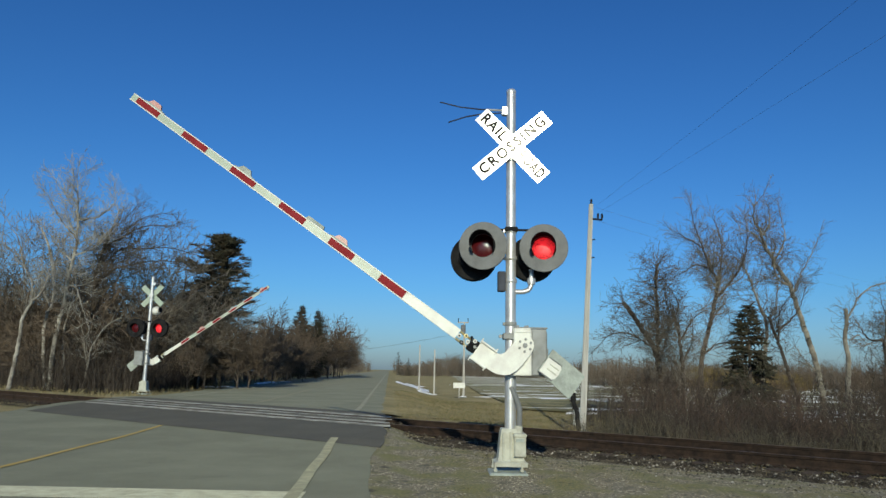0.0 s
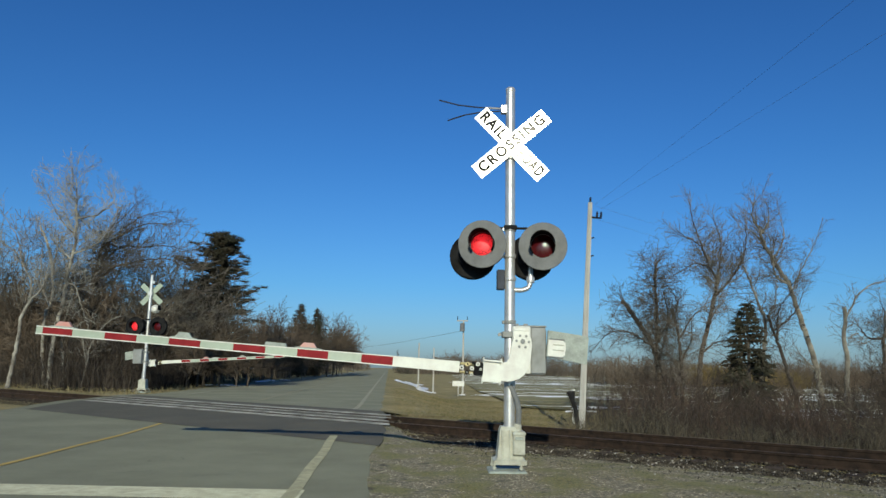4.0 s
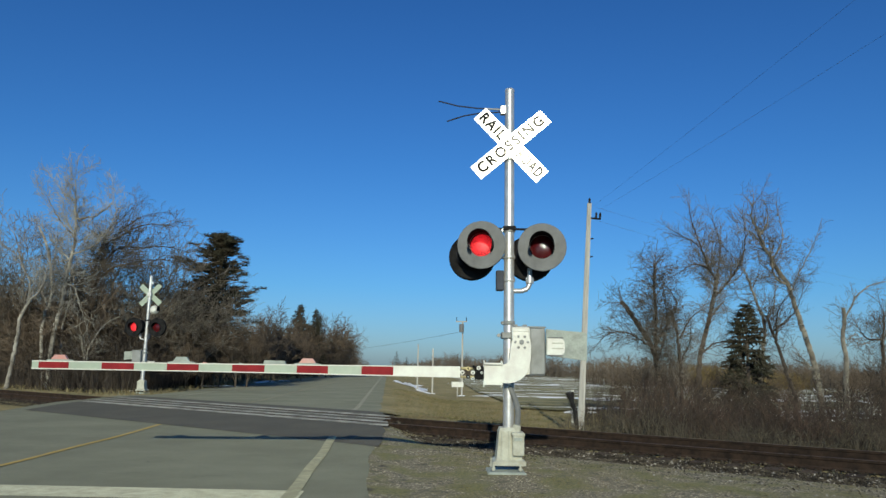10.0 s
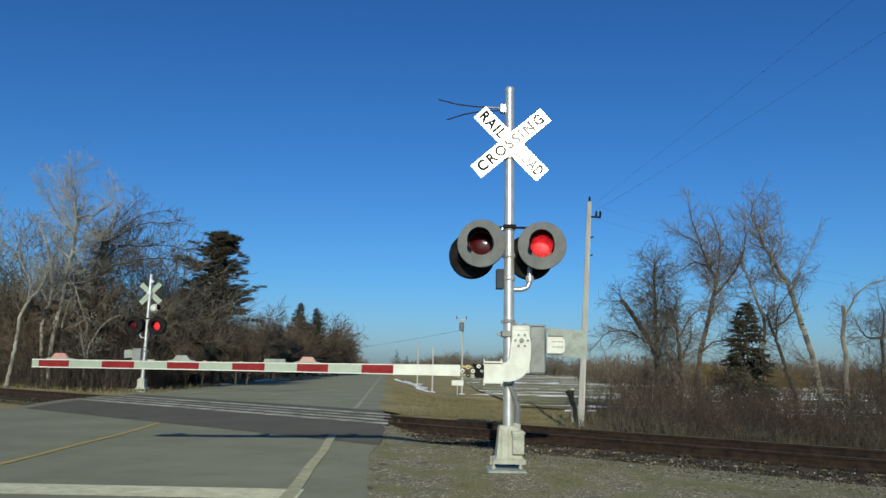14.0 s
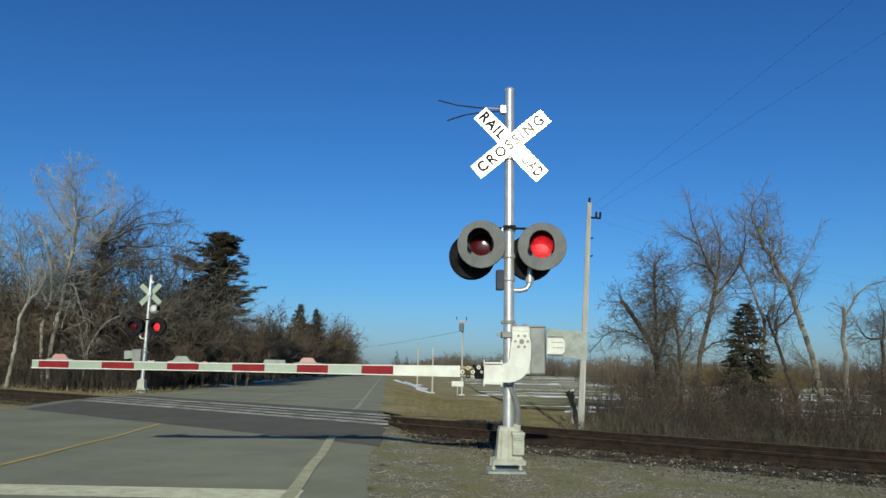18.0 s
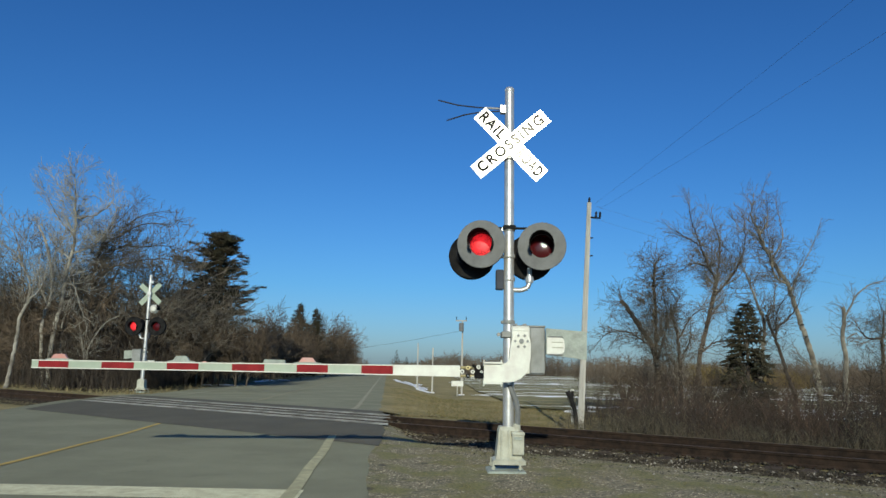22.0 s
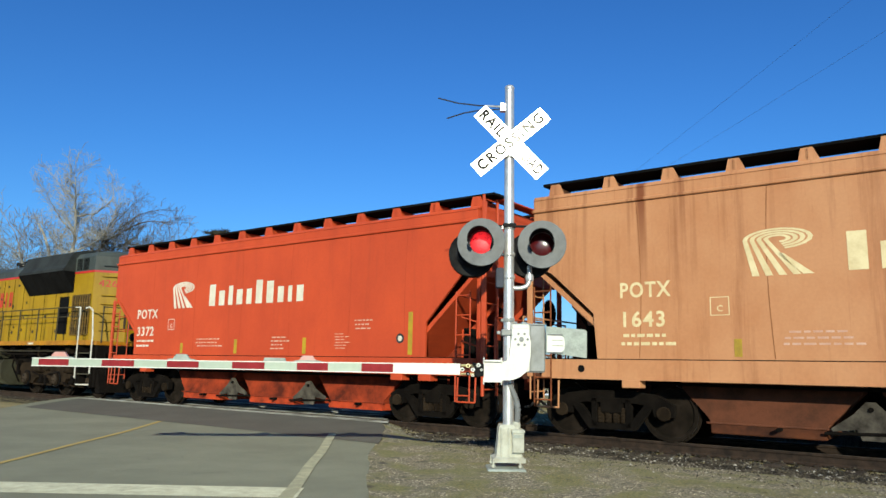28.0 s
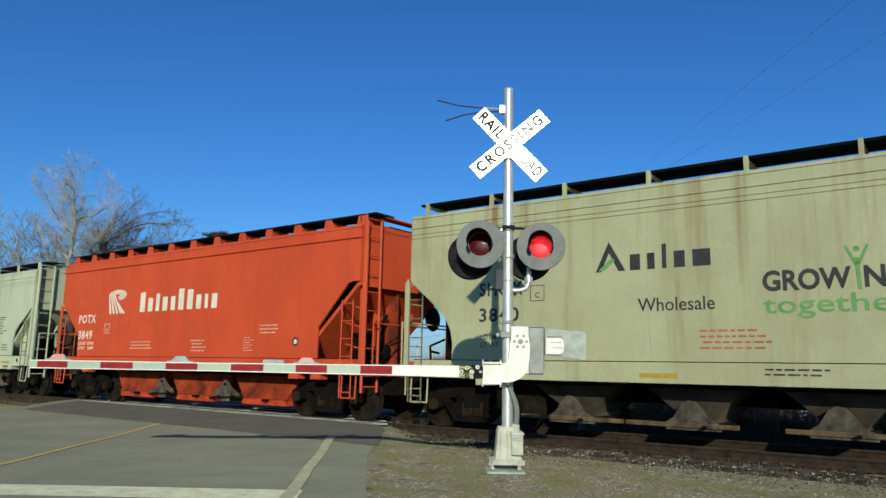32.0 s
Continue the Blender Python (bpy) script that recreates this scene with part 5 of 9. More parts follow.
stems("dry_weeds", patch(7500, 55, behind_track(2.6, 7.5, -9, 9, .9)), .2, .8, 56, DEAD_WEED, "tall dead weeds behind the rails", .5, 3, .0032, "weeds")
stems("undergrowth", patch(6500, 57, left_woods(-40, -13, 33.5, 46)), .8, 3.6, 58, BRUSH, "bare brown undergrowth at the edge of the woods", .2, 3, .011)
stems("undergrowth", patch(4200, 59, left_woods(-45, -10, 44, 160)), 1.5, 5.0, 60, BRUSH, "bare undergrowth and saplings along the road", .12, 3, .018)


def grass(name, places, h0, h1, seed, material, label, lean=.5, width=.006):
    r = np.random.default_rng(seed)
    P = np.asarray(places)
    c = len(P)
    H = r.uniform(h0, h1, c)
    th = r.uniform(0, 6.283, c)
    wd = np.stack([np.cos(th), np.sin(th), 0 * th], 1) * width
    D = np.stack([r.normal(0, lean, c), r.normal(0, lean, c), np.ones(c)], 1)
    m, e = P + D * (H * .55)[:, None], P + D * np.array([1.35, 1.35, .95]) * H[:, None]
    V = np.stack([P - wd, P + wd, m + wd * .7, m - wd * .7, e], 1).reshape(-1, 3)
    F = np.array([(0, 1, 2), (0, 2, 3), (3, 2, 4)])
    return bulk(name, V, (F[None] + 5 * np.arange(c)[:, None, None]).reshape(-1, 3), material, label, "grass")


def verge(q0, q1, a0, a1, o0, thresh):
    def f(r, n):
        q, a = r.uniform(q0, q1, n), r.uniform(a0, a1, n)
        x, y = ACROSS.x * (q + AWAY) + ALONG.x * a, ACROSS.y * (q + AWAY) + ALONG.y * a
        lump = np.sin(x * 2.1 + .5) * np.sin(y * 1.9) + .6 * np.sin(x * 4.7 + y * 3.1)
        return x, y, (road_off(x, y) > o0) & (lump > thresh + r.normal(0, .5, n))
    return f


g1 = patch(26000, 61, verge(-8.5, -2.6, -5, 12, 5.0, .15))
g1[:, 2] += .03
grass("shoulder_grass", g1, .012, .05, 62, TURF, "short dead grass scattered over the shoulder", .8, .004)
g2 = patch(42000, 63, lambda r, n: (lambda x, y: (x, y, (x - road_mid(y) > 4.9) & (x * ACROSS.x + y * ACROSS.y - AWAY > 2.6)))(r.uniform(-4, 12, n), r.uniform(17, 46, n)))
grass("bank_grass", g2, .05, .19, 64, TURF, "dead tan grass on the bank beyond the track", .7, .006)
g3 = patch(9000, 65, lambda r, n: (lambda x, y: (x, y, (x - road_mid(y) < -5.3) & (x * ACROSS.x + y * ACROSS.y - AWAY > 3.0)))(r.uniform(-40, -9, n), r.uniform(26, 60, n)))
grass("verge_grass", g3, .08, .35, 66, STRAW, "dead grass and leaves below the woods", .6, .014)
g4 = patch(5000, 67, lambda r, n: (lambda x, y: (x, y, (x - road_mid(y) < -5.4) & (x * ACROSS.x + y * ACROSS.y - AWAY < -2.6)))(r.uniform(-20, -9, n), r.uniform(10, 26, n)))
grass("verge_grass", g4, .03, .12, 68, STRAW, "short dead grass beside the road", .7, .006)

# ---------------------------------------------------------------- field, snow, far trees
field = sheet("field", np.concatenate([np.arange(4, 60, 2.0), np.arange(60, 700, 20)]), np.concatenate([np.arange(36, 100, 2.0), np.arange(100, 420, 15)]), lambda x, y: ground_z(x, y) + np.where(x < road_mid(y) + 9, -.15, .10), STUBBLE,
              "harvested field with pale stubble rows", "field")


def snow_patches(seed, rows):
    r = np.random.default_rng(seed)
    V, F = [], []
    for x, y, w, d, n in rows:
        for _ in range(n):
            cx, cy = x + r.normal(0, w * .8), y + r.normal(0, d * 1.4)
            k = 18
            a = np.arange(k) * 2 * np.pi / k
            rr = 1 + .35 * np.sin(2 * a + r.uniform(0, 6)) + .22 * np.sin(5 * a + r.uniform(0, 6)) + r.normal(0, .08, k)
            s = r.uniform(.4, 1.0)
            px_, py_ = cx + w * s * rr * np.cos(a), cy + d * s * rr * np.sin(a)
            o = len(V)
            V += list(zip(px_, py_, ground_z(px_, py_) + .025)) + list(zip(cx + (px_ - cx) * .7, cy + (py_ - cy) * .7, ground_z(px_, py_) + .09))
            V.append((cx, cy, float(ground_z(np.array(cx), np.array(cy))) + .11))
            for j in range(k):
                j2 = (j + 1) % k
                F += [(o + j, o + j2, o + k + j2), (o + j, o + k + j2, o + k + j), (o + k + j, o + k + j2, o + 2 * k)]
    return bulk("snow", V, F, SNOW, "patches of old thin snow on the ground", "snow")


snow_patches(71, ((6.6, 34.5, .35, .15, 9), (-1.4, 62, .45, 1.2, 8), (-3.2, 95, 1.0, 9, 6), (13, 40, 1.6, .8, 8), (22, 42, 1.8, .8, 9), (11, 31.5, .7, .4, 6), (17, 33, .9, .4, 7), (9.5, 34, .7, .35, 6),
                  (30, 70, 6, 1.2, 16), (14, 60, 5, 1.0, 12), (7.6, 37, .6, .2, 8), (9.8, 39, .9, .3, 9), (13.6, 35, .8, .4, 8), (18, 37, 1.2, .5, 8), (55, 90, 12, 1.6, 12), (40, 130, 14, 3, 10), (-13.5, 46, .9, .35, 3), (-14, 60, .8, 1.5, 4), (-14.8, 34.6, .5, .25, 3)))


def far_wood(name, x0, x1, y0, y1, count, h0, h1, seed, label, material):
    """A distant belt of bare trees: upright stems with fans of twigs."""
    r = np.random.default_rng(seed)
    x, y = r.uniform(x0, x1, count), r.uniform(y0, y1, count)
    keep = np.abs(x - road_mid(y)) > 7
    x, y = x[keep], y[keep]
    c = len(x)
    H = r.uniform(h0 * .55, h1 * 1.05, c) * (1 + .25 * np.sin(x * .05) + .15 * np.sin(x * .17 + 1))
    P = np.stack([x, y, ground_z(x, y) - .2], 1)
    segs = [np.concatenate([P, P + np.stack([0 * H, 0 * H, H], 1), .10 + 0 * H[:, None], .02 + 0 * H[:, None]], 1)]
    for k in range(12):
        s = r.uniform(.12, .95, (c, 1))
        a = P + np.stack([0 * H, 0 * H, H], 1) * s
        d = np.stack([r.normal(0, .7, c), r.normal(0, .3, c), r.uniform(.2, 1, c)], 1)
        segs.append(np.concatenate([a, a + d * (H[:, None] * .30), .055 + 0 * s, .02 + 0 * s], 1))
    V, F = frusta(np.concatenate(segs), 3)
    return bulk(name, V, F, material, label, "distant trees")


FAR_TWIG = surface("distant_bare_branches", (0.15, 0.122, 0.092), 0.95, second=(0.10, 0.086, 0.07), scale=.05, grain=.1, bump=0, island=.3)
far_wood("distant_trees", -20, 420, 300, 370, 5600, 4.6, 7.6, 81, "distant belt of bare brown trees beyond the field", FAR_TWIG)
far_wood("distant_trees", 30, 190, 135, 165, 1900, 2.4, 4.2, 82, "low bare hedge at the edge of the field", FAR_TWIG)
far_wood("distant_trees", -160, -26, 160, 420, 1600, 6, 9, 83, "distant bare trees beside the road", FAR_TWIG)
far_wood("distant_trees", -90, 40, 420, 480, 700, 6, 9, 84, "distant bare trees at the end of the road", FAR_TWIG)
WILLOW = surface("yellow_willow_twigs", (0.22, 0.165, 0.06), 0.95, second=(0.09, 0.07, 0.042), scale=.1, bump=0, island=.3)
far_wood("distant_trees", 44, 66, 128, 134, 260, 2.2, 3.6, 85, "yellowish bare shrubs at the edge of the field", WILLOW)
PF = conifer(34, 9, 2.2, NEEDLE, "distant dark conifer at the end of the road", .2, .05, .5, 16)
plant(PF, -17.5, 290, 0, 1.0)
for x, y, s in ((-14, 300, .8), (8, 330, .8), (-48, 240, .9), (60, 320, .9), (30, 340, .7)):
    again(PF, x, y, x * 20, s)

# ---------------------------------------------------------------- poles, posts, wires
up = thing("utility_pole", pose(4.05, 21.4, zg(4.05, 21.4), 0, 3.0, 0), "grey weathered wooden utility pole beyond the track", "utility pole")
part("pole", Shape().tube((0, 0, -.3), (0, 0, 7.0), .098, .066, 12), POLE_WOOD, up, "", True)
part("pole_band", Shape().turn([(.103, .10), (.106, .13), (.106, .20), (.102, .22)], 12), STRIPE_RED, up, "red band at the foot")
part("pole_band", Shape().turn([(.102, .24), (.105, .26), (.105, .34), (.101, .36)], 12), WHITE_METAL, up, "white band at the foot")
part("bracket", Shape().box(.05, .36, -.03, .03, 6.52, 6.57, .006), LAMP_BLACK, up)
for x, z in ((.22, 6.57), (.34, 6.57), (.0, 7.0)):
    part("insulator", Shape().turn([(.02, z), (.04, z + .05), (.025, z + .08), (.04, z + .11), (.015, z + .17)], 10, "z", (x, 0, 0)), LAMP_BLACK, up, "", True)
for z in (5.9, 5.35):
    part("side_pin", Shape().tube((.05, 0, z), (.16, 0, z + .03), .02, n=6), LAMP_BLACK, up)


def cable(a, b, sag, r, name="overhead_wire", label="thin overhead wire between poles"):
    a, b = Vector(a), Vector(b)
    pts = [a.lerp(b, k / 24) - Vector((0, 0, sag * 4 * (k / 24) * (1 - k / 24))) for k in range(25)]
    side = (b - a).cross(Vector((0, 0, 1))).normalized()
    top = side.cross(b - a).normalized()
    rings = [[tuple(p + side * (r * math.cos(1.257 * j)) + top * (r * math.sin(1.257 * j))) for j in range(5)] for p in pts]
    return tagged(part(name, Shape().loft(rings), OVERHEAD), label, "wire")


cable((4.55, 21.4, 6.75 - .5), (7.9, -16, 7.4), .25, .0020)
cable((4.70, 21.4, 6.60 - .5), (10.9, -16, 7.6), .25, .0020)
cable((4.60, 21.4, 6.7 - .5), (34, 44, 6.0), .5, .0022)
cable((4.60, 21.4, 6.3 - .5), (34, 44, 5.4), .5, .0022)


def thin_pole(x, y, h, r, label, top=None):
    p = thing("utility_pole", pose(x, y, zg(x, y)), label, "utility pole")
    part("pole", Shape().tube((0, 0, -.2), (0, 0, h), r, r * .7, 8), POLE_WOOD, p, "", True)
    if top:
        part("transformer", Shape().turn([(.02, h - .95), (.2, h - .93), (.2, h - .3), (.1, h - .25), (.02, h - .24)], 12, "z", (-.1, -.25, 0)), LAMP_GREY, p, "grey can transformer", True)
        part("crossarm", Shape().box(-.55, .35, -.04, .04, h - .1, h, .01), POLE_WOOD, p)
        for u in (-.5, .3):
            part("insulator", Shape().tube((u, 0, h), (u, 0, h + .3), .03), LAMP_BLACK, p)
    part("foot", Shape().box(-.25, .25, -.25, .25, -.1, .08, .03), SNOW, p, "snow round the foot")
    return p


thin_pole(1.75, 60.0, 6.1, .085, "pale utility pole with a small transformer", True)
thin_pole(-2.2, 70.0, 4.3, .075, "short pale wooden pole in the grass")
thin_pole(-.7, 64.0, 3.9, .075, "short dark wooden pole in the grass")
cable((1.75, 60, 4.4), (-40, 170, 5.2), 1.2, .012)
box_sign = thing("field_sign", pose(1.3, 56, zg(1.3, 56)), "small white board on a post in the grass", "sign")
part("post", Shape().box(-.04, .04, -.03, .03, 0, 1.1), POLE_WOOD, box_sign)
part("board", Shape().box(-.45, .45, -.05, -.03, .75, 1.15, .01), WHITE_METAL, box_sign)
mk = thing("marker_post", pose(4.85, 27.0, zg(4.85, 27)), "short white marker post with a black band", "post")
part("post", Shape().tube((0, 0, 0), (0, 0, 1.25), .05, n=8), WHITE_METAL, mk)
part("band", Shape().tube((0, 0, .85), (0, 0, 1.18), .054, n=8), LAMP_BLACK, mk)
# solid black shape in place of a leaning shadow on the bank
bent = thing("bent_post", pose(3.55, 19.6, zg(3.55, 19.6)), "black bent shape standing for a shadow on the bank", "post")
part("post", Shape().pipe([(0.06, 0, -.1), (.07, 0, .35), (.02, 0, .75), (-.10, 0, 1.08), (-.16, 0, 1.2)], .06, 8), LAMP_BLACK, bent, "", True)
refl = thing("roadside_marker", pose(-12.6, 47.5, zg(-12.6, 47.5)), "thin roadside marker with a pale curved top", "marker")
part("post", Shape().tube((0, 0, 0), (0, 0, 1.0), .02, n=6), LAMP_GREY, refl)
part("plate", Shape().pipe([(0, 0, 1.0), (.1, 0, 1.12), (.4, 0, 1.15)], .04, 6), WHITE_METAL, refl)

# ---------------------------------------------------------------- train
UP_GREY = surface("dull_grey_green_paint", (0.058, 0.071, 0.066), 0.6, second=(0.034, 0.041, 0.038), scale=1.3, grain=0.1, fine=40, bump=0.05, stretch=(1, 1, .5))
UP_DARK = surface("near_black_paint", (0.007, 0.007, 0.007), 0.9, second=(0.004, 0.004, 0.004), scale=1.5, grain=0.2, bump=0.08)
WING_GREY = surface("dark_grey_paint", (0.026, 0.030, 0.028), 0.8, second=(0.013, 0.015, 0.014), scale=1.3, grain=0.15, bump=0.05)
UP_RED = surface("red_trim_paint", (0.50, 0.028, 0.02), 0.5, second=(0.38, 0.022, 0.018), scale=3, grain=0.1, bump=0.02)
SILL_ORANGE = surface("orange_sill_stripe", (0.44, 0.19, 0.009), 0.5, second=(0.27, 0.115, 0.013), scale=2, grain=0.1, bump=0.04)
# running-gear grime; also the colour of sheets that stand for shade
GRIME_SHADE = surface("gear_grime_and_shade", (0.009, 0.0073, 0.006), 0.95, second=(0.0045, 0.0038, 0.0034), scale=3, grain=0.25, fine=30, bump=0.2)
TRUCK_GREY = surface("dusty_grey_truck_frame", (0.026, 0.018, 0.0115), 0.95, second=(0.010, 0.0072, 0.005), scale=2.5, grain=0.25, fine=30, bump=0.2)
AXLE_DUST = surface("dusty_brown_axle_cap", (0.05, 0.036, 0.024), 0.95, second=(0.018, 0.013, 0.009), scale=5, grain=0.25, fine=30, bump=0.2)
TANK_GREEN = surface("grey_green_fuel_tank", (0.050, 0.049, 0.031), 0.85, second=(0.022, 0.020, 0.012), scale=1.2, stretch=(1, 1, .4), grain=0.15, bump=0.08)
WHEEL = surface("brown_steel_wheel", (0.018, 0.0135, 0.0105), 0.95, 0.0, second=(0.008, 0.0065, 0.005), scale=4, grain=0.2, bump=0.1)
TREAD = surface("bright_wheel_tread", (0.4, 0.38, 0.36), 0.3, 1.0, second=(0.25, 0.23, 0.22), scale=5, bump=0)
HANDRAIL = surface("dark_olive_handrail", (0.060, 0.052, 0.030), 0.8, second=(0.03, 0.026, 0.018), scale=4, bump=0.05)
HANDRAIL_WHITE = surface("white_handrail", (0.66, 0.64, 0.56), 0.6, second=(0.45, 0.42, 0.36), scale=6, bump=0.05)
CAB_GLASS = surface("dark_cab_window", (0.012, 0.016, 0.02), 0.1, second=(0.02, 0.024, 0.028), scale=1, bump=0, grain=.02)
SCREEN_BAR = surface("ochre_screen_bars", (0.17, 0.10, 0.018), 0.8, second=(0.07, 0.045, 0.015), scale=3, grain=.2, bump=.1)
GRILLE = surface("dark_brown_grille", (0.075, 0.050, 0.029), 0.85, second=(0.04, 0.028, 0.018), scale=3, grain=.3, bump=.2)
# flat black; on solid plates it stands for shade inside openings
HOLE = surface("black_recess", (0.008, 0.008, 0.008), 0.9, bump=0)
PATCH = surface("pale_yellow_patch", (0.47, 0.31, 0.035), 0.6, second=(0.38, 0.25, 0.04), scale=3, bump=0.03, grain=.06)
FLAG_RED = surface("faded_red_decal", (0.28, 0.05, 0.032), 0.6, second=(0.21, 0.045, 0.03), scale=2, bump=0.02)
FLAG_WHITE = surface("faded_white_decal", (0.31, 0.31, 0.26), 0.6, second=(0.27, 0.26, 0.19), scale=2.5, bump=0.02)
EMBLEM_BLUE = surface("blue_emblem_paint", (0.02, 0.085, 0.26), 0.6, second=(0.035, 0.11, 0.28), scale=3, bump=0.02)
FLAG_BLUE = surface("faded_blue_decal", (0.045, 0.075, 0.11), 0.6, second=(0.06, 0.095, 0.12), scale=3, bump=0.02)
DECAL_WHITE = surface("off_white_decal", (0.64, 0.60, 0.50), 0.6, second=(0.54, 0.49, 0.39), scale=4, bump=0.02, grain=.06)
PALE_INK = surface("yellowed_white_decal", (0.70, 0.60, 0.36), 0.55, second=(0.58, 0.47, 0.26), scale=4, bump=0.02, grain=.06)
DECAL_BLACK = surface("black_decal", (0.02, 0.022, 0.022), 0.6, second=(0.04, 0.04, 0.04), scale=4, bump=0.02)
DECAL_GREEN = surface("green_decal", (0.10, 0.24, 0.07), 0.6, second=(0.14, 0.28, 0.11), scale=4, bump=0.02)
WINDOW_GREY = surface("grey_window_frame", (0.20, 0.21, 0.20), 0.6, second=(0.1, 0.1, 0.1), scale=5, bump=0.03)
TAN = surface("tan_canvas_awning", (0.55, 0.40, 0.20), 0.9, second=(0.30, 0.17, 0.07), scale=3, bump=0.1)

TRAIN = []
SIDE = pose(0, 0, 0, 90, 0, 180)          # letters on the side that faces the road, reading towards the rear


def wheelset(x, r, parent, own, ymax=.75):
    sh = Shape().tube((0, -ymax - .25, 0), (0, ymax + .25, 0), .075, n=10)
    for s in (-1, 1):
        sh.turn([(.09, s * (ymax - .09)), (.12, s * (ymax - .02)), (r * .78, s * (ymax - .02)), (r * .80, s * (ymax - .068)), (r + .028, s * (ymax - .066)), (r + .028, s * (ymax - .04)),
                 (r + .003, s * (ymax - .03)), (r, s * (ymax + .065)), (r * .87, s * (ymax + .068)), (r * .82, s * (ymax + .03)), (.20, s * (ymax + .05)), (.11, s * (ymax + .11)), (.08, s * (ymax + .12))], 28, "y")
    w = part("wheelset", sh, WHEEL, parent, "brown steel wheels on one axle", True)
    for s in (-1, 1):
        band = [(r + .0012, ymax - .028), (r + .0012, ymax + .058), (r - .008, ymax + .058), (r - .008, ymax - .028), (r + .0012, ymax - .028)]
        rings = [[(q * math.cos(2 * math.pi * k / 28), s * h, q * math.sin(2 * math.pi * k / 28)) for k in range(28)] for q, h in band]
        part("tread", Shape().loft(rings, False), TREAD, w, "shiny rim of the wheel")
    w.matrix_basis = pose(x, 0, r)
    own["wheels"].append((w, x, r))
    return w


def coupler(x, way, parent):
    c = part("coupler", Shape().box(x, x + way * .55, -.08, .08, .76, .94, .015).box(x + way * .5, x + way * .72, -.15, .13, .70, .99, .03), GRIME_SHADE, parent, "rusty knuckle coupler")
    part("air_hose", Shape().pipe([(x + way * .1, .35, .72), (x + way * .3, .36, .58), (x + way * .5, .3, .42), (x + way * .66, .18, .40)], .024, 8), LAMP_BLACK, c, "", True)


def bars(parent, x, z, y, pattern, h, material, w=1.0, name="lettering_bar", gap=.045):
    """Plain bars in place of writing: pairs of width and height, from the front end towards the rear."""
    for width, tall in pattern:
        if tall > 0:
            part(name, Shape().box(x - width * w, x, y, y + .004, z, z + tall * h), material, parent)
        x -= (width + gap) * w


def strokes(parent, x, z, y, pattern, h, material, gap):
    """Plain upright bars, two to a block, in place of large writing."""
    for width, tall in pattern:
        if tall > 0:
            for o in (0, width - .095) if width > .15 else (0,):
                part("lettering_bar", Shape().box(x - o - .095, x - o, y, y + .004, z, z + tall * h), material, parent)
        x -= width + gap


def smallprint(parent, x, z, y, lines, width, material, step=.06, h=.028):
    h *= .72
    sh, r = Shape(), random.Random(int(x * 100) + lines)
    for k in range(lines):
        u, end = x - r.uniform(0, .1) * width, x - width * r.uniform(.7, 1)
        while u > end:
            w = r.uniform(.05, .16)
            sh.box(u - w, u, y, y + .003, z - k * step, z - k * step + h)
            u -= w + .035
    tagged(part("small_print", sh, material, parent, "lines of writing too small to read"), "lines of writing too small to read", "", "", "stuff")


def freight_truck(x, own, t):
    tr = part("truck", Shape().box(x - .20, x + .20, -1.1, 1.1, .42, .70, .03).box(x - .1, x + .1, -.4, .4, .7, 1.0, .02), GRIME_SHADE, t, "dark dusty two-axle freight truck")
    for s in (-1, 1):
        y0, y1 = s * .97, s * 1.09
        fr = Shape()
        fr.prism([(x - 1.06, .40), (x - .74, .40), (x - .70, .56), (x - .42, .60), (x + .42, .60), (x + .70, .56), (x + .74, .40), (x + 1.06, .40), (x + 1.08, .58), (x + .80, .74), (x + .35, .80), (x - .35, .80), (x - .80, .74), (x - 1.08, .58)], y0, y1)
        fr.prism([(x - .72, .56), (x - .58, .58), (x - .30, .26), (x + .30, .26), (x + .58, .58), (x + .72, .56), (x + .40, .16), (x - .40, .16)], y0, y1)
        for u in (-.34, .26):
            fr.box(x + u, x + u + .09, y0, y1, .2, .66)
        part("side_frame", fr, GRIME_SHADE, tr, "cast steel side frame")
        for u in (-.2, -.07, .07, .2):
            coil = [(.05 + .008 * (k % 2), .27 + k * .025) for k in range(11)]
            part("spring", Shape().turn(coil, 10, "z", (x + u, s * 1.03, 0)), TRUCK_GREY, tr)
        for u in (-.9, .9):
            part("bearing_cap", Shape().turn([(.10, s * .95), (.115, s * 1.08), (.11, s * 1.13), (.05, s * 1.15), (.02, s * 1.15)], 14, "y", (x + u, 0, .457)), TRUCK_GREY, tr, "", True)
    for u in (-.9, .9):
        wheelset(x + u, .457, t, own)
    return tr


def ladder(parent, x, y, z0, z1, along, width, material, rungs=None, name="ladder", stile=.022):
    """Two stiles and their rungs; along: 'x' on the side, 'y' across the end."""
    def at(u, z, off=0):
        return (x + u, y + off, z) if along == "x" else (x + off, y + u, z)
    lad = part(name, Shape().tube(at(0, z0), at(0, z1), stile, n=6), material, parent)
    part("stile", Shape().tube(at(width, z0), at(width, z1), stile, n=6), material, lad)
    n = rungs or max(2, int((z1 - z0) / .36))
    for k in range(n):
        z = z0 + .12 + (z1 - z0 - .2) * k / max(1, n - 1)
        part("rung", Shape().tube(at(0, z), at(width, z), .013, n=6), material, lad)
    return lad


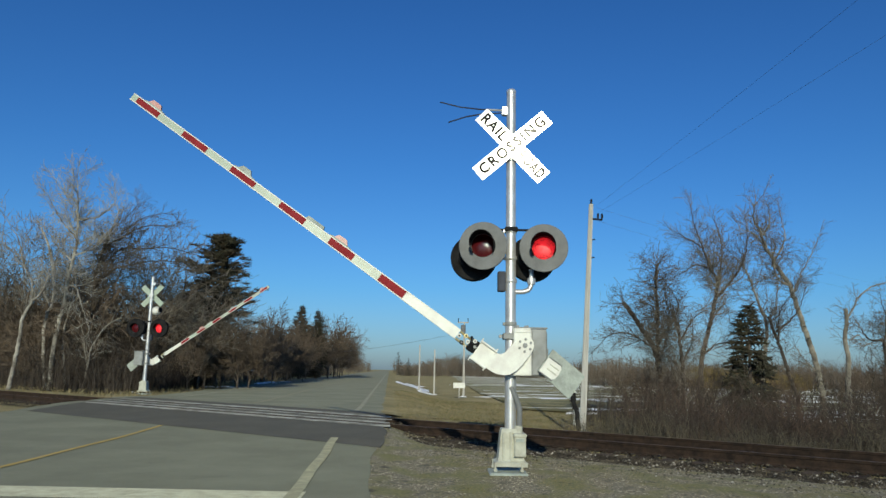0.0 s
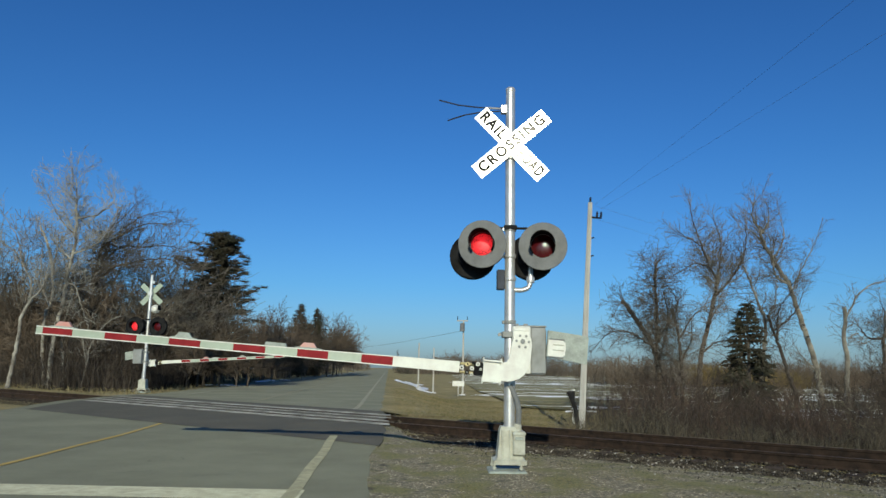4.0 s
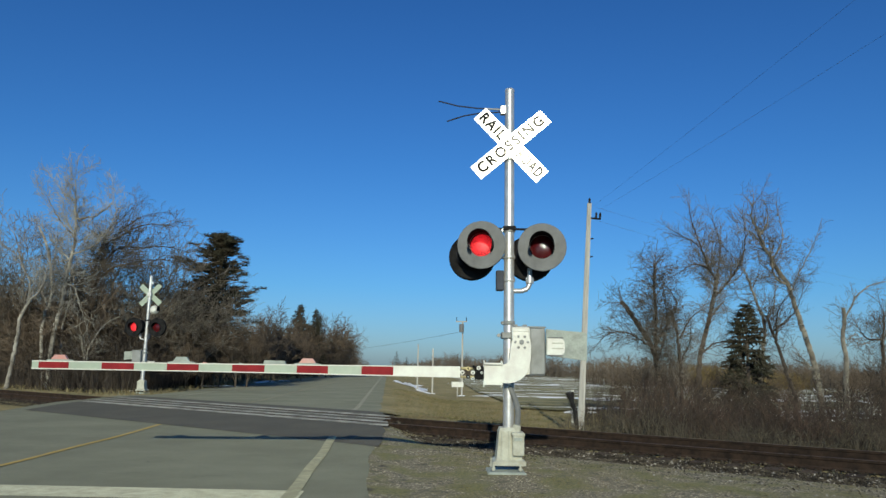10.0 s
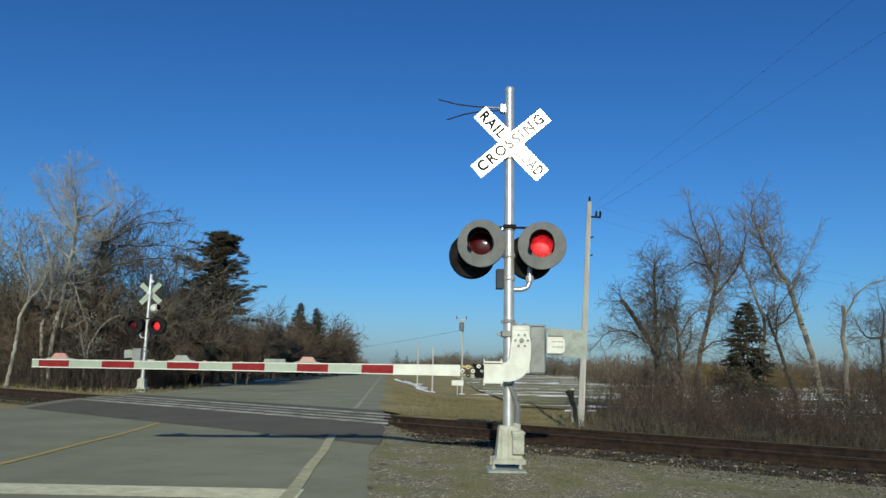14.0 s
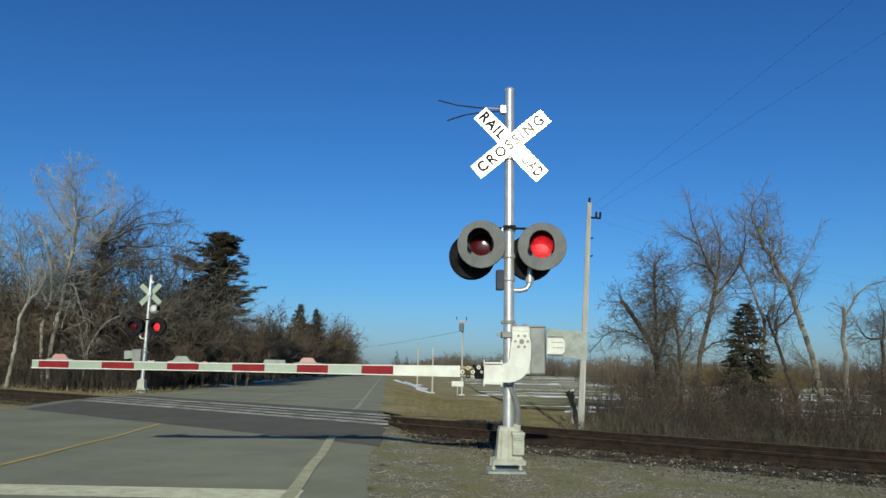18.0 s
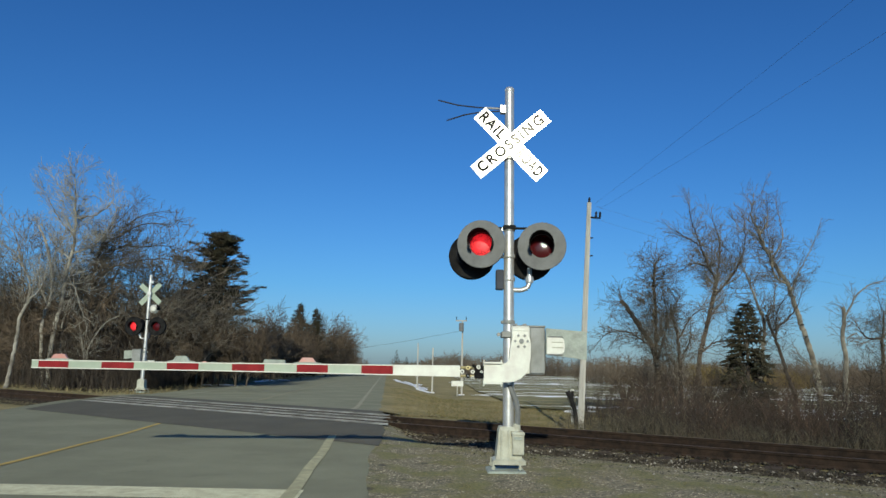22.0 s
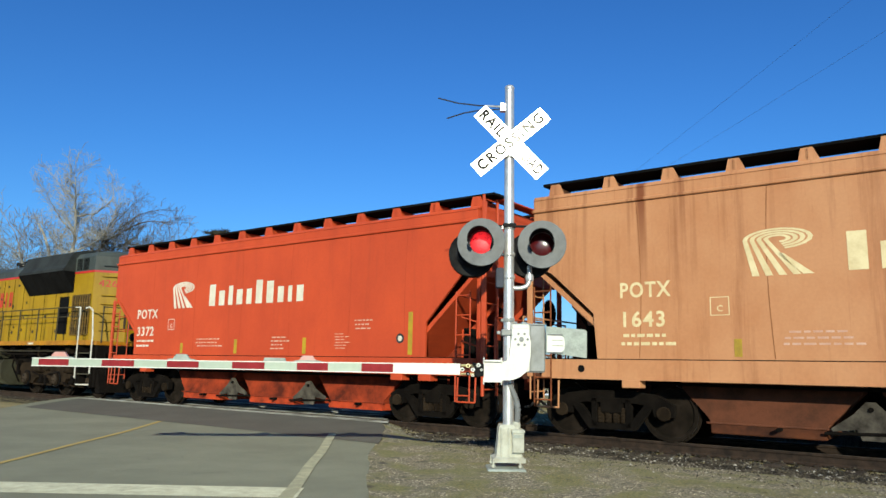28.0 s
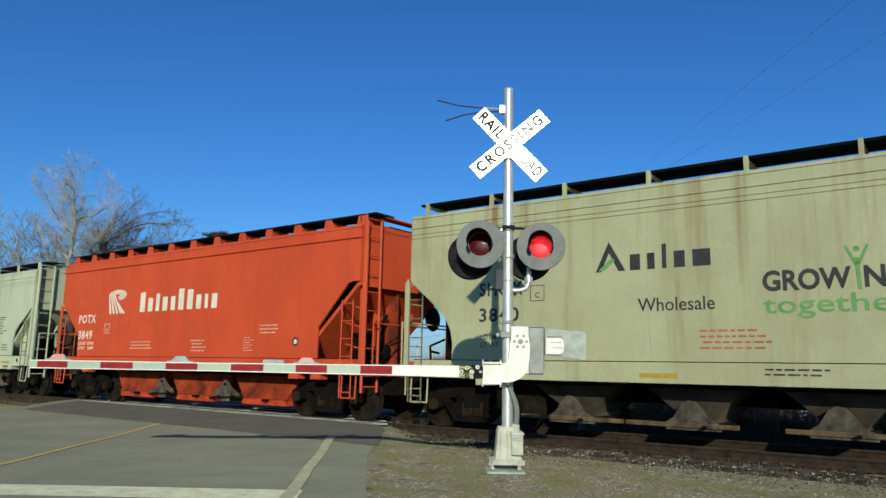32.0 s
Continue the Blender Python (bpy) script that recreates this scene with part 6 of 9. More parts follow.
def hopper(front, length, paint, under, label, style, marks):
    """A covered hopper car; x runs to the front, its front end at half its length."""
    H = length / 2
    own = {"wheels": []}
    t = thing("hopper_car", TRACK, label, "hopper car", "cars of the train")
    own["thing"] = t
    if style == "grey":
        cut = [(H, 2.86), (H - .22, 2.66), (H - .58, 2.38), (H - .87, 2.09), (H - 1.0, 1.86), (H - 1.05, 1.6), (H - 1.03, 1.30)]
        back = [(-H, 3.0), (-H + .25, 2.8), (-H + .5, 2.60), (-H + .9, 2.34), (-H + 1.17, 2.08), (-H + 1.26, 1.80), (-H + 1.24, 1.30)]
    else:
        cut = [(H, 2.94), (H - .36, 2.76), (H - 1.12, 2.06), (H - 1.18, 1.30)]
        back = [(-H, 2.95), (-H + .32, 2.93), (-H + 1.2, 1.98), (-H + 1.2, 1.30)]
    outline = [(-H, 4.12), (H, 4.12)] + cut + back[::-1]
    for s in (1, -1):
        side = part("side_sheet", Shape().prism(outline, s * 1.50, s * 1.545), paint, t, "long flat steel side of the car")
        if s > 0:
            first = side
        sill = Shape().box(-H + .1, H - .15, s * 1.38, s * 1.565, 1.0, 1.30, .012).box(-H + .1, H - .15, s * 1.3, s * 1.565, .98, 1.012)
        part("side_sill", sill, paint, t)
        part("top_lip", Shape().box(-H - .02, H + .02, s * 1.50, s * 1.59, 3.87, 3.925, .012) if style != "grey" else Shape().box(-H, H, s * 1.5, s * 1.565, 3.90, 3.93, .006).box(-H, H, s * 1.5, s * 1.56, 3.78, 3.795).box(-H, H, s * 1.5, s * 1.56, 3.70, 3.712), paint, t)
    part("roof", Shape().prism([(-1.56, 4.10), (1.56, 4.10), (1.50, 4.17), (.6, 4.26), (-.6, 4.26), (-1.5, 4.17)], -H, H, "yz"), paint, t, "shallow curved roof")
    for d, name in ((1, "front"), (-1, "rear")):
        x = d * H
        top = 2.86 if d > 0 else 2.95
        part("end_wall", Shape().box(x - d * .05, x, -1.5, 1.5, top - .1, 4.12), paint, t)
        part("slope_sheet", Shape().prism([(x, top), (x - d * .04, top - .06), (x - d * 2.0, 1.05), (x - d * 2.06, 1.12), (x - d * .06, top + .02)], -1.48, 1.48), paint, t, "sloping end sheet above the truck")
        # sill and end parts take the underside colour; on red cars it carries shade
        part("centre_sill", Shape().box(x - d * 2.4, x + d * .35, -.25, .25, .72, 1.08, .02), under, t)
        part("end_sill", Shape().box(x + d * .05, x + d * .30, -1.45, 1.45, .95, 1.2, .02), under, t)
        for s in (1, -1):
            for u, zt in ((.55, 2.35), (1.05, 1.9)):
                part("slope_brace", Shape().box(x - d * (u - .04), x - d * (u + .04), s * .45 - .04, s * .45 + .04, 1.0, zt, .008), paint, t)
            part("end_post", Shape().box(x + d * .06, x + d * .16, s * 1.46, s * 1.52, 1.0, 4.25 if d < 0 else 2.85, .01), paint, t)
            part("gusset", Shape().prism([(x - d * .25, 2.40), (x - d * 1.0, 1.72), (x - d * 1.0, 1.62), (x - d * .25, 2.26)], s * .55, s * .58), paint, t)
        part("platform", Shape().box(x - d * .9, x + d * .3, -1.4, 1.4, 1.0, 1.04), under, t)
        # added plate in the underside colour, there to block the view through
        part("centre_web", Shape().prism([(x - d * .12, 1.06), (x - d * 1.7, 1.06), (x - d * 1.7, 1.35), (x - d * .12, 2.8)], .10, .14), under, t, "plate added to close the view through the end")
        rq = random.Random(int(x * 31) + int(front))
        for k in range(9):
            u, w, zz = rq.uniform(-.25, .75), rq.uniform(.2, 1.3), rq.uniform(.95, 1.5)
            if k % 3:
                part("brake_rod", Shape().tube((x - d * u, w, zz), (x - d * (u + rq.uniform(-.3, .3)), w + rq.uniform(-.5, .1), zz + rq.uniform(-.35, .5)), rq.uniform(.014, .03), n=6), GRIME_SHADE, t)
            else:
                part("valve_box", Shape().box(x - d * u, x - d * (u + .18), w - .15, w, zz - .1, zz + .12, .02), GRIME_SHADE, t)
        part("grab_iron", Shape().pipe([(x + d * .3, 1.4, 1.2), (x + d * .3, 1.4, 2.05), (x + d * .3, -1.4, 2.05), (x + d * .3, -1.4, 1.2)], .016), paint, t)
        coupler(x + d * .3, d, t)
        # dark block added to fill the gap between the cars
        part("gap_filler", Shape().box(x - d * 1.3, x + d * .25, -.6, .6, .55, .98, .03), GRIME_SHADE, t)
        part("brake_pipe", Shape().pipe([(x - d * .6, .9, .9), (x - d * .1, .95, 1.25), (x + d * .12, .7, 1.6), (x + d * .12, .2, 1.75)], .025), GRIME_SHADE, t, "", True)
        part("brake_pipe", Shape().pipe([(x - d * .5, .3, 1.1), (x - d * .45, .3, 1.9), (x - d * .2, .4, 2.3)], .03), GRIME_SHADE, t, "", True)
        part("brake_lever", Shape().box(x - d * .75, x - d * .68, .2, .9, 1.15, 1.9, .01), GRIME_SHADE, t)
        # side stirrup
        part("stirrup", Shape().pipe([(x - d * .05, 1.5, .95), (x - d * .05, 1.52, .5), (x - d * .45, 1.52, .5), (x - d * .45, 1.5, .95)], .016), paint, t)
        ladder(t, x + d * .10, 1.02, .62, 4.38 if d < 0 else 2.9, "y", .48, paint, None, "ladder", .030 if d < 0 else .015)
    # low ladders on the side beside the slopes; grey cars' are coloured as shaded
    step_paint = LADDER_DULL if style == "grey" else RUST_STEPS if under == UNDER_RUST else paint
    ladder(t, -H + .14, 1.57, .50, 2.55, "x", .32, step_paint, 6, "ladder", .014)
    ladder(t, H - .34, 1.57, .50, 2.55, "x", .32, step_paint, 6, "ladder", .014)
    for z in (1.5, 1.95, 2.35):
        part("brace_rod", Shape().tube((-H + .1, 1.2, z), (-H + .35, 1.55, z + .12), .016, n=6), paint, t)
    if style == "grey":
        part("brace_rod", Shape().tube((-H + .15, 1.42, 1.25), (-H + .95, 1.30, 2.2), .014, n=6), paint, t)
        part("brace_rod", Shape().tube((-H + .95, 1.42, 1.25), (-H + .15, 1.30, 2.1), .014, n=6), paint, t)
    part("vertical_post", Shape().box(-H + .05, -H + .13, 1.30, 1.38, 1.2, 2.95, .01), paint, t)
    part("brake_wheel", Shape().turn([(.26, .0), (.28, .02), (.26, .04), (.24, .02), (.26, .0)], 18, "x", (-H - .42, -.5, 2.25)).box(-H - .41, -H - .38, -.52, -.48, 2.0, 2.5).box(-H - .41, -H - .38, -.75, -.25, 2.23, 2.27), GRIME_SHADE, t, "", True)
    part("brake_reservoir", Shape().turn([(.05, -.5), (.2, -.45), (.22, 0), (.2, .45), (.05, .5)], 14, "y", (H - .55, .1, 1.55)), GRIME_SHADE, t, "", True)
    part("brake_cylinder", Shape().turn([(.05, -.3), (.16, -.28), (.16, .28), (.05, .3)], 12, "x", (-H + .55, .3, 1.5)), GRIME_SHADE, t, "", True)
    # running boards on brackets, hatches between
    step = .98 if style != "grey" else 1.52
    n = int((length - .3) / step)
    for s in (1, -1):
        part("running_board", Shape().box(-H - .25, H - .1, s * .78, s * 1.38, 4.385, 4.43), UP_DARK, t, "dark steel grating walkway")
        for k in range(n + 1):
            x = H - .28 - k * (length - .5) / n
            if style == "grey":
                part("board_bracket", Shape().box(x - .035, x + .035, s * 1.36, s * 1.43, 4.12, 4.43, .008).box(x - .03, x + .03, s * .7, s * 1.42, 4.34, 4.385), paint, t)
            else:
                part("board_bracket", Shape().prism([(x - .28, 4.12), (x + .06, 4.12), (x + .0, 4.385), (x - .16, 4.385)], s * 1.37, s * 1.42).box(x - .1, x - .06, s * .7, s * 1.42, 4.2, 4.36), paint, t)
    part("end_walk", Shape().box(-H - .24, -H + .05, -.8, 1.0, 4.36, 4.385), paint, t, "steel grating over the end")
    for k in range(8):
        x = H - 1.0 - k * (length - 2.0) / 7
        part("hatch", Shape().box(x - .55, x + .55, -.45, .45, 4.25, 4.37, .03), UP_DARK if style != "grey" else BOX_GREY, t)
    # discharge hoppers under the floor
    under_lit = RED_CHUTE if under == UNDER_RED else RUST_CHUTE
    bays = 3 if style != "grey" else 4
    span = (length - 4.4) / bays
    for k in range(bays):
        c = H - 2.2 - span * (k + .5)
        tz = (1.05, 1.35), (.62, .9), (.40, .55), (.34, .55)
        if style == "grey":
            sh = Shape().loft([[(c + a * w * span, b * d, z) for a, b in ((-1, -1), (1, -1), (1, 1), (-1, 1))] for w, d, z in ((.40, 1.1, 1.0), (.12, .6, .42), (.12, .6, .34))])
        else:
            sh = Shape().loft([[(c + a * w * span, b * d, z) for a, b in ((-1, -1), (1, -1), (1, 1), (-1, 1))] for w, d, z in ((.47, .80, 1.08), (.455, .84, .86), (.30, .92, .42), (.29, .93, .34))])
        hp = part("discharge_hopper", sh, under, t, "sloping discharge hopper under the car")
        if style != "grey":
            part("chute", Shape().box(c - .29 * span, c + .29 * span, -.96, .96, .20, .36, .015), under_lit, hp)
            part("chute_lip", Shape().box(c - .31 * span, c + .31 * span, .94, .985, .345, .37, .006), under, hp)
            if k:
                g = c + span / 2
                for y0 in (1.0, -1.03):
                    part("gate_frame", Shape().prism([(g - .55, .42), (g - .52, .36), (g - .2, .42), (g - .16, .24), (g + .14, .24), (g + .2, .38), (g + .5, .34), (g + .52, .38), (g + .24, .58), (g + .07, .76), (g - .05, .76), (g - .2, .60)], y0, y0 + .03), DUSTY_STEEL, hp, "dusty grey steel gate frame")
                part("gate_crank", Shape().tube((g - .7, 1.05, .36), (g + .6, 1.05, .31), .022, n=8).tube((g + .01, .98, .66), (g + .01, 1.06, .66), .035, n=10), GRIME_SHADE, hp)
        if style == "grey":
            for y0 in (.98, -1.01):
                part("gate_frame", Shape().prism([(c - .45, .34), (c - .42, .26), (c + .42, .26), (c + .48, .34), (c + .30, .46), (c + .18, .66), (c + .08, .72), (c - .04, .70), (c - .14, .60), (c - .24, .44)], y0, y0 + .03), DUSTY_STEEL, hp, "dusty grey steel gate frame")
            part("gate_rail", Shape().box(c - (.95, .7, 1.1, .8)[k], c + (1.0, 1.1, .75, 1.05)[k], 1.0, 1.05, .30, .37, .01), GATE_TAN, hp, "dusty tan gate rail")
        part("outlet_gate", Shape().box(c - .35, c + .35, -.8, .8, .27, .36, .02).tube((c - .2, .8, .32), (c - .2, 1.15, .32), .03), GRIME_SHADE, hp)
    part("train_line", Shape().tube((-H + .2, 1.25, .93), (H - .2, 1.25, .93), .022), GRIME_SHADE, t)
    part("underframe", Shape().box(-H + 1.6, H - 1.6, -.28, .28, .62, 1.1), GRIME_SHADE, t)
    for x in (H - 1.2, -H + 1.35):
        freight_truck(x, own, t)
    # jacking pads under the sill
    for x in (H - 1.75, -H + 1.9, -H + 1.2):
        part("jacking_pad", Shape().box(x - .15, x + .15, 1.32, 1.57, .86, .985, .01), paint, t)
    for x in (H - .9, -H + .7):
        part("roping_eye", Shape().tube((x, 1.566, 1.15), (x, 1.575, 1.15), .06, n=12), HOLE, t)
    part("repair_plate", Shape().box(H - 2.35, H - 1.95, 1.566, 1.569, 1.09, 1.2), DECAL_WHITE if style == "grey" else paint, t)
    part("sill_joint", Shape().box(-H + .1, H - .15, 1.546, 1.552, 1.295, 1.315), GRIME_SHADE, t)
    # welded seams between the side sheets, slightly bowed
    gaps = (1.9, 3.9, 5.7, 7.5, 9.3, 10.9)
    for k, d in enumerate(gaps if style != "grey" else (2.9, 4.9, 6.7, 8.6, 10.6)):
        z0, z1, x = 1.33, 3.86 if style != "grey" else 3.68, H - d
        zs = [z0 + (z1 - z0) * j / 8 for j in range(9)]
        bow = [.05 * math.sin(math.pi * j / 8) * (1 if k % 2 else -1) for j in range(9)]
        V = [(x + b + e, 1.5475, z) for z, b in zip(zs, bow) for e in (-.007, .007)]
        part("weld_seam", Shape().add(V, [(2 * j, 2 * j + 1, 2 * j + 3, 2 * j + 2) for j in range(8)]), SEAM_RUST if under == UNDER_RUST else SEAM_RED if style != "grey" else SEAM_GREY, t)
    if style == "grey":
        part("end_panel", Shape().prism([(-H + 1.22, 1.30), (-H + .52, 1.30), (-H + .52, 2.1), (-H + .18, 2.1), (-H + .1, 3.0), (-H + .3, 2.85), (-H + 1.22, 2.05)], 1.24, 1.28), paint, t, "pale inner sheet under the slope of the end")
        # added sheet, near black in place of the shade inside the end
        part("end_panel", Shape().prism([(H - 1.9, 1.30), (H - .35, 1.30), (H - .12, 2.75), (H - .5, 2.75), (H - 1.9, 1.9)], .60, .64), GRIME_SHADE, t, "dark sheet that stands for the shade inside the end")
        for z in (1.45, 1.75, 2.1, 2.45):
            part("grab_iron", Shape().pipe([(-H + .62, 1.52, z), (-H + .62, 1.56, z), (-H + .08, 1.56, z), (-H + .08, 1.52, z)], .012, 6), LADDER_DULL, t)
        part("corner_brace", Shape().box(-H + .02, -H + .10, 1.44, 1.56, 1.3, 4.12, .01), paint, t, "upright angle at the corner of the car")
    marks(t, H, 1.547)
    TRAIN.append((own, front + H))
    return own


def stencil(t, x, z, y, ink):
    """A thin square outline with a letter in it."""
    for u0, u1, w0, w1 in ((-.14, .14, .128, .14), (-.14, .14, -.14, -.128), (-.14, -.128, -.128, .128), (.128, .14, -.128, .128)):
        part("stencil_edge", Shape().box(x + u0, x + u1, y, y + .002, z + w0, z + w1), ink, t)
    words("C", .13, Matrix.Translation((x, y, z - .04)) @ SIDE, ink, t, "stencil_letter", .002, None, .01)


def potash_marks(ink, number, at_mark, mark, at_emblem, at_name, weights=None):
    def put(t, H, y):
        def at(d, z):
            return Matrix.Translation((H - d, y, z)) @ SIDE
        words("POTX", .34, at(at_mark, 2.40), ink, t, "reporting_mark", .002, mark, .02, 1.15)
        words(number, .34, at(at_mark - .04, 1.93), ink, t, "reporting_mark", .002, mark * .82, .02, 1.15)
        if weights:
            for k, (text, w) in enumerate(weights):
                words(text, .12, at(at_mark + .06, 1.69 - .14 * k), ink, t, "weight_stencil", .002, w, .012)
        else:
            smallprint(t, H - at_mark + .42, 1.66, y, 2, .85, ink, .13, .07)
        if ink is PALE_INK:
            part("placard", Shape().box(H - 10.95, H - 10.62, y, y + .003, 1.46, 1.80), ink, t, "black placard with a pale edge")
            part("placard_field", Shape().box(H - 10.93, H - 10.64, y + .003, y + .005, 1.48, 1.78), DECAL_BLACK, t)
        # emblem of curved bands
        c = H - at_emblem - .485
        for k in range(4):
            r0 = .13 + k * .068
            turns = [math.pi * (1.0 - .11 * j) for j in range(14)]
            arc = [(r0 * 1.42 * math.cos(a), .30 + r0 * .62 * math.sin(a)) for a in turns]
            inn = [((r0 - .046) * 1.42 * math.cos(a), .30 + (r0 - .052) * .62 * math.sin(a)) for a in turns]
            foot = -.36 + (3 - k) * .185
            o = [(foot, -.40)] + arc + inn[::-1] + [(foot + .10, -.40)]
            part("emblem", Shape().prism([(c - u, 2.83 + .76 * w) for u, w in o], y, y + .003), ink, t, "emblem of curved bands")
        part("emblem", Shape().prism([(c - u, 2.83 + .76 * w) for u, w in ((-.02, .02), (.07, .02), (.46, -.40), (.32, -.40))], y, y + .003), ink, t)
        # company name as plain bars
        bars(t, H - at_name, 2.54, y, ((.24, .96), (.22, .66), (.16, .85), (.22, .66), (.19, .66), (.23, 1.0), (.24, .92), (.20, .66), (.13, .66), (.22, .66)), .56, ink, 1.0, gap=.155)
        stencil(t, H - at_mark - 1.16, 2.11, y, ink)
        for x, z, n, w in ((H - 4.0, 1.70, 3, 1.12), (H - 6.86, 1.72, 4, .62), (H - 9.48, 2.05, 3, .62)):
            smallprint(t, x, z, y, n, w, FAINT, .085, .04)
        smallprint(t, H - 8.93, 1.78, y, 6, .34, FAINT, .06, .022)
        for x, z0, z1 in () if weights else ((H - 11.02, 1.36, 2.2), (H - 5.6, 1.36, 1.7), (H - 8.0, 1.36, 1.72), (H - 3.4, 1.36, 1.62)):
            part("reflector", Shape().box(x - .055, x + .055, y, y + .003, z0, z1), REFLECTOR, t, "dull yellow reflective strip")
        if ink is PALE_INK:
            return
        part("inspection_dot", Shape().tube((H - 10.76, y, 1.68), (H - 10.76, y + .003, 1.68), .10, n=16), DECAL_BLACK, t)
        part("inspection_dot", Shape().tube((H - 10.76, y + .003, 1.68), (H - 10.76, y + .005, 1.68), .055, n=12), ink, t)
    return put


FAINT = surface("faint_small_print", (0.56, 0.36, 0.27), 0.6, second=(0.48, 0.27, 0.19), scale=4, bump=0.02)
PINK = surface("faded_red_print", (0.45, 0.13, 0.09), 0.6, bump=0.02)
REFLECTOR = surface("yellow_reflective_strip", (0.42, 0.28, 0.02), 0.5, second=(0.3, 0.2, 0.03), scale=5, bump=0.03)


def grey_marks(number, weights):
    def put(t, H, y):
        def at(d, z):
            return Matrix.Translation((H - d, y, z)) @ SIDE
        words("SHQX", .34, at(2.11, 2.58), DECAL_BLACK, t, "reporting_mark", .002, .92, .02, 1.15)
        words(number, .34, at(2.07, 2.11), DECAL_BLACK, t, "reporting_mark", .002, .84, .02, 1.15)
        for k, text in enumerate(weights):
            words(text, .12, at(2.12, 1.72 - .14 * k), DECAL_BLACK, t, "weight_stencil", .002, .86, .012)
        stencil(t, H - 2.87, 2.48, y, DECAL_BLACK)
        # company name as plain shapes
        part("emblem", Shape().prism([(H - 3.98, 2.77), (H - 4.22, 3.27), (H - 4.50, 2.77), (H - 4.38, 2.77), (H - 4.22, 3.08), (H - 4.08, 2.77)], y, y + .003), DECAL_BLACK, t, "black pointed emblem with a green stroke")
        part("emblem", Shape().prism([(H - 4.03, 2.79), (H - 4.27, 3.00), (H - 4.32, 2.95), (H - 4.14, 2.79)], y + .003, y + .005), DECAL_GREEN, t)
        bars(t, H - 4.58, 2.77, y, ((.17, .52), (.12, .52), (.07, .78), (.17, .52), (.27, .52)), .5, DECAL_BLACK, 1.0, gap=.12)
        words("Wholesale", .30, at(5.30, 2.19), DECAL_BLACK, t, "lettering", .002, 1.2, .005)
        words("GROW", .40, at(7.14, 2.46), DECAL_BLACK, t, "lettering", .004, 1.14)
        words("NG", .40, at(8.13, 2.46), DECAL_BLACK, t, "lettering", .004, .52)
        sprout = Shape().prism([(H - 7.79, 2.30), (H - 7.77, 2.74), (H - 7.82, 2.74), (H - 7.84, 2.30)], y, y + .003)
        for d in (-1, 1):
            sprout.prism([(H - 7.80, 2.66), (H - 7.80 + d * .12, 2.92), (H - 7.80 + d * .15, 2.90), (H - 7.80 + d * .03, 2.62)], y, y + .003)
        part("emblem", sprout.tube((H - 7.80, y, 2.86), (H - 7.80, y + .003, 2.86), .04, n=10), DECAL_GREEN, t, "green sprout emblem")
        words("together", .36, at(7.48, 2.12), DECAL_GREEN, t, "lettering", .003, 1.82, .01)
        smallprint(t, H - 5.6, 1.76, y, 4, 1.02, PINK, .085, .042)
        smallprint(t, H - 9.48, 2.60, y, 8, 1.4, DECAL_BLACK, .078, .042)
        smallprint(t, H - 10.7, 1.66, y, 3, .5, DECAL_BLACK, .085, .04)
        part("placard", Shape().box(H - 10.08, H - 9.5, y, y + .003, 1.44, 1.80), DECAL_WHITE, t, "black placard with a white edge")
        part("placard_field", Shape().box(H - 10.05, H - 9.53, y + .003, y + .005, 1.47, 1.77), DECAL_BLACK, t)
        for x, w in ((H - 9.58, .12), (H - 9.76, .08), (H - 9.9, .1)):
            part("placard_mark", Shape().box(x - w, x, y + .005, y + .007, 1.53, 1.58), DECAL_WHITE, t)
        ys_ = y + .021
        for x in (H - 1.5, H - 5.0, H - 8.7, H - 11.2):
            part("reflector", Shape().box(x - .3, x + .3, ys_, ys_ + .003, 1.06, 1.13), REFLECTOR, t, "dull yellow reflective strip")
        smallprint(t, H - 10.2, 1.22, ys_, 3, .6, DECAL_BLACK, .07, .035)
        smallprint(t, H - 6.5, 1.20, ys_, 2, 1.0, DECAL_BLACK, .07, .035)
        part("defect_plate", Shape().box(H - 9.7, H - 9.5, ys_, ys_ + .003, 1.06, 1.24), DECAL_WHITE, t)
    return put


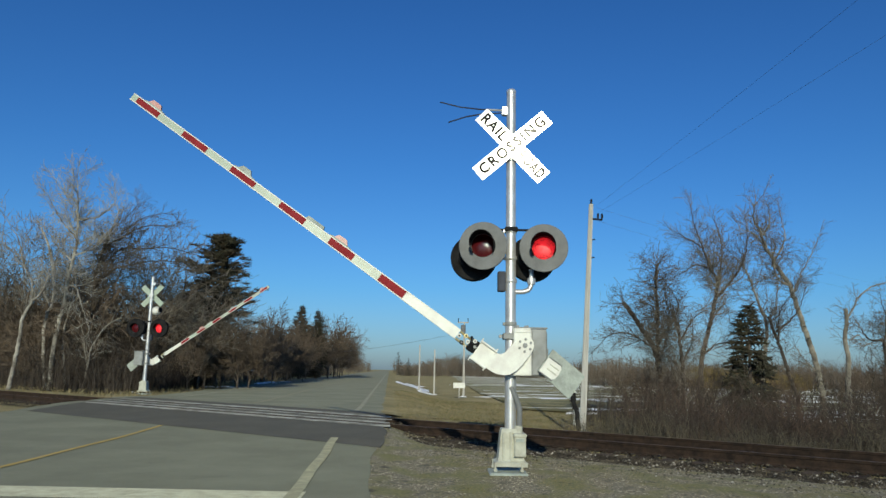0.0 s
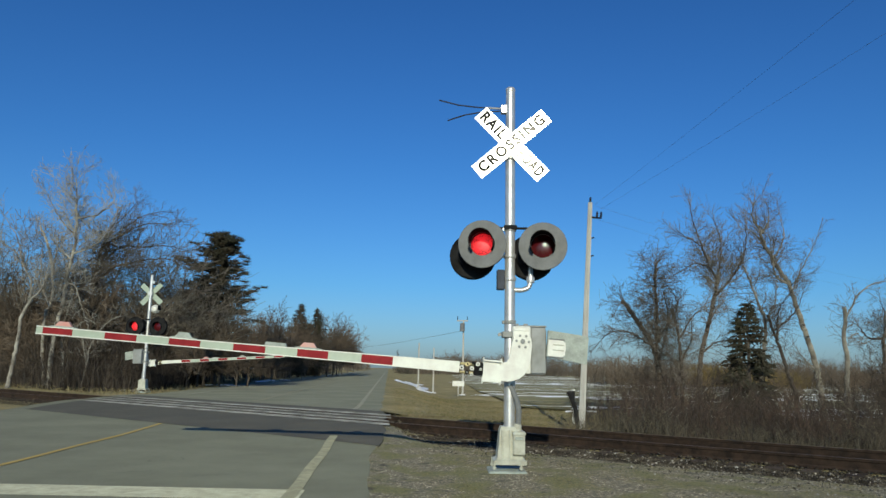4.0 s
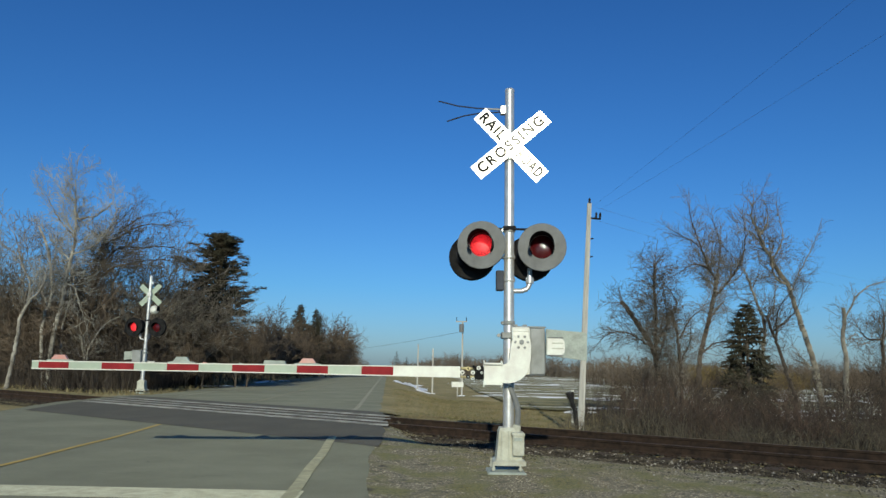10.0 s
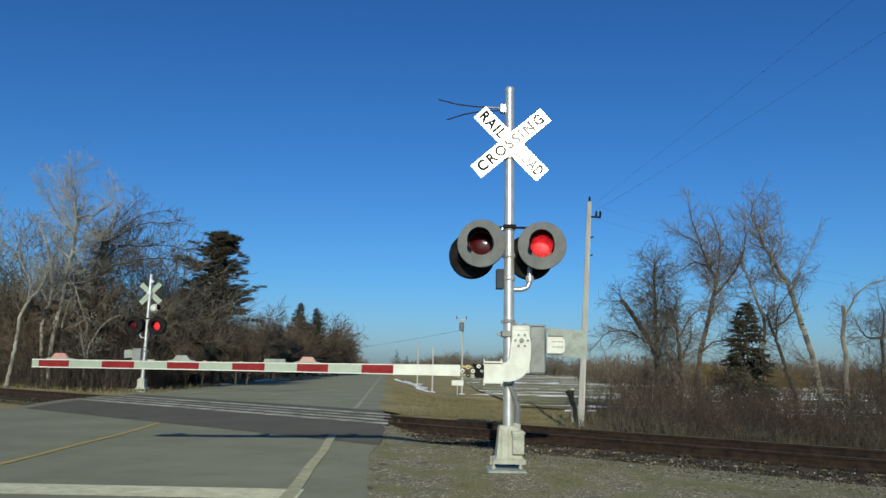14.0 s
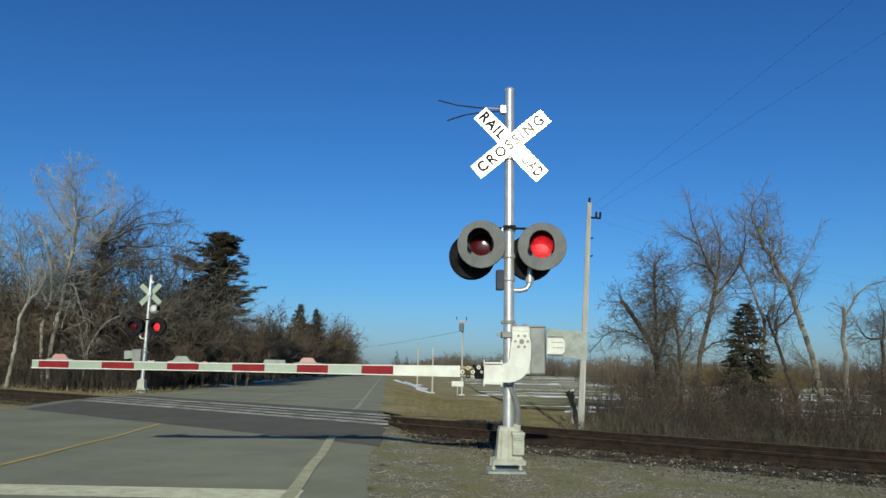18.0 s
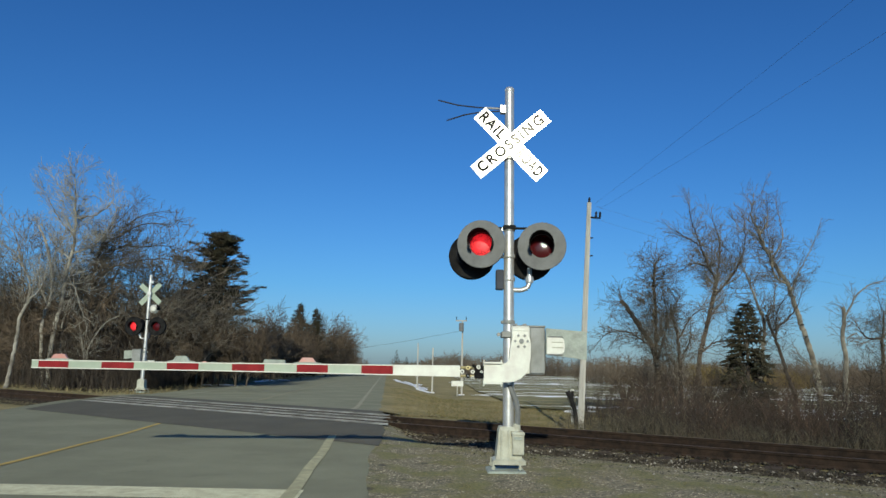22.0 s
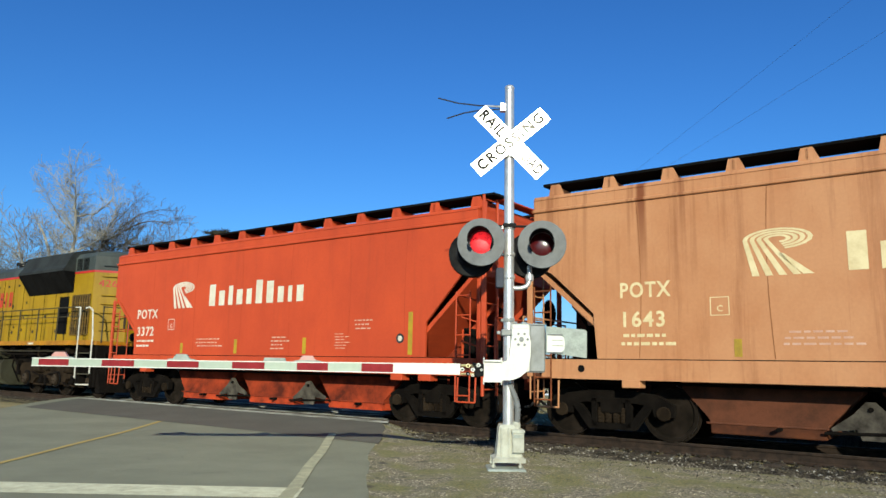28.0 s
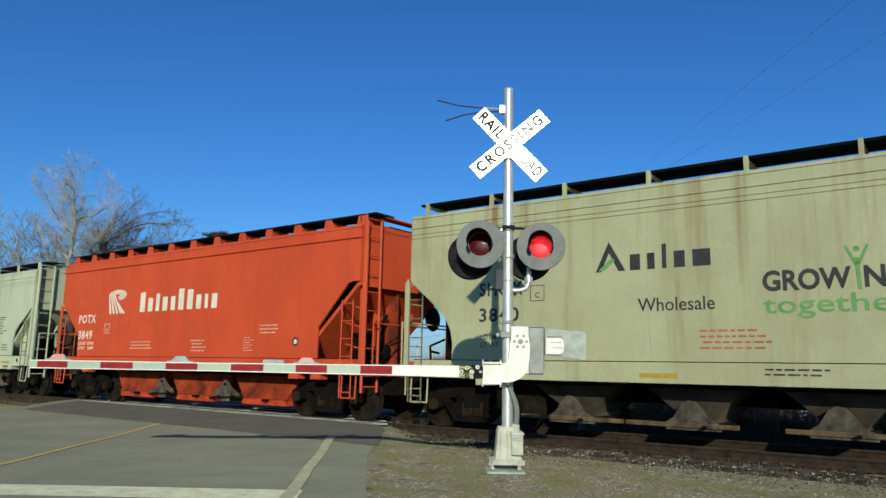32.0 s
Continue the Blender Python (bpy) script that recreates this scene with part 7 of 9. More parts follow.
def stained(name, colour, second, streak, amount, runs=0.0):
    """Car paint with rust in streaks, and with rust runs that come down from the roof seam."""
    m = surface(name, colour, 0.6, second=second, scale=0.9, grain=0.09, fine=22, bump=0.05, amount=.6, stretch=(1, 1, .7))
    N, L = m.node_tree.nodes, m.node_tree.links.new
    bsdf, src = N["Principled BSDF"], None
    src = bsdf.inputs["Base Color"].links[0].from_socket
    tc, mp, nz, rp, mx = N.new("ShaderNodeTexCoord"), N.new("ShaderNodeMapping"), N.new("ShaderNodeTexNoise"), N.new("ShaderNodeValToRGB"), N.new("ShaderNodeMix")
    mp.inputs["Scale"].default_value = (1.9, .2, .12)
    nz.inputs["Scale"].default_value, nz.inputs["Detail"].default_value, nz.inputs["Roughness"].default_value = 1.6, 8, .7
    rp.color_ramp.elements[0].position, rp.color_ramp.elements[1].position = .62 - .12 * amount, .80
    mx.data_type = "RGBA"
    mx.inputs["B"].default_value = (*streak, 1)
    L(tc.outputs["Object"], mp.inputs[0])
    L(mp.outputs[0], nz.inputs["Vector"])
    L(nz.outputs[0], rp.inputs[0])
    ml = N.new("ShaderNodeMath")
    ml.operation, ml.inputs[1].default_value = "MULTIPLY", amount
    L(rp.outputs[0], ml.inputs[0])
    L(ml.outputs[0], mx.inputs["Factor"])
    L(src, mx.inputs["A"])
    last = mx.outputs["Result"]
    if runs:
        mp2, nz2, rg2, sep, hi, mu, mx2 = (N.new(k) for k in ("ShaderNodeMapping", "ShaderNodeTexNoise", "ShaderNodeMapRange", "ShaderNodeSeparateXYZ", "ShaderNodeMapRange", "ShaderNodeMath", "ShaderNodeMix"))
        mp2.inputs["Scale"].default_value = (3.2, .3, .10)
        nz2.inputs["Scale"].default_value, nz2.inputs["Detail"].default_value = 1.5, 5
        rg2.inputs["From Min"].default_value, rg2.inputs["From Max"].default_value = .55, .70
        hi.inputs["From Min"].default_value, hi.inputs["From Max"].default_value, hi.inputs["To Max"].default_value = 2.3, 3.9, runs
        mu.operation, mx2.data_type = "MULTIPLY", "RGBA"
        mx2.inputs["B"].default_value = (*streak, 1)
        L(tc.outputs["Object"], mp2.inputs[0])
        L(mp2.outputs[0], nz2.inputs["Vector"])
        L(nz2.outputs[0], rg2.inputs["Value"])
        L(tc.outputs["Object"], sep.inputs[0])
        L(sep.outputs["Z"], hi.inputs["Value"])
        L(rg2.outputs[0], mu.inputs[0])
        L(hi.outputs[0], mu.inputs[1])
        L(mu.outputs[0], mx2.inputs["Factor"])
        L(last, mx2.inputs["A"])
        last = mx2.outputs["Result"]
    L(last, bsdf.inputs["Base Color"])
    return m


RED_PAINT = stained("orange_red_car_paint", (0.50, 0.068, 0.020), (0.43, 0.056, 0.018), (0.25, 0.036, 0.014), .6)
ORANGE_PAINT = stained("faded_orange_car_paint", (0.49, 0.235, 0.11), (0.43, 0.185, 0.08), (0.20, 0.062, 0.022), .9, 1.0)
GREY_PAINT = stained("pale_grey_green_car_paint", (0.41, 0.45, 0.33), (0.36, 0.395, 0.285), (0.26, 0.20, 0.10), .6, .5)
UP_YELLOW = stained("faded_yellow_loco_paint", (0.335, 0.203, 0.003), (0.275, 0.162, 0.004), (0.12, 0.066, 0.006), .8)
GREY_PAINT_OLD = stained("yellowed_grey_green_car_paint", (0.355, 0.365, 0.225), (0.30, 0.305, 0.18), (0.20, 0.14, 0.06), .85, .9)
SEAM_RUST = surface("rusty_seam", (0.22, 0.085, 0.035), .85, second=(0.34, 0.15, 0.07), scale=2, bump=.05)
SEAM_RED = surface("dull_red_seam", (0.36, 0.045, 0.015), .8, second=(0.44, 0.06, 0.02), scale=2, bump=.05)
SEAM_GREY = surface("dull_grey_seam", (0.26, 0.27, 0.19), .8, second=(0.35, 0.37, 0.27), scale=2, bump=.05)
RUST_STEPS = surface("rusty_orange_ladder", (0.28, 0.085, 0.03), .85, second=(0.12, 0.04, 0.018), scale=4, bump=.05)
# olive, darker than the car's grey: the ladder's shade is in the colour
LADDER_DULL = surface("shaded_olive_ladder", (0.17, 0.16, 0.11), .85, second=(0.09, 0.08, 0.055), scale=4, bump=.05)
DUSTY_STEEL = surface("dusty_grey_gate_steel", (0.095, 0.084, 0.068), .9, second=(0.022, 0.019, 0.016), scale=3, grain=0.2, bump=.1)
# brighter red than the hoppers; the light chutes catch is put into it
RED_CHUTE = surface("lit_red_chute", (0.40, 0.05, 0.016), .85, second=(0.16, 0.025, 0.011), scale=2.2, bump=.08)
RUST_CHUTE = surface("rusty_brown_chute", (0.10, 0.032, 0.014), .85, second=(0.04, 0.016, 0.01), scale=2.2, bump=.08)
# darker copy of the car red; shade under the sill is put into it
UNDER_RED = surface("shaded_dirty_red_underside", (0.27, 0.038, 0.013), .9, second=(0.07, 0.014, 0.008), scale=2, bump=.08)
UNDER_RUST = surface("rusty_brown_underside", (0.12, 0.042, 0.022), .9, second=(0.05, 0.022, 0.014), scale=1.6, bump=.1)
GATE_TAN = surface("dusty_tan_gate_rail", (0.13, 0.092, 0.05), .9, second=(0.035, 0.026, 0.018), scale=3, bump=.1)
UNDER_GREY = surface("dusty_grey_underside", (0.055, 0.046, 0.036), .9, second=(0.022, 0.018, 0.014), scale=2, bump=.1)


# ---------------------------------------------------------------- locomotives
def loco(front, rear, label, f):
    """A six-axle locomotive. Places along it are given from the head of the train; f holds where its features stand."""
    mid = (front + rear) / 2
    own = {"wheels": []}
    t = thing("locomotive", TRACK, label, "locomotive", "locomotives of the train")
    own["thing"] = t

    def X(s):
        return mid - s

    def bx(name, s0, s1, y0, y1, z0, z1, m, b=.01, lab="", par=None):
        return part(name, Shape().box(X(s0), X(s1), y0, y1, z0, z1, b), m, par or t, lab)

    def both(name, s0, s1, y0, y1, z0, z1, m, b=.006, lab="", par=None):
        return [part(name, Shape().box(X(s0), X(s1), s * y0, s * y1, z0, z1, b), m, par or t, lab) for s in (1, -1)]

    nose, cab0, cab1, wide, hood1 = f["nose"], f["cab0"], f["cab1"], f["wide"], f["hood1"]
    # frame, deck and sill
    # near-black block, widened to stand for the shade below the deck
    bx("frame", nose - .3, rear - .9, -1.05, 1.05, 1.02, 1.58, GRIME_SHADE, .02, "underframe beam widened to fill the black gap below the deck")
    bx("deck", nose - .55, rear - .75, -1.54, 1.54, 1.60, 1.71, UP_GREY, .01, "grey walkway deck")
    for s in (1, -1):
        part("sill_stripe", Shape().box(X(nose + .05), X(rear - .75), s * 1.53, s * 1.556, 1.585, 1.725, .004), SILL_ORANGE, t, "orange stripe along the frame")
        for k in range(8):
            a = nose + 2 + k * 2.3
            part("sill_plate", Shape().box(X(a), X(a + .35), s * 1.556, s * 1.561, 1.61, 1.67), DECAL_WHITE if k % 3 == 0 else SILL_ORANGE, t)
    # short nose
    prof = [(X(nose), 1.72), (X(nose), f["nose_z"] - .32), (X(nose + .13), f["nose_z"] - .05), (X(nose + .3), f["nose_z"]), (X(cab0 + .05), f["nose_top"]), (X(cab0 + .05), 1.72)]
    rings = []
    for y, k in ((-1.55, .16), (-1.45, .0), (1.45, .0), (1.55, .16)):
        rings.append([(x - (k if i_ in (0, 1, 2, 3) else 0), y, z - (k * .6 if i_ in (2, 3, 4) else 0)) for i_, (x, z) in enumerate(prof)])
    n_ = part("nose", Shape().loft(rings), UP_YELLOW, t, "yellow short nose with bevelled edges")
    part("headlight", Shape().tube((X(nose + .05), -.15, 2.9), (X(nose - .03), -.15, 2.9), .09, n=12).tube((X(nose + .05), .15, 2.9), (X(nose - .03), .15, 2.9), .09, n=12), DECAL_WHITE, n_)
    part("nose_cap", Shape().box(X(nose + .28), X(cab0), -1.2, 1.2, f["nose_z"], f["nose_z"] + .05, .02), UP_GREY, n_)
    # cab
    cab = part("cab", Shape().prism([(X(cab0), 1.72), (X(cab0), f["win0"]), (X(cab0 + .10), 4.32), (X(cab0 + .32), 4.42), (X(cab1), 4.50), (X(cab1), 1.72)], -1.548, 1.548), UP_YELLOW, t, "wide yellow crew cab")
    part("cab_top", Shape().prism([(X(cab0 - .004), f["win0"] - .04), (X(cab0 + .095), 4.325), (X(cab0 + .31), 4.43), (X(cab1), 4.512), (X(cab1), f["win0"] - .04)], -1.552, 1.552), UP_GREY, cab, "cab upper part with windows")
    part("cab_roof", Shape().prism([(-1.58, 4.33), (1.58, 4.33), (1.35, 4.50), (.8, 4.60), (-.8, 4.60), (-1.35, 4.50)], X(cab0 + .18), X(cab1), "yz"), UP_GREY, cab, "grey rounded cab roof")
    part("roof_unit", Shape().box(X(cab0 + .9), X(cab1 - .2), -.6, .6, 4.58, 4.70, .04), UP_GREY, cab)
    span = cab1 - cab0 - .25
    for s in (1, -1):
        for k, (a, b, pane) in enumerate(f["wins"]):
            w = part("side_window", Shape().box(X(cab0 + a), X(cab0 + b), s * 1.552, s * 1.566, f["win0"] + .0, 4.24, .004), HANDRAIL_WHITE if k != 1 and f["kind"] == 2 else WINDOW_GREY, cab, "cab side window in a thin frame")
            panes = 2 if b - a > .6 else 1
            for q in range(panes):
                p0, p1 = a + .03 + (b - a - .06) * q / panes, a + .03 + (b - a - .06) * (q + 1) / panes
                part("pane", Shape().box(X(cab0 + p0 + .012), X(cab0 + p1 - .012), s * 1.566, s * 1.569, f["win0"] + .035, 4.205), CAB_GLASS, w)
    part("windshield", Shape().box(X(cab0 - .012), X(cab0 + .0), -1.3, 1.3, f["win0"] + .05, 4.22), CAB_GLASS, cab)
    if f["kind"] == 2:
        part("awning", Shape().prism([(X(cab0 + .55), 4.27), (X(cab0 + 1.75), 4.30), (X(cab0 + 1.6), 4.05), (X(cab0 + .7), 4.02)], 1.60, 1.78), TAN, cab, "stained tan window awning")
    bx("cab_stripe", cab1 - .42, cab1, 1.552, 1.558, f["win0"] - .10, f["win0"] - .04, UP_RED, 0, "", cab)
    words(f["number"], .62, Matrix.Translation((X(f["num_at"]) + .02, 1.5525, f["num_z"] - .012)) @ SIDE, DECAL_BLACK, cab, "number_outline", .002, 1.64, .012)
    words(f["number"], .62, Matrix.Translation((X(f["num_at"]), 1.553, f["num_z"])) @ SIDE, UP_RED, cab, "road_number", .006, 1.62, -.004)
    # side panels of the cab base
    p = bx("vent_panel", f["panel"][0], f["panel"][1], 1.552, 1.562, 1.80, 2.45, PATCH if f["kind"] == 1 else UP_YELLOW, .004, "panel with louvres", cab)
    if f["kind"] == 1:
        c0 = (f["panel"][0] + f["panel"][1]) / 2
        for k in range(9):
            bx("louvre", c0 - .2, c0 + .25, 1.562, 1.566, 1.92 + k * .042, 1.935 + k * .042, DECAL_BLACK, 0, "", p)
    else:
        for c0 in (f["panel"][0] + .2, f["panel"][0] + .75, f["panel"][0] + 1.75):
            for k in range(11):
                bx("louvre", c0 - .17, c0 + .17, 1.562, 1.567, 1.85 + k * .052, 1.868 + k * .052, GRILLE, 0, "", p)
        bx("small_sign", f["panel"][0] + 1.15, f["panel"][0] + 1.36, 1.562, 1.566, 2.05, 2.3, DECAL_WHITE, 0, "", p)
    # wide equipment section behind the cab
    ztop = 4.42 if f["kind"] == 1 else 4.54
    ledge = f["ledge"]
    ew = 1.42 if f["kind"] == 1 else 1.538
    eq = part("equipment_body", Shape().prism([(X(cab1), 1.72), (X(wide), 1.72), (X(wide), f["low"]), (X(f["rise"]), f["low"]), (X(f["rise"]), ledge), (X(cab1), ledge)], -1.545, 1.545), UP_YELLOW, t, "wide yellow equipment body behind the cab")
    up = part("equipment_top", Shape().prism([(-ew, ledge), (ew, ledge), (ew - .02, ztop - .12), (1.1, ztop + .04), (-1.1, ztop + .04), (.02 - ew, ztop - .12)], X(cab1), X(wide), "yz"), UP_GREY, t, "grey upper body behind the cab")
    for s in (1, -1):
        part("red_stripe", Shape().box(X(f["rise"]), X(wide), s * 1.42, s * 1.552, f["low"] - .03, f["low"] + .05), UP_RED, up)
        if f["kind"] == 2:
            part("red_stripe", Shape().box(X(cab1), X(cab1 + .5), s * 1.42, s * 1.552, f["low"] - .03, f["low"] + .05), UP_RED, up)
    for (a, b, z0, z1) in f["grilles"]:
        y = (1.573 if b < -12.6 else 1.546) if z1 < ledge + .02 or f["kind"] == 2 else 1.425
        g = bx("grille_frame", a - .08, b + .08, y, y + .035, z0 - .06, z1 + .06, UP_YELLOW if z1 < ledge + .02 else UP_GREY, .008, "framed grille", eq)
        bx("grille", a, b, y + .034, y + .038, z0, z1, GRILLE if f["kind"] == 1 and z1 < ledge + .02 else HOLE, 0, "", g)
        nb = max(4, int((b - a) / .09))
        for k in range(nb):
            u = a + (b - a) * (k + .5) / nb
            part("grille_bar", Shape().box(X(u - .014), X(u + .014), y + .038, y + .06, z0, z1), f["bar"] if z1 < ledge + .02 else UP_DARK, g)
    for k in range(4):
        bx("latch", cab1 + .7 + k * .8, cab1 + .85 + k * .8, 1.546, 1.56, 2.52 if f["kind"] == 1 else 2.9, 2.58 if f["kind"] == 1 else 2.95, PATCH, .004, "", eq)
    for s0 in f["upper_seams"]:
        bx("door_seam", s0 - .012, s0 + .012, ew - .02, ew + .008, f["ledge"] + .1, 4.28, UP_DARK, 0, "", up)
    # long hood
    hz, rh = f["hood_z"], f["roof"]
    hood = part("long_hood", Shape().prism([(-1.18, 1.72), (1.18, 1.72), (1.18, hz), (-1.18, hz)], X(wide), X(hood1), "yz"), UP_YELLOW, t, "long yellow engine hood with doors")
    part("hood_top", Shape().prism([(-1.185, hz), (1.185, hz), (1.17, hz + .6 * rh), (.95, hz + rh), (-.95, hz + rh), (-1.17, hz + .6 * rh)], X(wide), X(hood1), "yz"), UP_GREY, hood, "grey roof of the hood")
    for s in (1, -1):
        part("red_stripe", Shape().box(X(wide + .45), X(hood1), s * 1.183, s * 1.19, hz - .06, hz + .01), UP_RED, hood)
    part("blower_housing", Shape().prism([(X(wide), 4.42), (X(wide + 1.55), 4.48 if f["kind"] == 1 else 4.40), (X(wide + 1.95), hz + .15), (X(wide), hz + .05)], -1.15, 1.15), UP_GREY, hood)
    # the stripe steps up to the hood's roof line in a sharp zigzag
    zl, zu, w0 = f["low"], hz - .02, wide + f["zig"]
    part("stripe_field", Shape().prism([(X(wide), zl), (X(w0), zl), (X(w0 - .5), zu - .06), (X(w0 - .3), zu), (X(wide), zu)], 1.181, 1.187), UP_GREY, hood)
    for p, q in (((wide, zl), (w0 + .05, zl)), ((w0 + .05, zl), (w0 - .46, zu)), ((w0 - .5, zu), (w0 + 1.2, zu))):
        d = Vector((q[0] - p[0], q[1] - p[1])).normalized() * .035
        part("red_stripe", Shape().prism([(X(p[0] + d.y), p[1] - d.x), (X(q[0] + d.y), q[1] - d.x), (X(q[0] - d.y), q[1] + d.x), (X(p[0] - d.y), p[1] + d.x)], 1.184, 1.1905), UP_RED, hood)
    k = 0
    u = wide + .75
    while u < hood1 - .4:
        sh = Shape().box(X(u - .008), X(u + .008), 1.17, 1.187, 1.75, hz - .1)
        part("hood_door_seam", sh, UP_DARK, hood)
        bx("door_handle", u + .12, u + .2, 1.18, 1.20, 2.0 + .5 * (k % 2), 2.1 + .5 * (k % 2), HANDRAIL, .004, "", hood)
        bx("door_hinge", u + .3, u + .42, 1.18, 1.195, hz - .35, hz - .28, HANDRAIL, .004, "", hood)
        u += .78
        k += 1
    # horns on the roof
    hb, hy = hz + rh + .22, .35
    hn = part("horn_stand", Shape().box(X(f["horn"] - .14), X(f["horn"] + .14), hy - .1, hy + .1, hz + rh - .05, hz + rh + .06, .01).box(X(f["horn"] - .04), X(f["horn"] + .04), hy - .05, hy + .05, hz + rh, hb, .01), LAMP_BLACK, t, "black air horn cluster on the roof")
    for du, dz, way, ln in ((.0, .06, -1, .42), (.0, -.04, -1, .30), (.0, .10, 1, .30), (.0, .0, 1, .46), (.0, -.07, 1, .26)):
        u0 = f["horn"] + du
        part("horn", Shape().tube((X(u0), hy + dz * .6, hb + dz), (X(u0 + way * ln), hy + dz * .6, hb + dz + .01), .022, .035, 10).tube((X(u0 + way * ln), hy + dz * .6, hb + dz + .01), (X(u0 + way * (ln + .10)), hy + dz * .6, hb + dz + .01), .035, .085, 10), LAMP_BLACK, hn, "", True)
    # flared radiator section
    a, b = f["flare"]
    zf = f["flare_z"]
    # flank coloured black for the shade under its overhang; top stays grey
    fl = part("radiator_wing", Shape().prism([(-1.19, zf), (1.19, zf), (1.62, zf + .66), (-1.62, zf + .66)], X(a), X(b), "yz"), UP_DARK, t, "flared radiator housing, black for its screen and the shade on it")
    part("wing_roof", Shape().prism([(-1.62, zf + .66), (1.62, zf + .66), (1.615, zf + .74), (1.52, zf + .86), (1.34, 4.55), (.9, 4.66), (-.9, 4.66), (-1.34, 4.55), (-1.52, zf + .86), (-1.615, zf + .74)], X(a), X(b), "yz"), WING_GREY, fl, "dull grey sloping top")
    for k in range(int((b - a) / .6)):
        u = a + .3 + .6 * k
        part("wing_seam", Shape().prism([(1.192, zf), (1.624, zf + .655), (1.61, zf + .655), (1.18, zf)], X(u - .012), X(u + .012), "yz"), GRIME_SHADE, fl)
    # hood end
    e0, e1 = b, hood1
    ca, cb = .55, .85
    plan = [(X(e0), 1.22), (X(e1), 1.22), (X(e1 + ca), 1.22 - cb), (X(e1 + ca), cb - 1.22), (X(e1), -1.22), (X(e0), -1.22)]

    def ring(out, z):
        return [(x - out * (.5 if i_ in (2, 3) else .2 if i_ in (1, 4) else 0), y + out * (1 if y > 0 else -1), z) for i_, (x, y) in enumerate(plan)]
    end = part("hood_end", Shape().loft([ring(0, 1.72), ring(0, 3.90)]), UP_YELLOW, t, "yellow rear end of the hood with cut corners")
    part("hood_end_top", Shape().loft([ring(.004, 3.90), ring(.004, 4.36), ring(-.10, 4.50), ring(-.45, 4.58)]), UP_GREY, end)
    part("red_stripe", Shape().loft([ring(.008, 3.85), ring(.008, 3.915)]), UP_RED, end)
    for k in range(11):
        for u in (e0 + .12, e0 + .52, e0 + .92):
            if u + .3 < e1:
                part("louvre", Shape().box(X(u), X(u + .3), 1.222, 1.245, 3.96 + k * .034, 3.975 + k * .034), UP_DARK, end)
    sc = bx("screen", e0 + .08, e1 - .08, 1.21, 1.235, 1.92, 3.15, HOLE, 0, "dark screened opening with a grid", end)
    for k in range(8):
        u = e0 + .08 + (e1 - e0 - .16) * k / 7
        part("screen_bar", Shape().box(X(u - .02), X(u + .02), 1.235, 1.268, 1.9, 3.17), SCREEN_BAR, sc)
    for k in range(6):
        part("screen_bar", Shape().box(X(e0 + .06), X(e1 - .06), 1.235, 1.262, 1.92 + k * .246 - .016, 1.92 + k * .246 + .016), SCREEN_BAR, sc)
    for k in range(12):
        part("screen_slat", Shape().box(X(e0 + .1), X(e1 - .1), 1.236, 1.245, 1.98 + k * .1, 2.0 + k * .1), GRILLE, sc)
    slant = Vector((-ca, -cb, 0)).normalized()
    out = Vector((-cb, ca, 0)).normalized()

    def corner(u, z, off=0.0):
        return Vector((X(e1), 1.22, z)) + slant * (u * math.hypot(ca, cb)) + out * off
    words(f["number"], .30, Matrix.Translation(corner(.5, 3.50, .006)) @ pose(0, 0, 0, 90, 0, -122.9), UP_RED, end, "road_number", .004, .72, 0)
    for z in (2.05, 2.32, 2.59, 2.86, 3.13, 3.72, 4.06):
        part("grab_iron", Shape().pipe([corner(.25, z), corner(.25, z, .07), corner(.75, z, .07), corner(.75, z)], .015), UP_YELLOW if z < 3.9 else UP_GREY, end)
    part("corner_grille", Shape().loft([[corner(.93, z, .003), corner(1.0, z, .003), corner(1.0, z, -.02), corner(.93, z, -.02)] for z in (2.1, 3.2)]), GRILLE, end)
    part("end_door", Shape().box(X(e1 + ca), X(e1 + ca + .012), -.3, .3, 2.1, 3.2, .005), GRILLE, end, "plain dark brown plate on the rear face")
    lights = part("light_housing", Shape().box(X(e1 + ca), X(e1 + ca + .08), -.3, .3, 3.62, 3.84, .02), LAMP_BLACK, end)
    for y in (-.12, .12):
        part("rear_light", Shape().tube((X(e1 + ca + .07), y, 3.73), (X(e1 + ca + .09), y, 3.73), .08, n=12), DECAL_WHITE, lights, "round white rear light")
    # end platforms, steps and their rails
    for d, s0, lab in ((1, nose, "front"), (-1, rear, "rear")):
        tip = front + .55 if d > 0 else rear - .55
        bx("platform", tip, s0 + .2 if d > 0 else hood1, -1.5, 1.5, 1.58, 1.70, SILL_ORANGE if d < 0 else UP_YELLOW, .01)
        bx("pilot", tip - .0, tip + d * .12, -1.45, 1.45, .35, 1.58, GRIME_SHADE, .02, "dark pilot plate")
        part("plough", Shape().prism([(X(tip), .18), (X(tip - d * .28), .20), (X(tip - d * .05), .85), (X(tip), .85)], -1.4, 1.4), GRIME_SHADE, t)
        coupler(X(tip), d, t)
        e = tip + d * .12
        for s in (1, -1):
            st = part("step_well", Shape().prism([(X(e), s * 1.52), (X(e + d * .06), s * 1.52), (X(e + d * .06), s * 1.0), (X(e + d * .80), s * 1.0), (X(e + d * .80), s * 1.52), (X(e + d * .86), s * 1.52), (X(e + d * .86), s * .95), (X(e), s * .95)], .35, 1.6, "xy"), GRIME_SHADE, t, "step well at the end of the frame")
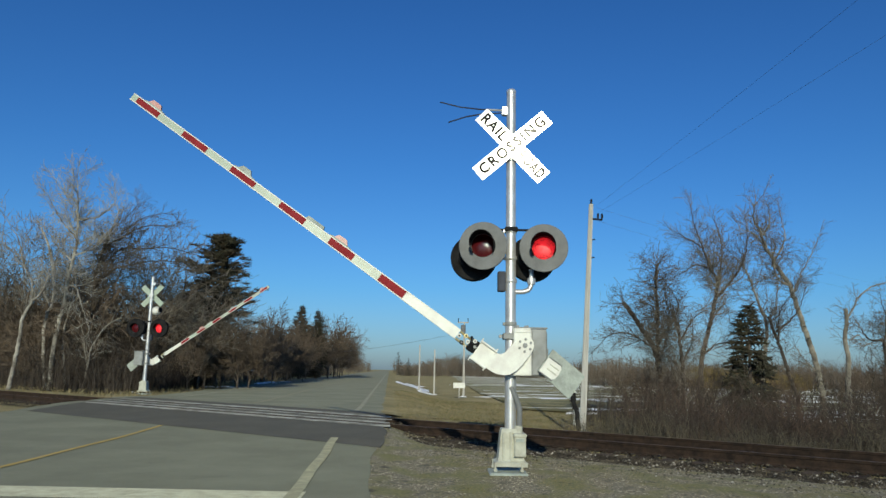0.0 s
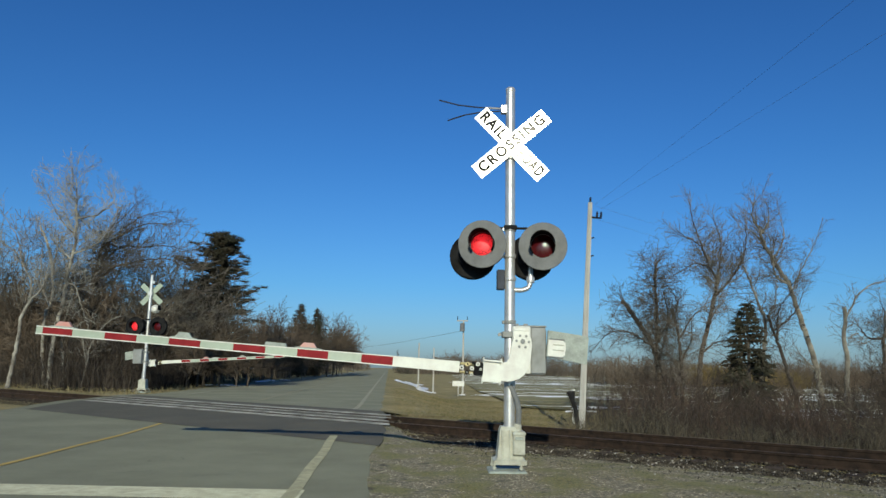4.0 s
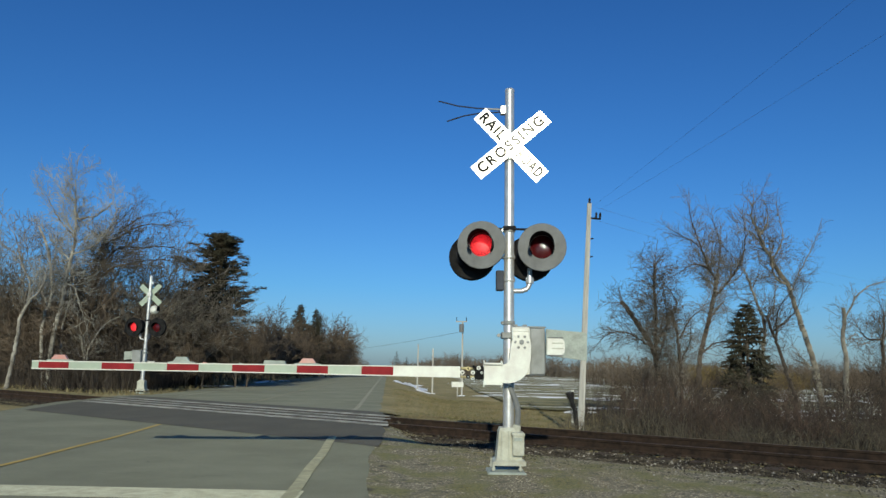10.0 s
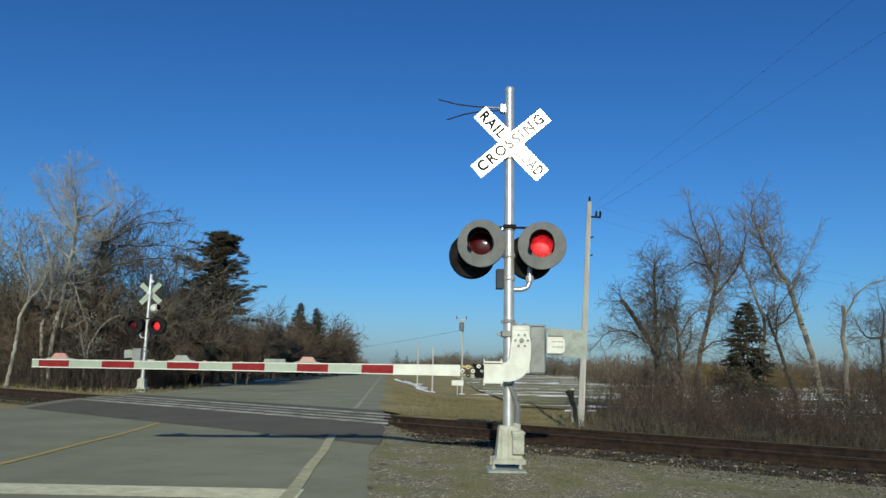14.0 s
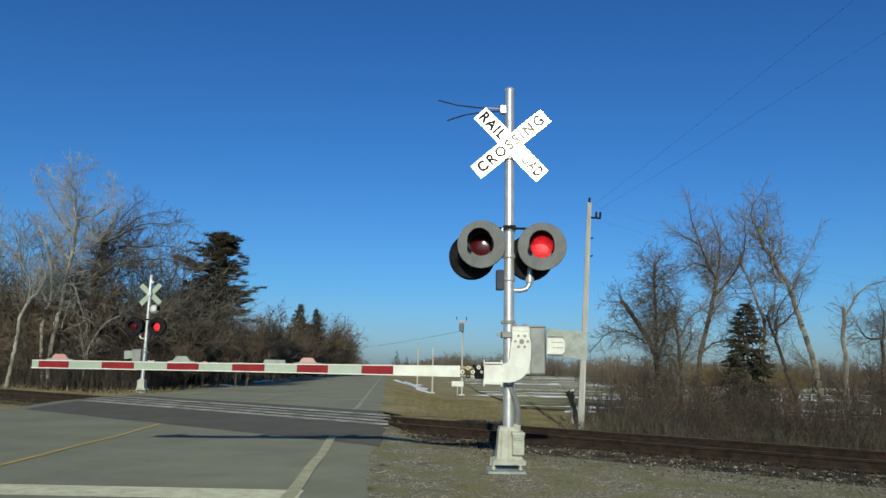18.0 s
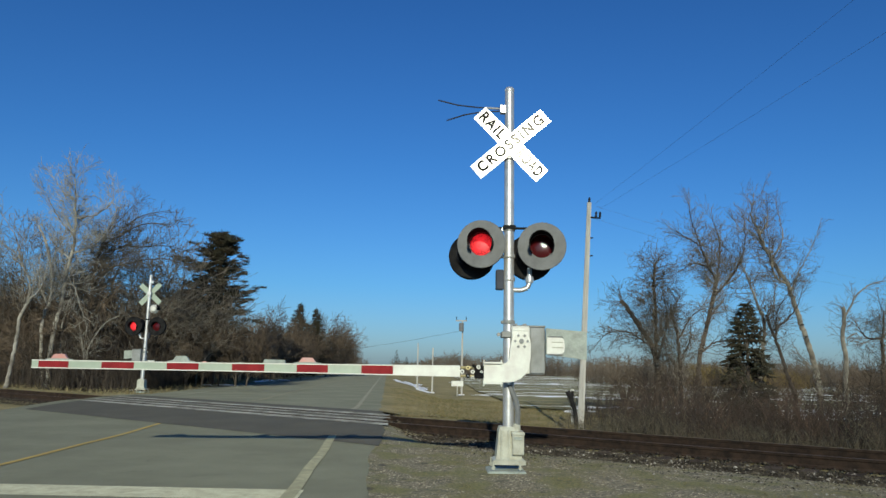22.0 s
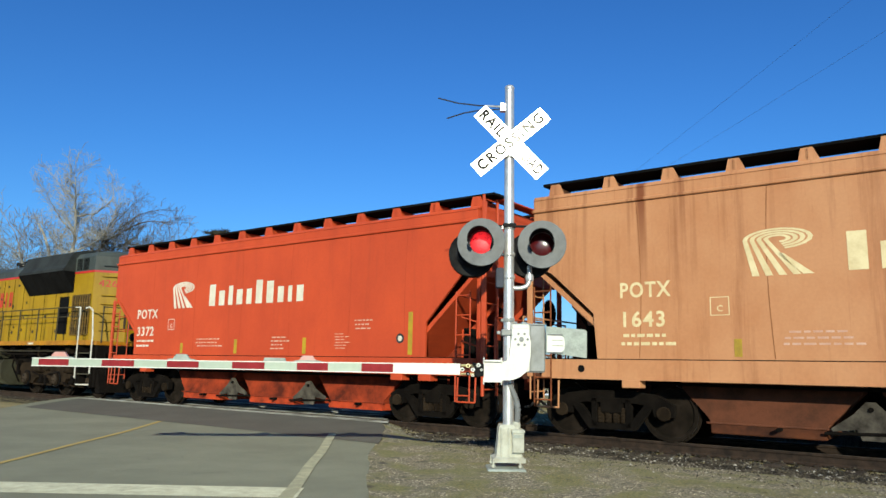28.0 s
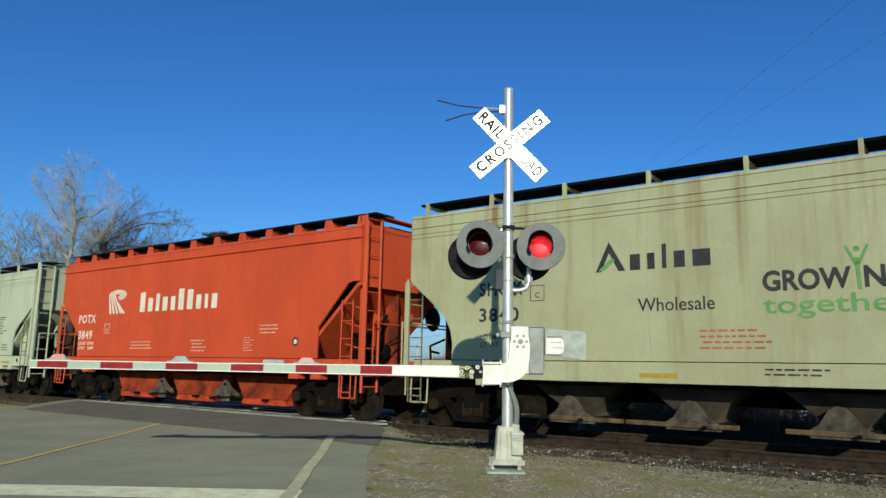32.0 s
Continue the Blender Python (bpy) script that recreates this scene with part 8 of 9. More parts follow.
            for k in range(4):
                part("step", Shape().box(X(e + d * .06), X(e + d * .80), s * 1.02, s * 1.53, .40 + k * .31, .43 + k * .31), HANDRAIL if k else HANDRAIL_WHITE, st)
            for o in (.0, .84):
                part("step_rail", Shape().pipe([(X(e + d * o), s * 1.56, .75), (X(e + d * o), s * 1.56, 1.9), (X(e + d * (o - .06 if o else .16)), s * 1.54, 2.62), (X(e + d * (o - .25 if o else .42)), s * 1.50, 2.72), (X(e + d * (o - .5 if o else .62)), s * 1.50, 2.70)] if o == 0 else [(X(e + d * o), s * 1.56, .6), (X(e + d * o), s * 1.56, 2.5), (X(e + d * (o + .04)), s * 1.55, 2.72), (X(e + d * (o + .4)), s * 1.52, 2.74)], .022, 8), HANDRAIL_WHITE, t, "white step handrail", True)
        for y in (-1.35, -.55, .55, 1.35):
            part("end_post", Shape().tube((X(tip), y, 1.65), (X(tip), y, 2.75), .02, n=6), HANDRAIL, t)
        for y0 in (-1.35, .5):
            part("end_rail", Shape().tube((X(tip), y0, 2.72), (X(tip), y0 + .85, 2.72), .018, n=6), HANDRAIL, t)
        part("brake_wheel", Shape().tube((X(tip - d * .1), .35, 1.85), (X(tip - d * .02), .35, 1.85), .14, n=14), LAMP_BLACK, t)
        for y0 in (-.5, -.8, .7):
            part("air_hose", Shape().pipe([(X(tip - d * .1), y0, .95), (X(tip - d * .3), y0, .55), (X(tip - d * .45), y0 + .1, .5)], .03), LAMP_BLACK, t, "", True)
    # side handrails
    r0, r1 = f["rail0"], hood1 - .1
    posts = f.get("posts") or [r0 + (r1 - r0) * k / int((r1 - r0) / 1.2) for k in range(int((r1 - r0) / 1.2) + 1)]
    for s in (1, -1):
        for z_, rad in ((2.75, .019), (2.46, .013)):
            part("handrail", Shape().tube((X(r0), s * 1.53, z_), (X(r1), s * 1.53, z_), rad, n=6), HANDRAIL, t, "side handrail along the walkway")
        for u in posts:
            part("handrail_post", Shape().box(X(u - .022), X(u + .022), s * 1.515, s * 1.545, 1.70, 2.78, .006), HANDRAIL, t)
    for k in range(7):
        zz = 1.85 + .24 * k
        part("ladder_rung", Shape().pipe([(X(wide - .02), 1.38, zz), (X(wide + .1), 1.38, zz), (X(wide + .1), 1.54, zz), (X(wide - .02), 1.54, zz)], .012), UP_YELLOW, t)
    # fuel tank and gear below
    a, b = f["tank"]
    part("fuel_tank", Shape().prism([(-1.15, .27), (1.15, .27), (1.42, .48), (1.47, .95), (1.40, 1.10), (-1.40, 1.10), (-1.47, .95), (-1.42, .48)], X(a), X(b), "yz"), TANK_GREEN, t, "grey-green fuel tank under the frame")
    for u in (a, b):
        part("tank_head", Shape().prism([(-1.17, .255), (1.17, .255), (1.44, .47), (1.49, .95), (1.41, 1.12), (-1.41, 1.12), (-1.49, .95), (-1.44, .47)], X(u - .03), X(u + .03), "yz"), TANK_GREEN, t)
    for o0, o1, y_, z_, rad in ((-1, 3, 1.30, 1.42, .035), (-1, 3, 1.36, 1.30, .028)):
        part("air_pipe", Shape().tube((X(a + o0), y_, z_), (X(b + o1), y_, z_), rad), GRIME_SHADE, t)
    part("air_reservoir", Shape().tube((X(a + .5), 1.2, 1.30), (X(b - .3), 1.2, 1.30), .15 if f["kind"] == 2 else .06, n=14), TANK_GREEN if f["kind"] == 2 else GRIME_SHADE, t, "", True)
    part("filler", Shape().box(X(b - 2.1), X(b - 1.7), 1.2, 1.5, 1.28, 1.6, .02).tube((X(b - 1.6), 1.3, 1.2), (X(b - 2.5), 1.45, 1.42), .05), GRIME_SHADE, t)
    part("fuel_cap", Shape().tube((X(b - 1.9), 1.48, 1.2), (X(b - 1.9), 1.56, 1.2), .05, n=10), UP_RED, t)
    # six-wheel trucks
    for ax in f["axles"]:
        c = ax[1]
        tr = part("truck", Shape().box(X(ax[0] - .8), X(ax[2] + .8), -.66, .66, .32, 1.05, .05), GRIME_SHADE, t, "dark dusty three-axle truck")
        for s in (1, -1):
            fr = Shape().prism([(X(ax[0] - .95), .98), (X(ax[0] - .92), .70), (X(ax[0] - .55), .62), (X(ax[0] - .42), .36), (X(ax[0] - .28), .36), (X(ax[0] - .24), .70), (X(ax[0] + .24), .70), (X(ax[0] + .28), .36), (X(ax[0] + .42), .36),
                              (X(ax[0] + .62), .55), (X(c - .62), .55), (X(c - .42), .36), (X(c - .28), .36), (X(c - .24), .70), (X(c + .24), .70), (X(c + .28), .36), (X(c + .42), .36), (X(c + .62), .55),
                              (X(ax[2] - .62), .55), (X(ax[2] - .42), .36), (X(ax[2] - .28), .36), (X(ax[2] - .24), .70), (X(ax[2] + .24), .70), (X(ax[2] + .28), .36), (X(ax[2] + .42), .36), (X(ax[2] + .55), .62), (X(ax[2] + .92), .70), (X(ax[2] + .95), .98),
                              (X(ax[2] + .45), 1.06), (X(c + .5), .98), (X(c - .5), .98), (X(ax[0] + .45), 1.06)], s * .98, s * 1.10)
            part("side_frame", fr, TRUCK_GREY, tr, "long cast side frame")
            for u in ax:
                jb = part("axle_box", Shape().box(X(u - .26), X(u + .26), s * .95, s * 1.12, .34, .72, .05).turn([(.20, s * 1.1), (.20, s * 1.17), (.13, s * 1.19), (.12, s * 1.215), (.02, s * 1.215)], 16, "y", (X(u), 0, .52)), TRUCK_GREY, tr, "round axle box cover", True)
                # proud black ring in place of the shaded gap round the box
                part("box_seal", Shape().turn([(.205, s * 1.12), (.205, s * 1.135), (.255, s * 1.135), (.255, s * 1.09)], 18, "y", (X(u), 0, .52)), HOLE, jb, "black ring standing for the shade round the axle box", True)
                part("axle_cap", Shape().turn([(.155, s * 1.185), (.15, s * 1.205), (.10, s * 1.225), (.02, s * 1.228)], 14, "y", (X(u), 0, .52)), AXLE_DUST, jb, "dusty axle cap", True)
                for j in range(3):
                    h_ = 1.57 + j * 2.094
                    part("cap_bolt", Shape().tube((X(u) + .075 * math.cos(h_), s * 1.21, .52 + .075 * math.sin(h_)), (X(u) + .075 * math.cos(h_), s * 1.245, .52 + .075 * math.sin(h_)), .018, n=6), HOLE, jb)
                for o in (-.34, .34):
                    part("spring", Shape().turn([(.06 + .014 * (j % 2), .42 + .03 * j) for j in range(12)], 10, "z", (X(u + o), s * 1.02, 0)), GRIME_SHADE, tr)
            for u0 in ((ax[0] + c) / 2, (c + ax[2]) / 2):
                part("brake_rigging", Shape().box(X(u0 - .3), X(u0 + .25), s * 1.0, s * 1.1, .38, .46, .02).box(X(u0 - .1), X(u0 + .1), s * 1.0, s * 1.16, .40, .66, .03).tube((X(u0 - .45), s * 1.05, .30), (X(u0 + .45), s * 1.05, .33), .025).box(X(u0 + .2), X(u0 + .3), s * 1.02, s * 1.12, .3, .62), GRIME_SHADE, tr)
                part("brake_head", Shape().box(X(u0 - .55), X(u0 - .40), s * .80, s * .97, .30, .70, .03), GRIME_SHADE, tr)
                part("brake_head", Shape().box(X(u0 + .40), X(u0 + .55), s * .80, s * .97, .30, .70, .03), GRIME_SHADE, tr)
                part("pedestal_tie", Shape().box(X(u0 - .62), X(u0 + .62), s * 1.0, s * 1.08, .30, .36, .012), TRUCK_GREY, tr)
                part("brake_cylinder", Shape().tube((X(u0 - .32), s * 1.15, .84), (X(u0 + .18), s * 1.15, .84), .12, n=12).tube((X(u0 + .18), s * 1.15, .84), (X(u0 + .5), s * 1.15, .82), .045, n=8), TRUCK_GREY, tr, "", True)
            for u in (ax[0] - .62, ax[2] + .62):
                part("damper", Shape().tube((X(u), s * 1.16, .62), (X(u), s * 1.16, 1.0), .05, n=8), GRIME_SHADE, tr)
                part("damper_bracket", Shape().box(X(u - .09), X(u + .09), s * 1.05, s * 1.22, .98, 1.06, .015), TRUCK_GREY, tr)
            for pts in ([(X(ax[2] + .9), s * 1.2, 1.35), (X(ax[2] + 1.05), s * 1.2, .9), (X(ax[2] + .95), s * 1.1, .45), (X(ax[2] + .75), s * .9, .3)], [(X(ax[0] - .8), s * 1.2, 1.35), (X(ax[0] - .98), s * 1.2, .9), (X(ax[0] - .8), s * 1.0, .35)],
                        [(X(c - .2), s * 1.2, 1.3), (X(c + .4), s * 1.25, 1.12), (X(c + 1.1), s * 1.2, 1.2)], [(X(c - .6), s * 1.22, 1.5), (X(c - .7), s * 1.24, 1.1), (X(c - .3), s * 1.22, .98), (X(c), s * 1.2, 1.08)]):
                part("sand_hose", Shape().pipe(pts, .028), GRIME_SHADE, tr, "", True)
        rq = random.Random(int(ax[0] * 10) + 300)
        for k in range(26):
            u, z = rq.uniform(ax[0] - .8, ax[2] + .8), rq.uniform(.36, 1.28)
            w, h = rq.uniform(.05, .24), rq.uniform(.03, .16)
            if k % 2:
                part("truck_fitting", Shape().box(X(u), X(u + w), 1.08, rq.uniform(1.14, 1.24), z, z + h, .01), GRIME_SHADE if k % 4 == 1 else TRUCK_GREY, tr)
            else:
                part("truck_rod", Shape().tube((X(u), rq.uniform(1.1, 1.2), z), (X(u + rq.uniform(.3, .8)), rq.uniform(1.1, 1.2), z + rq.uniform(-.15, .15)), rq.uniform(.012, .03), n=6), TRUCK_GREY if k % 4 else GRIME_SHADE, tr)
        for u in ax:
            wheelset(X(u), .52, t, own)
    # boxes and brackets under the deck
    rr = random.Random(int(front * 7) + 99)
    for k in range(22):
        u = rr.uniform(nose + .8, rear - 2.2)
        w, h = rr.uniform(.1, .45), rr.uniform(.08, .28)
        part("underframe_fitting", Shape().box(X(u), X(u + w), rr.uniform(.9, 1.2), rr.uniform(1.25, 1.4), 1.56 - h, 1.58, .015), GRIME_SHADE if k % 3 else TRUCK_GREY, t)
    for u in (nose + 3.1, nose + 6.4, rear - 4.2):
        part("drain_pipe", Shape().pipe([(X(u), 1.42, 1.56), (X(u), 1.44, 1.25), (X(u + .12), 1.40, 1.12)], .022, 6), TRUCK_GREY, t, "", True)
    part("warning_bell", Shape().turn([(.02, 1.42), (.06, 1.40), (.09, 1.28), (.13, 1.20), (.12, 1.19)], 14, "z", (X(nose + 5.2), 1.36, 0)), TRUCK_GREY, t, "", True)
    part("long_pipe", Shape().tube((X(nose + 1.2), 1.46, 1.40), (X(rear - 2.5), 1.46, 1.40), .014, n=6), HANDRAIL, t)
    TRAIN.append((own, mid))
    return t, X, own


L1, X1, _ = loco(-19.85, 2.80, "yellow and grey six-axle diesel locomotive with flag decal", dict(
    kind=1, nose=-18.45, nose_z=3.30, nose_top=3.50, cab0=-17.32, cab1=-15.03, wide=-10.72, hood1=.80, win0=3.58, grey=3.55, low=3.48, ledge=3.48, rise=-15.03, zig=.55, posts=(-10.42, -9.2, -8.0, -6.8, -5.85, -4.86, -3.65, -2.47, -1.26, .2), bar=GRILLE,
    wins=((.14, .55, 1), (.64, 1.36, 1), (1.46, 1.90, 1)), number="8593", num_at=-16.34, num_z=2.98, panel=(-16.92, -15.6),
    grilles=((-14.87, -12.76, 2.67, 3.04), (-14.85, -12.76, 1.93, 2.30), (-12.52, -11.42, 2.70, 3.32), (-12.25, -11.05, 3.74, 4.28)), upper_seams=(-14.6, -13.4, -12.5),
    hood_z=3.92, roof=.24, horn=-7.6, flare=(-5.75, -.58), flare_z=3.30, rail0=-10.5, tank=(-12.3, -5.15), axles=((-18.05, -16.0, -13.95), (-4.02, -1.96, .10))))
L2, X2, _ = loco(2.80, 23.95, "yellow and grey six-axle diesel locomotive with worn paint", dict(
    kind=2, nose=3.42, nose_z=3.22, nose_top=3.52, cab0=4.60, cab1=6.96, wide=11.45, hood1=22.4, win0=3.60, grey=3.76, low=3.58, ledge=3.58, rise=9.2, zig=.55, bar=UP_GREY,
    wins=((.12, .55, 1), (.62, 1.62, 1), (1.72, 2.18, 1)), number="4266", num_at=5.70, num_z=2.94, panel=(4.85, 7.0),
    grilles=((7.50, 9.0, 3.30, 3.92), (9.35, 11.2, 3.70, 4.26)), upper_seams=(7.2, 9.2),
    hood_z=4.0, roof=.40, horn=15.6, flare=(18.1, 21.2), flare_z=3.27, rail0=10.5, tank=(9.4, 17.2), axles=((4.03, 6.07, 8.12), (18.4, 20.45, 22.5))))


def waving_flag(t, X):
    """Thirteen waving stripes and a starred blue field on the hood's side."""
    s0, s1, y = -10.0, -6.25, 1.187
    pole = part("flag_pole", Shape().prism([(X(-10.2), 1.80), (X(-10.12), 1.80), (X(-9.35), 3.62), (X(-9.42), 3.62)], y, y + .006), DECAL_WHITE, t)

    def edge(k, j):
        u = k / 24
        left, right = -10.08, -6.42 + .034 * j
        top = 3.62 + .10 * math.sin(u * 7.5 + .6) - .02 * u
        bot = 1.92 + .14 * math.sin(u * 8.5 + .2) + .02 * u
        w = j / 13
        lean = .72 * (1 - w)
        return (X(left + lean + (right - left - lean * .9) * u), y, top + (bot - top) * w + .085 * math.sin(u * 13 + w * 3.4))
    for j in range(13):
        V, F = [], []
        for k in range(25):
            a, b = edge(k, j), edge(k, j + 1)
            V += [(a[0], y + .003, a[2]), (b[0], y + .003, b[2])]
            if k:
                F.append((2 * k - 2, 2 * k - 1, 2 * k + 1, 2 * k))
        part("flag_stripe", Shape().add(V, F), FLAG_RED if j % 2 == 0 else FLAG_WHITE, t, "waving stripe of the flag")
    V, F = [], []
    for k in range(11):
        for j in range(8):
            p = edge(k, j)
            V.append((p[0], y + .006, p[2]))
    for k in range(10):
        for j in range(7):
            F.append((k * 8 + j, k * 8 + j + 1, k * 8 + j + 9, k * 8 + j + 8))
    can = part("flag_field", Shape().add(V, F), FLAG_BLUE, t, "blue field with white stars")
    for k in range(9):
        for j in range(6):
            if (k + j) % 2 == 0:
                p = edge(k + .9, j + .75)
                part("star", Shape().tube((p[0], y + .006, p[2]), (p[0], y + .010, p[2]), .034, n=5), FLAG_WHITE, can)


waving_flag(L1, X1)
words("BUILDING AMERICA", .25, Matrix.Translation((X1(-4.49), 1.186, 2.60)) @ SIDE, DECAL_BLACK, L1, "lettering", .003, 2.0, .01)
low = [(.40 * math.cos(a), -.06 + .40 * math.sin(a)) for a in (math.pi * k / 14 for k in range(14, 29))]
high = [(.38, .06), (.37, .18), (.33, .33), (.22, .36), (.13, .38), (0, .44), (-.13, .38), (-.22, .36), (-.33, .33), (-.37, .18), (-.38, .06)]
crest = part("shield_emblem", Shape().prism([(X1(-2.95) - u, 2.57 + w) for u, w in [(-.40, .06)] + low + [(.40, .06)] + high[1:-1]], 1.186, 1.192), DECAL_WHITE, L1, "plain rounded emblem, blue over red stripes")
part("shield_band", Shape().prism([(X1(-2.95) - u, 2.57 + w) for u, w in high], 1.192, 1.195), EMBLEM_BLUE, crest)
for k in range(6):
    u = -.30 + k * .12
    part("shield_stripe", Shape().box(X1(-2.95) - u - .032, X1(-2.95) - u + .032, 1.192, 1.195, 2.53 - math.sqrt(.37 ** 2 - u * u), 2.615), UP_RED, crest)
part("hood_opening", Shape().box(X1(-2.20), X1(-1.55), 1.184, 1.196, 1.92, 3.18), HOLE, L1, "dark louvred opening in the hood")
for k in range(9):
    part("opening_slat", Shape().box(X1(-2.18 + k * .07), X1(-2.15 + k * .07), 1.196, 1.21, 1.93, 3.17), GRILLE, L1)

def body_fittings(t, X):
    """Seams, latches, grab irons and hand rails on the front body of the first locomotive."""
    for z in (2.54, 3.34):
        part("body_seam", Shape().box(X(-15.0), X(-12.66), 1.545, 1.55, z, z + .014), UP_DARK, t)
    for u in (-15.02, -12.66, -11.2):
        part("body_seam", Shape().box(X(u), X(u + .016), 1.545, 1.55, 1.76, 3.48), UP_DARK, t)
    for u, z in ((-13.9, 2.42), (-13.9, 3.18), (-12.6, 2.6), (-11.3, 2.6), (-12.6, 2.1), (-11.3, 2.1)):
        part("latch", Shape().box(X(u), X(u + .12), 1.55, 1.57, z, z + .06, .006), PATCH, t)
    for u0, u1, z0, z1 in ((-14.55, -13.5, 3.72, 4.2), (-13.3, -12.2, 3.72, 4.2)):
        for a_, b_, c_, d_ in ((u0, u1, z1, z1 + .012), (u0, u1, z0, z0 + .012), (u0, u0 + .012, z0, z1), (u1, u1 + .012, z0, z1)):
            part("panel_edge", Shape().box(X(a_), X(b_), 1.405, 1.43, c_, d_), UP_DARK, t)
    for u in (-14.4, -13.1, -12.4):
        part("grab_iron", Shape().pipe([(X(u), 1.40, 3.7), (X(u), 1.48, 3.72), (X(u), 1.48, 4.28), (X(u), 1.36, 4.32)], .014, 6), HANDRAIL, t)
    part("roof_rail", Shape().pipe([(X(-14.9), 1.30, 4.36), (X(-14.9), 1.32, 4.46), (X(-11.0), 1.32, 4.46), (X(-11.0), 1.30, 4.36)], .014, 6), HANDRAIL, t)
    for u in (-12.3, -11.7):
        part("panel_mark", Shape().box(X(u), X(u + .2), 1.55, 1.555, 1.86, 1.94), PATCH, t)
    part("access_door", Shape().box(X(-12.2), X(-11.6), 1.546, 1.556, 2.08, 2.50, .006), PATCH, t)
    part("door_panel", Shape().box(X(-12.16), X(-11.64), 1.556, 1.56, 2.12, 2.46, .004), UP_YELLOW, t)
    for z in (1.80, 2.58):
        part("door_panel", Shape().box(X(-14.98), X(-12.68), 1.546, 1.572, z, z + .72, .01), UP_YELLOW, t, "raised door panel round a grille")
    for u, z in ((-14.96, 2.72), (-12.86, 3.06), (-12.86, 2.3), (-14.96, 2.0), (-14.1, 3.16), (-14.1, 2.4), (-11.3, 1.95), (-11.0, 2.3)):
        part("paint_patch", Shape().box(X(u), X(u + .17), 1.572 if u < -12.5 else 1.546, 1.574 if u < -12.5 else 1.549, z, z + .14), PATCH, t)
    rr = random.Random(77)
    for k in range(24):
        u, z = rr.uniform(-10.4, -.5), rr.uniform(1.85, 3.2)
        part("latch", Shape().box(X(u), X(u + .05), 1.18, 1.205, z, z + .09, .005), HANDRAIL, t)
    for k in range(12):
        u = -10.3 + k * .8
        part("grime_line", Shape().box(X(u), X(u + .5), 1.18, 1.186, 1.74, 1.74 + rr.uniform(.02, .06)), UP_DARK, t)


body_fittings(L1, X1)

def raised_rail(t, X):
    """Rails, doors and louvres on the equipment body of the second locomotive."""
    for pts in ([(8.62, 2.48), (8.62, 3.28), (9.96, 3.42), (10.42, 2.76), (10.5, 2.76)], [(8.46, 2.48), (8.46, 3.05), (9.76, 3.09), (10.36, 2.48), (10.5, 2.48)]):
        part("handrail", Shape().pipe([(X(u), 1.60, z) for u, z in pts], .014, 6), HANDRAIL, t, "stepped handrail")
    for u, z1 in ((9.62, 3.07), (9.83, 3.40)):
        part("handrail_post", Shape().box(X(u - .022), X(u + .022), 1.585, 1.615, 2.47, z1, .006), HANDRAIL, t)
    part("body_seam", Shape().box(X(9.95), X(9.99), 1.54, 1.55, 2.5, 3.54), UP_DARK, t)
    part("body_seam", Shape().box(X(6.98), X(9.82), 1.54, 1.549, 2.455, 2.47), UP_DARK, t)
    for u in (7.35, 8.62, 9.8):
        part("body_seam", Shape().box(X(u), X(u + .014), 1.54, 1.549, 1.76, 2.455), UP_DARK, t)
    for u in (7.72, 8.17, 9.02, 9.52):
        for k in range(3):
            part("louvre", Shape().box(X(u), X(u + .22), 1.545, 1.566, 2.18 + .05 * k, 2.205 + .05 * k, .004), GRILLE, t)
    for u in (7.55, 8.47, 8.78, 9.84):
        part("latch", Shape().box(X(u), X(u + .06), 1.545, 1.568, 2.22, 2.33, .006), HANDRAIL, t)
    for u in (8.7, 9.1):
        part("latch", Shape().box(X(u), X(u + .10), 1.545, 1.568, 2.78, 2.83, .006), HANDRAIL, t)
    for u0, u1, z0, z1 in ((10.32, 11.02, 3.50, 3.512), (10.32, 11.02, 2.88, 2.892), (10.32, 10.332, 2.892, 3.5), (11.01, 11.022, 2.892, 3.5)):
        part("panel_edge", Shape().box(X(u0), X(u1), 1.545, 1.551, z0, z1), SILL_ORANGE, t)
    part("notice", Shape().box(X(9.28), X(9.40), 1.545, 1.548, 1.96, 2.0), DECAL_WHITE, t)
    part("notice", Shape().box(X(9.28), X(9.40), 1.545, 1.548, 2.02, 2.08), PATCH, t)
    for u in (9.6, 10.9):
        part("lifting_eye", Shape().pipe([(X(u - .06), 1.0, 4.40), (X(u - .06), 1.0, 4.50), (X(u), 1.0, 4.56), (X(u + .06), 1.0, 4.50), (X(u + .06), 1.0, 4.40)], .02, 6), HANDRAIL, t)
    part("roof_box", Shape().box(X(11.7), X(13.4), -.9, .9, 4.1, 4.30, .04), UP_GREY, t)
    rr = random.Random(44)
    for k in range(26):
        u, z = rr.uniform(11.7, 18), rr.uniform(1.9, 3.5)
        part("latch", Shape().box(X(u), X(u + .05), 1.18, 1.205, z, z + .09, .005), HANDRAIL, t)


raised_rail(L2, X2)
air = part("air_tank", Shape().turn([(.03, X2(16.9)), (.12, X2(16.88)), (.165, X2(16.75)), (.165, X2(12.2)), (.12, X2(12.08)), (.03, X2(12.05))], 18, "x", (0, 1.34, 1.34)), TANK_GREEN, L2, "long grey-green air tank above the fuel tank", True)
for u in (12.9, 14.5, 16.1):
    part("tank_strap", Shape().turn([(.172, X2(u + .03)), (.172, X2(u - .03))], 18, "x", (0, 1.34, 1.34)), GRIME_SHADE, air)
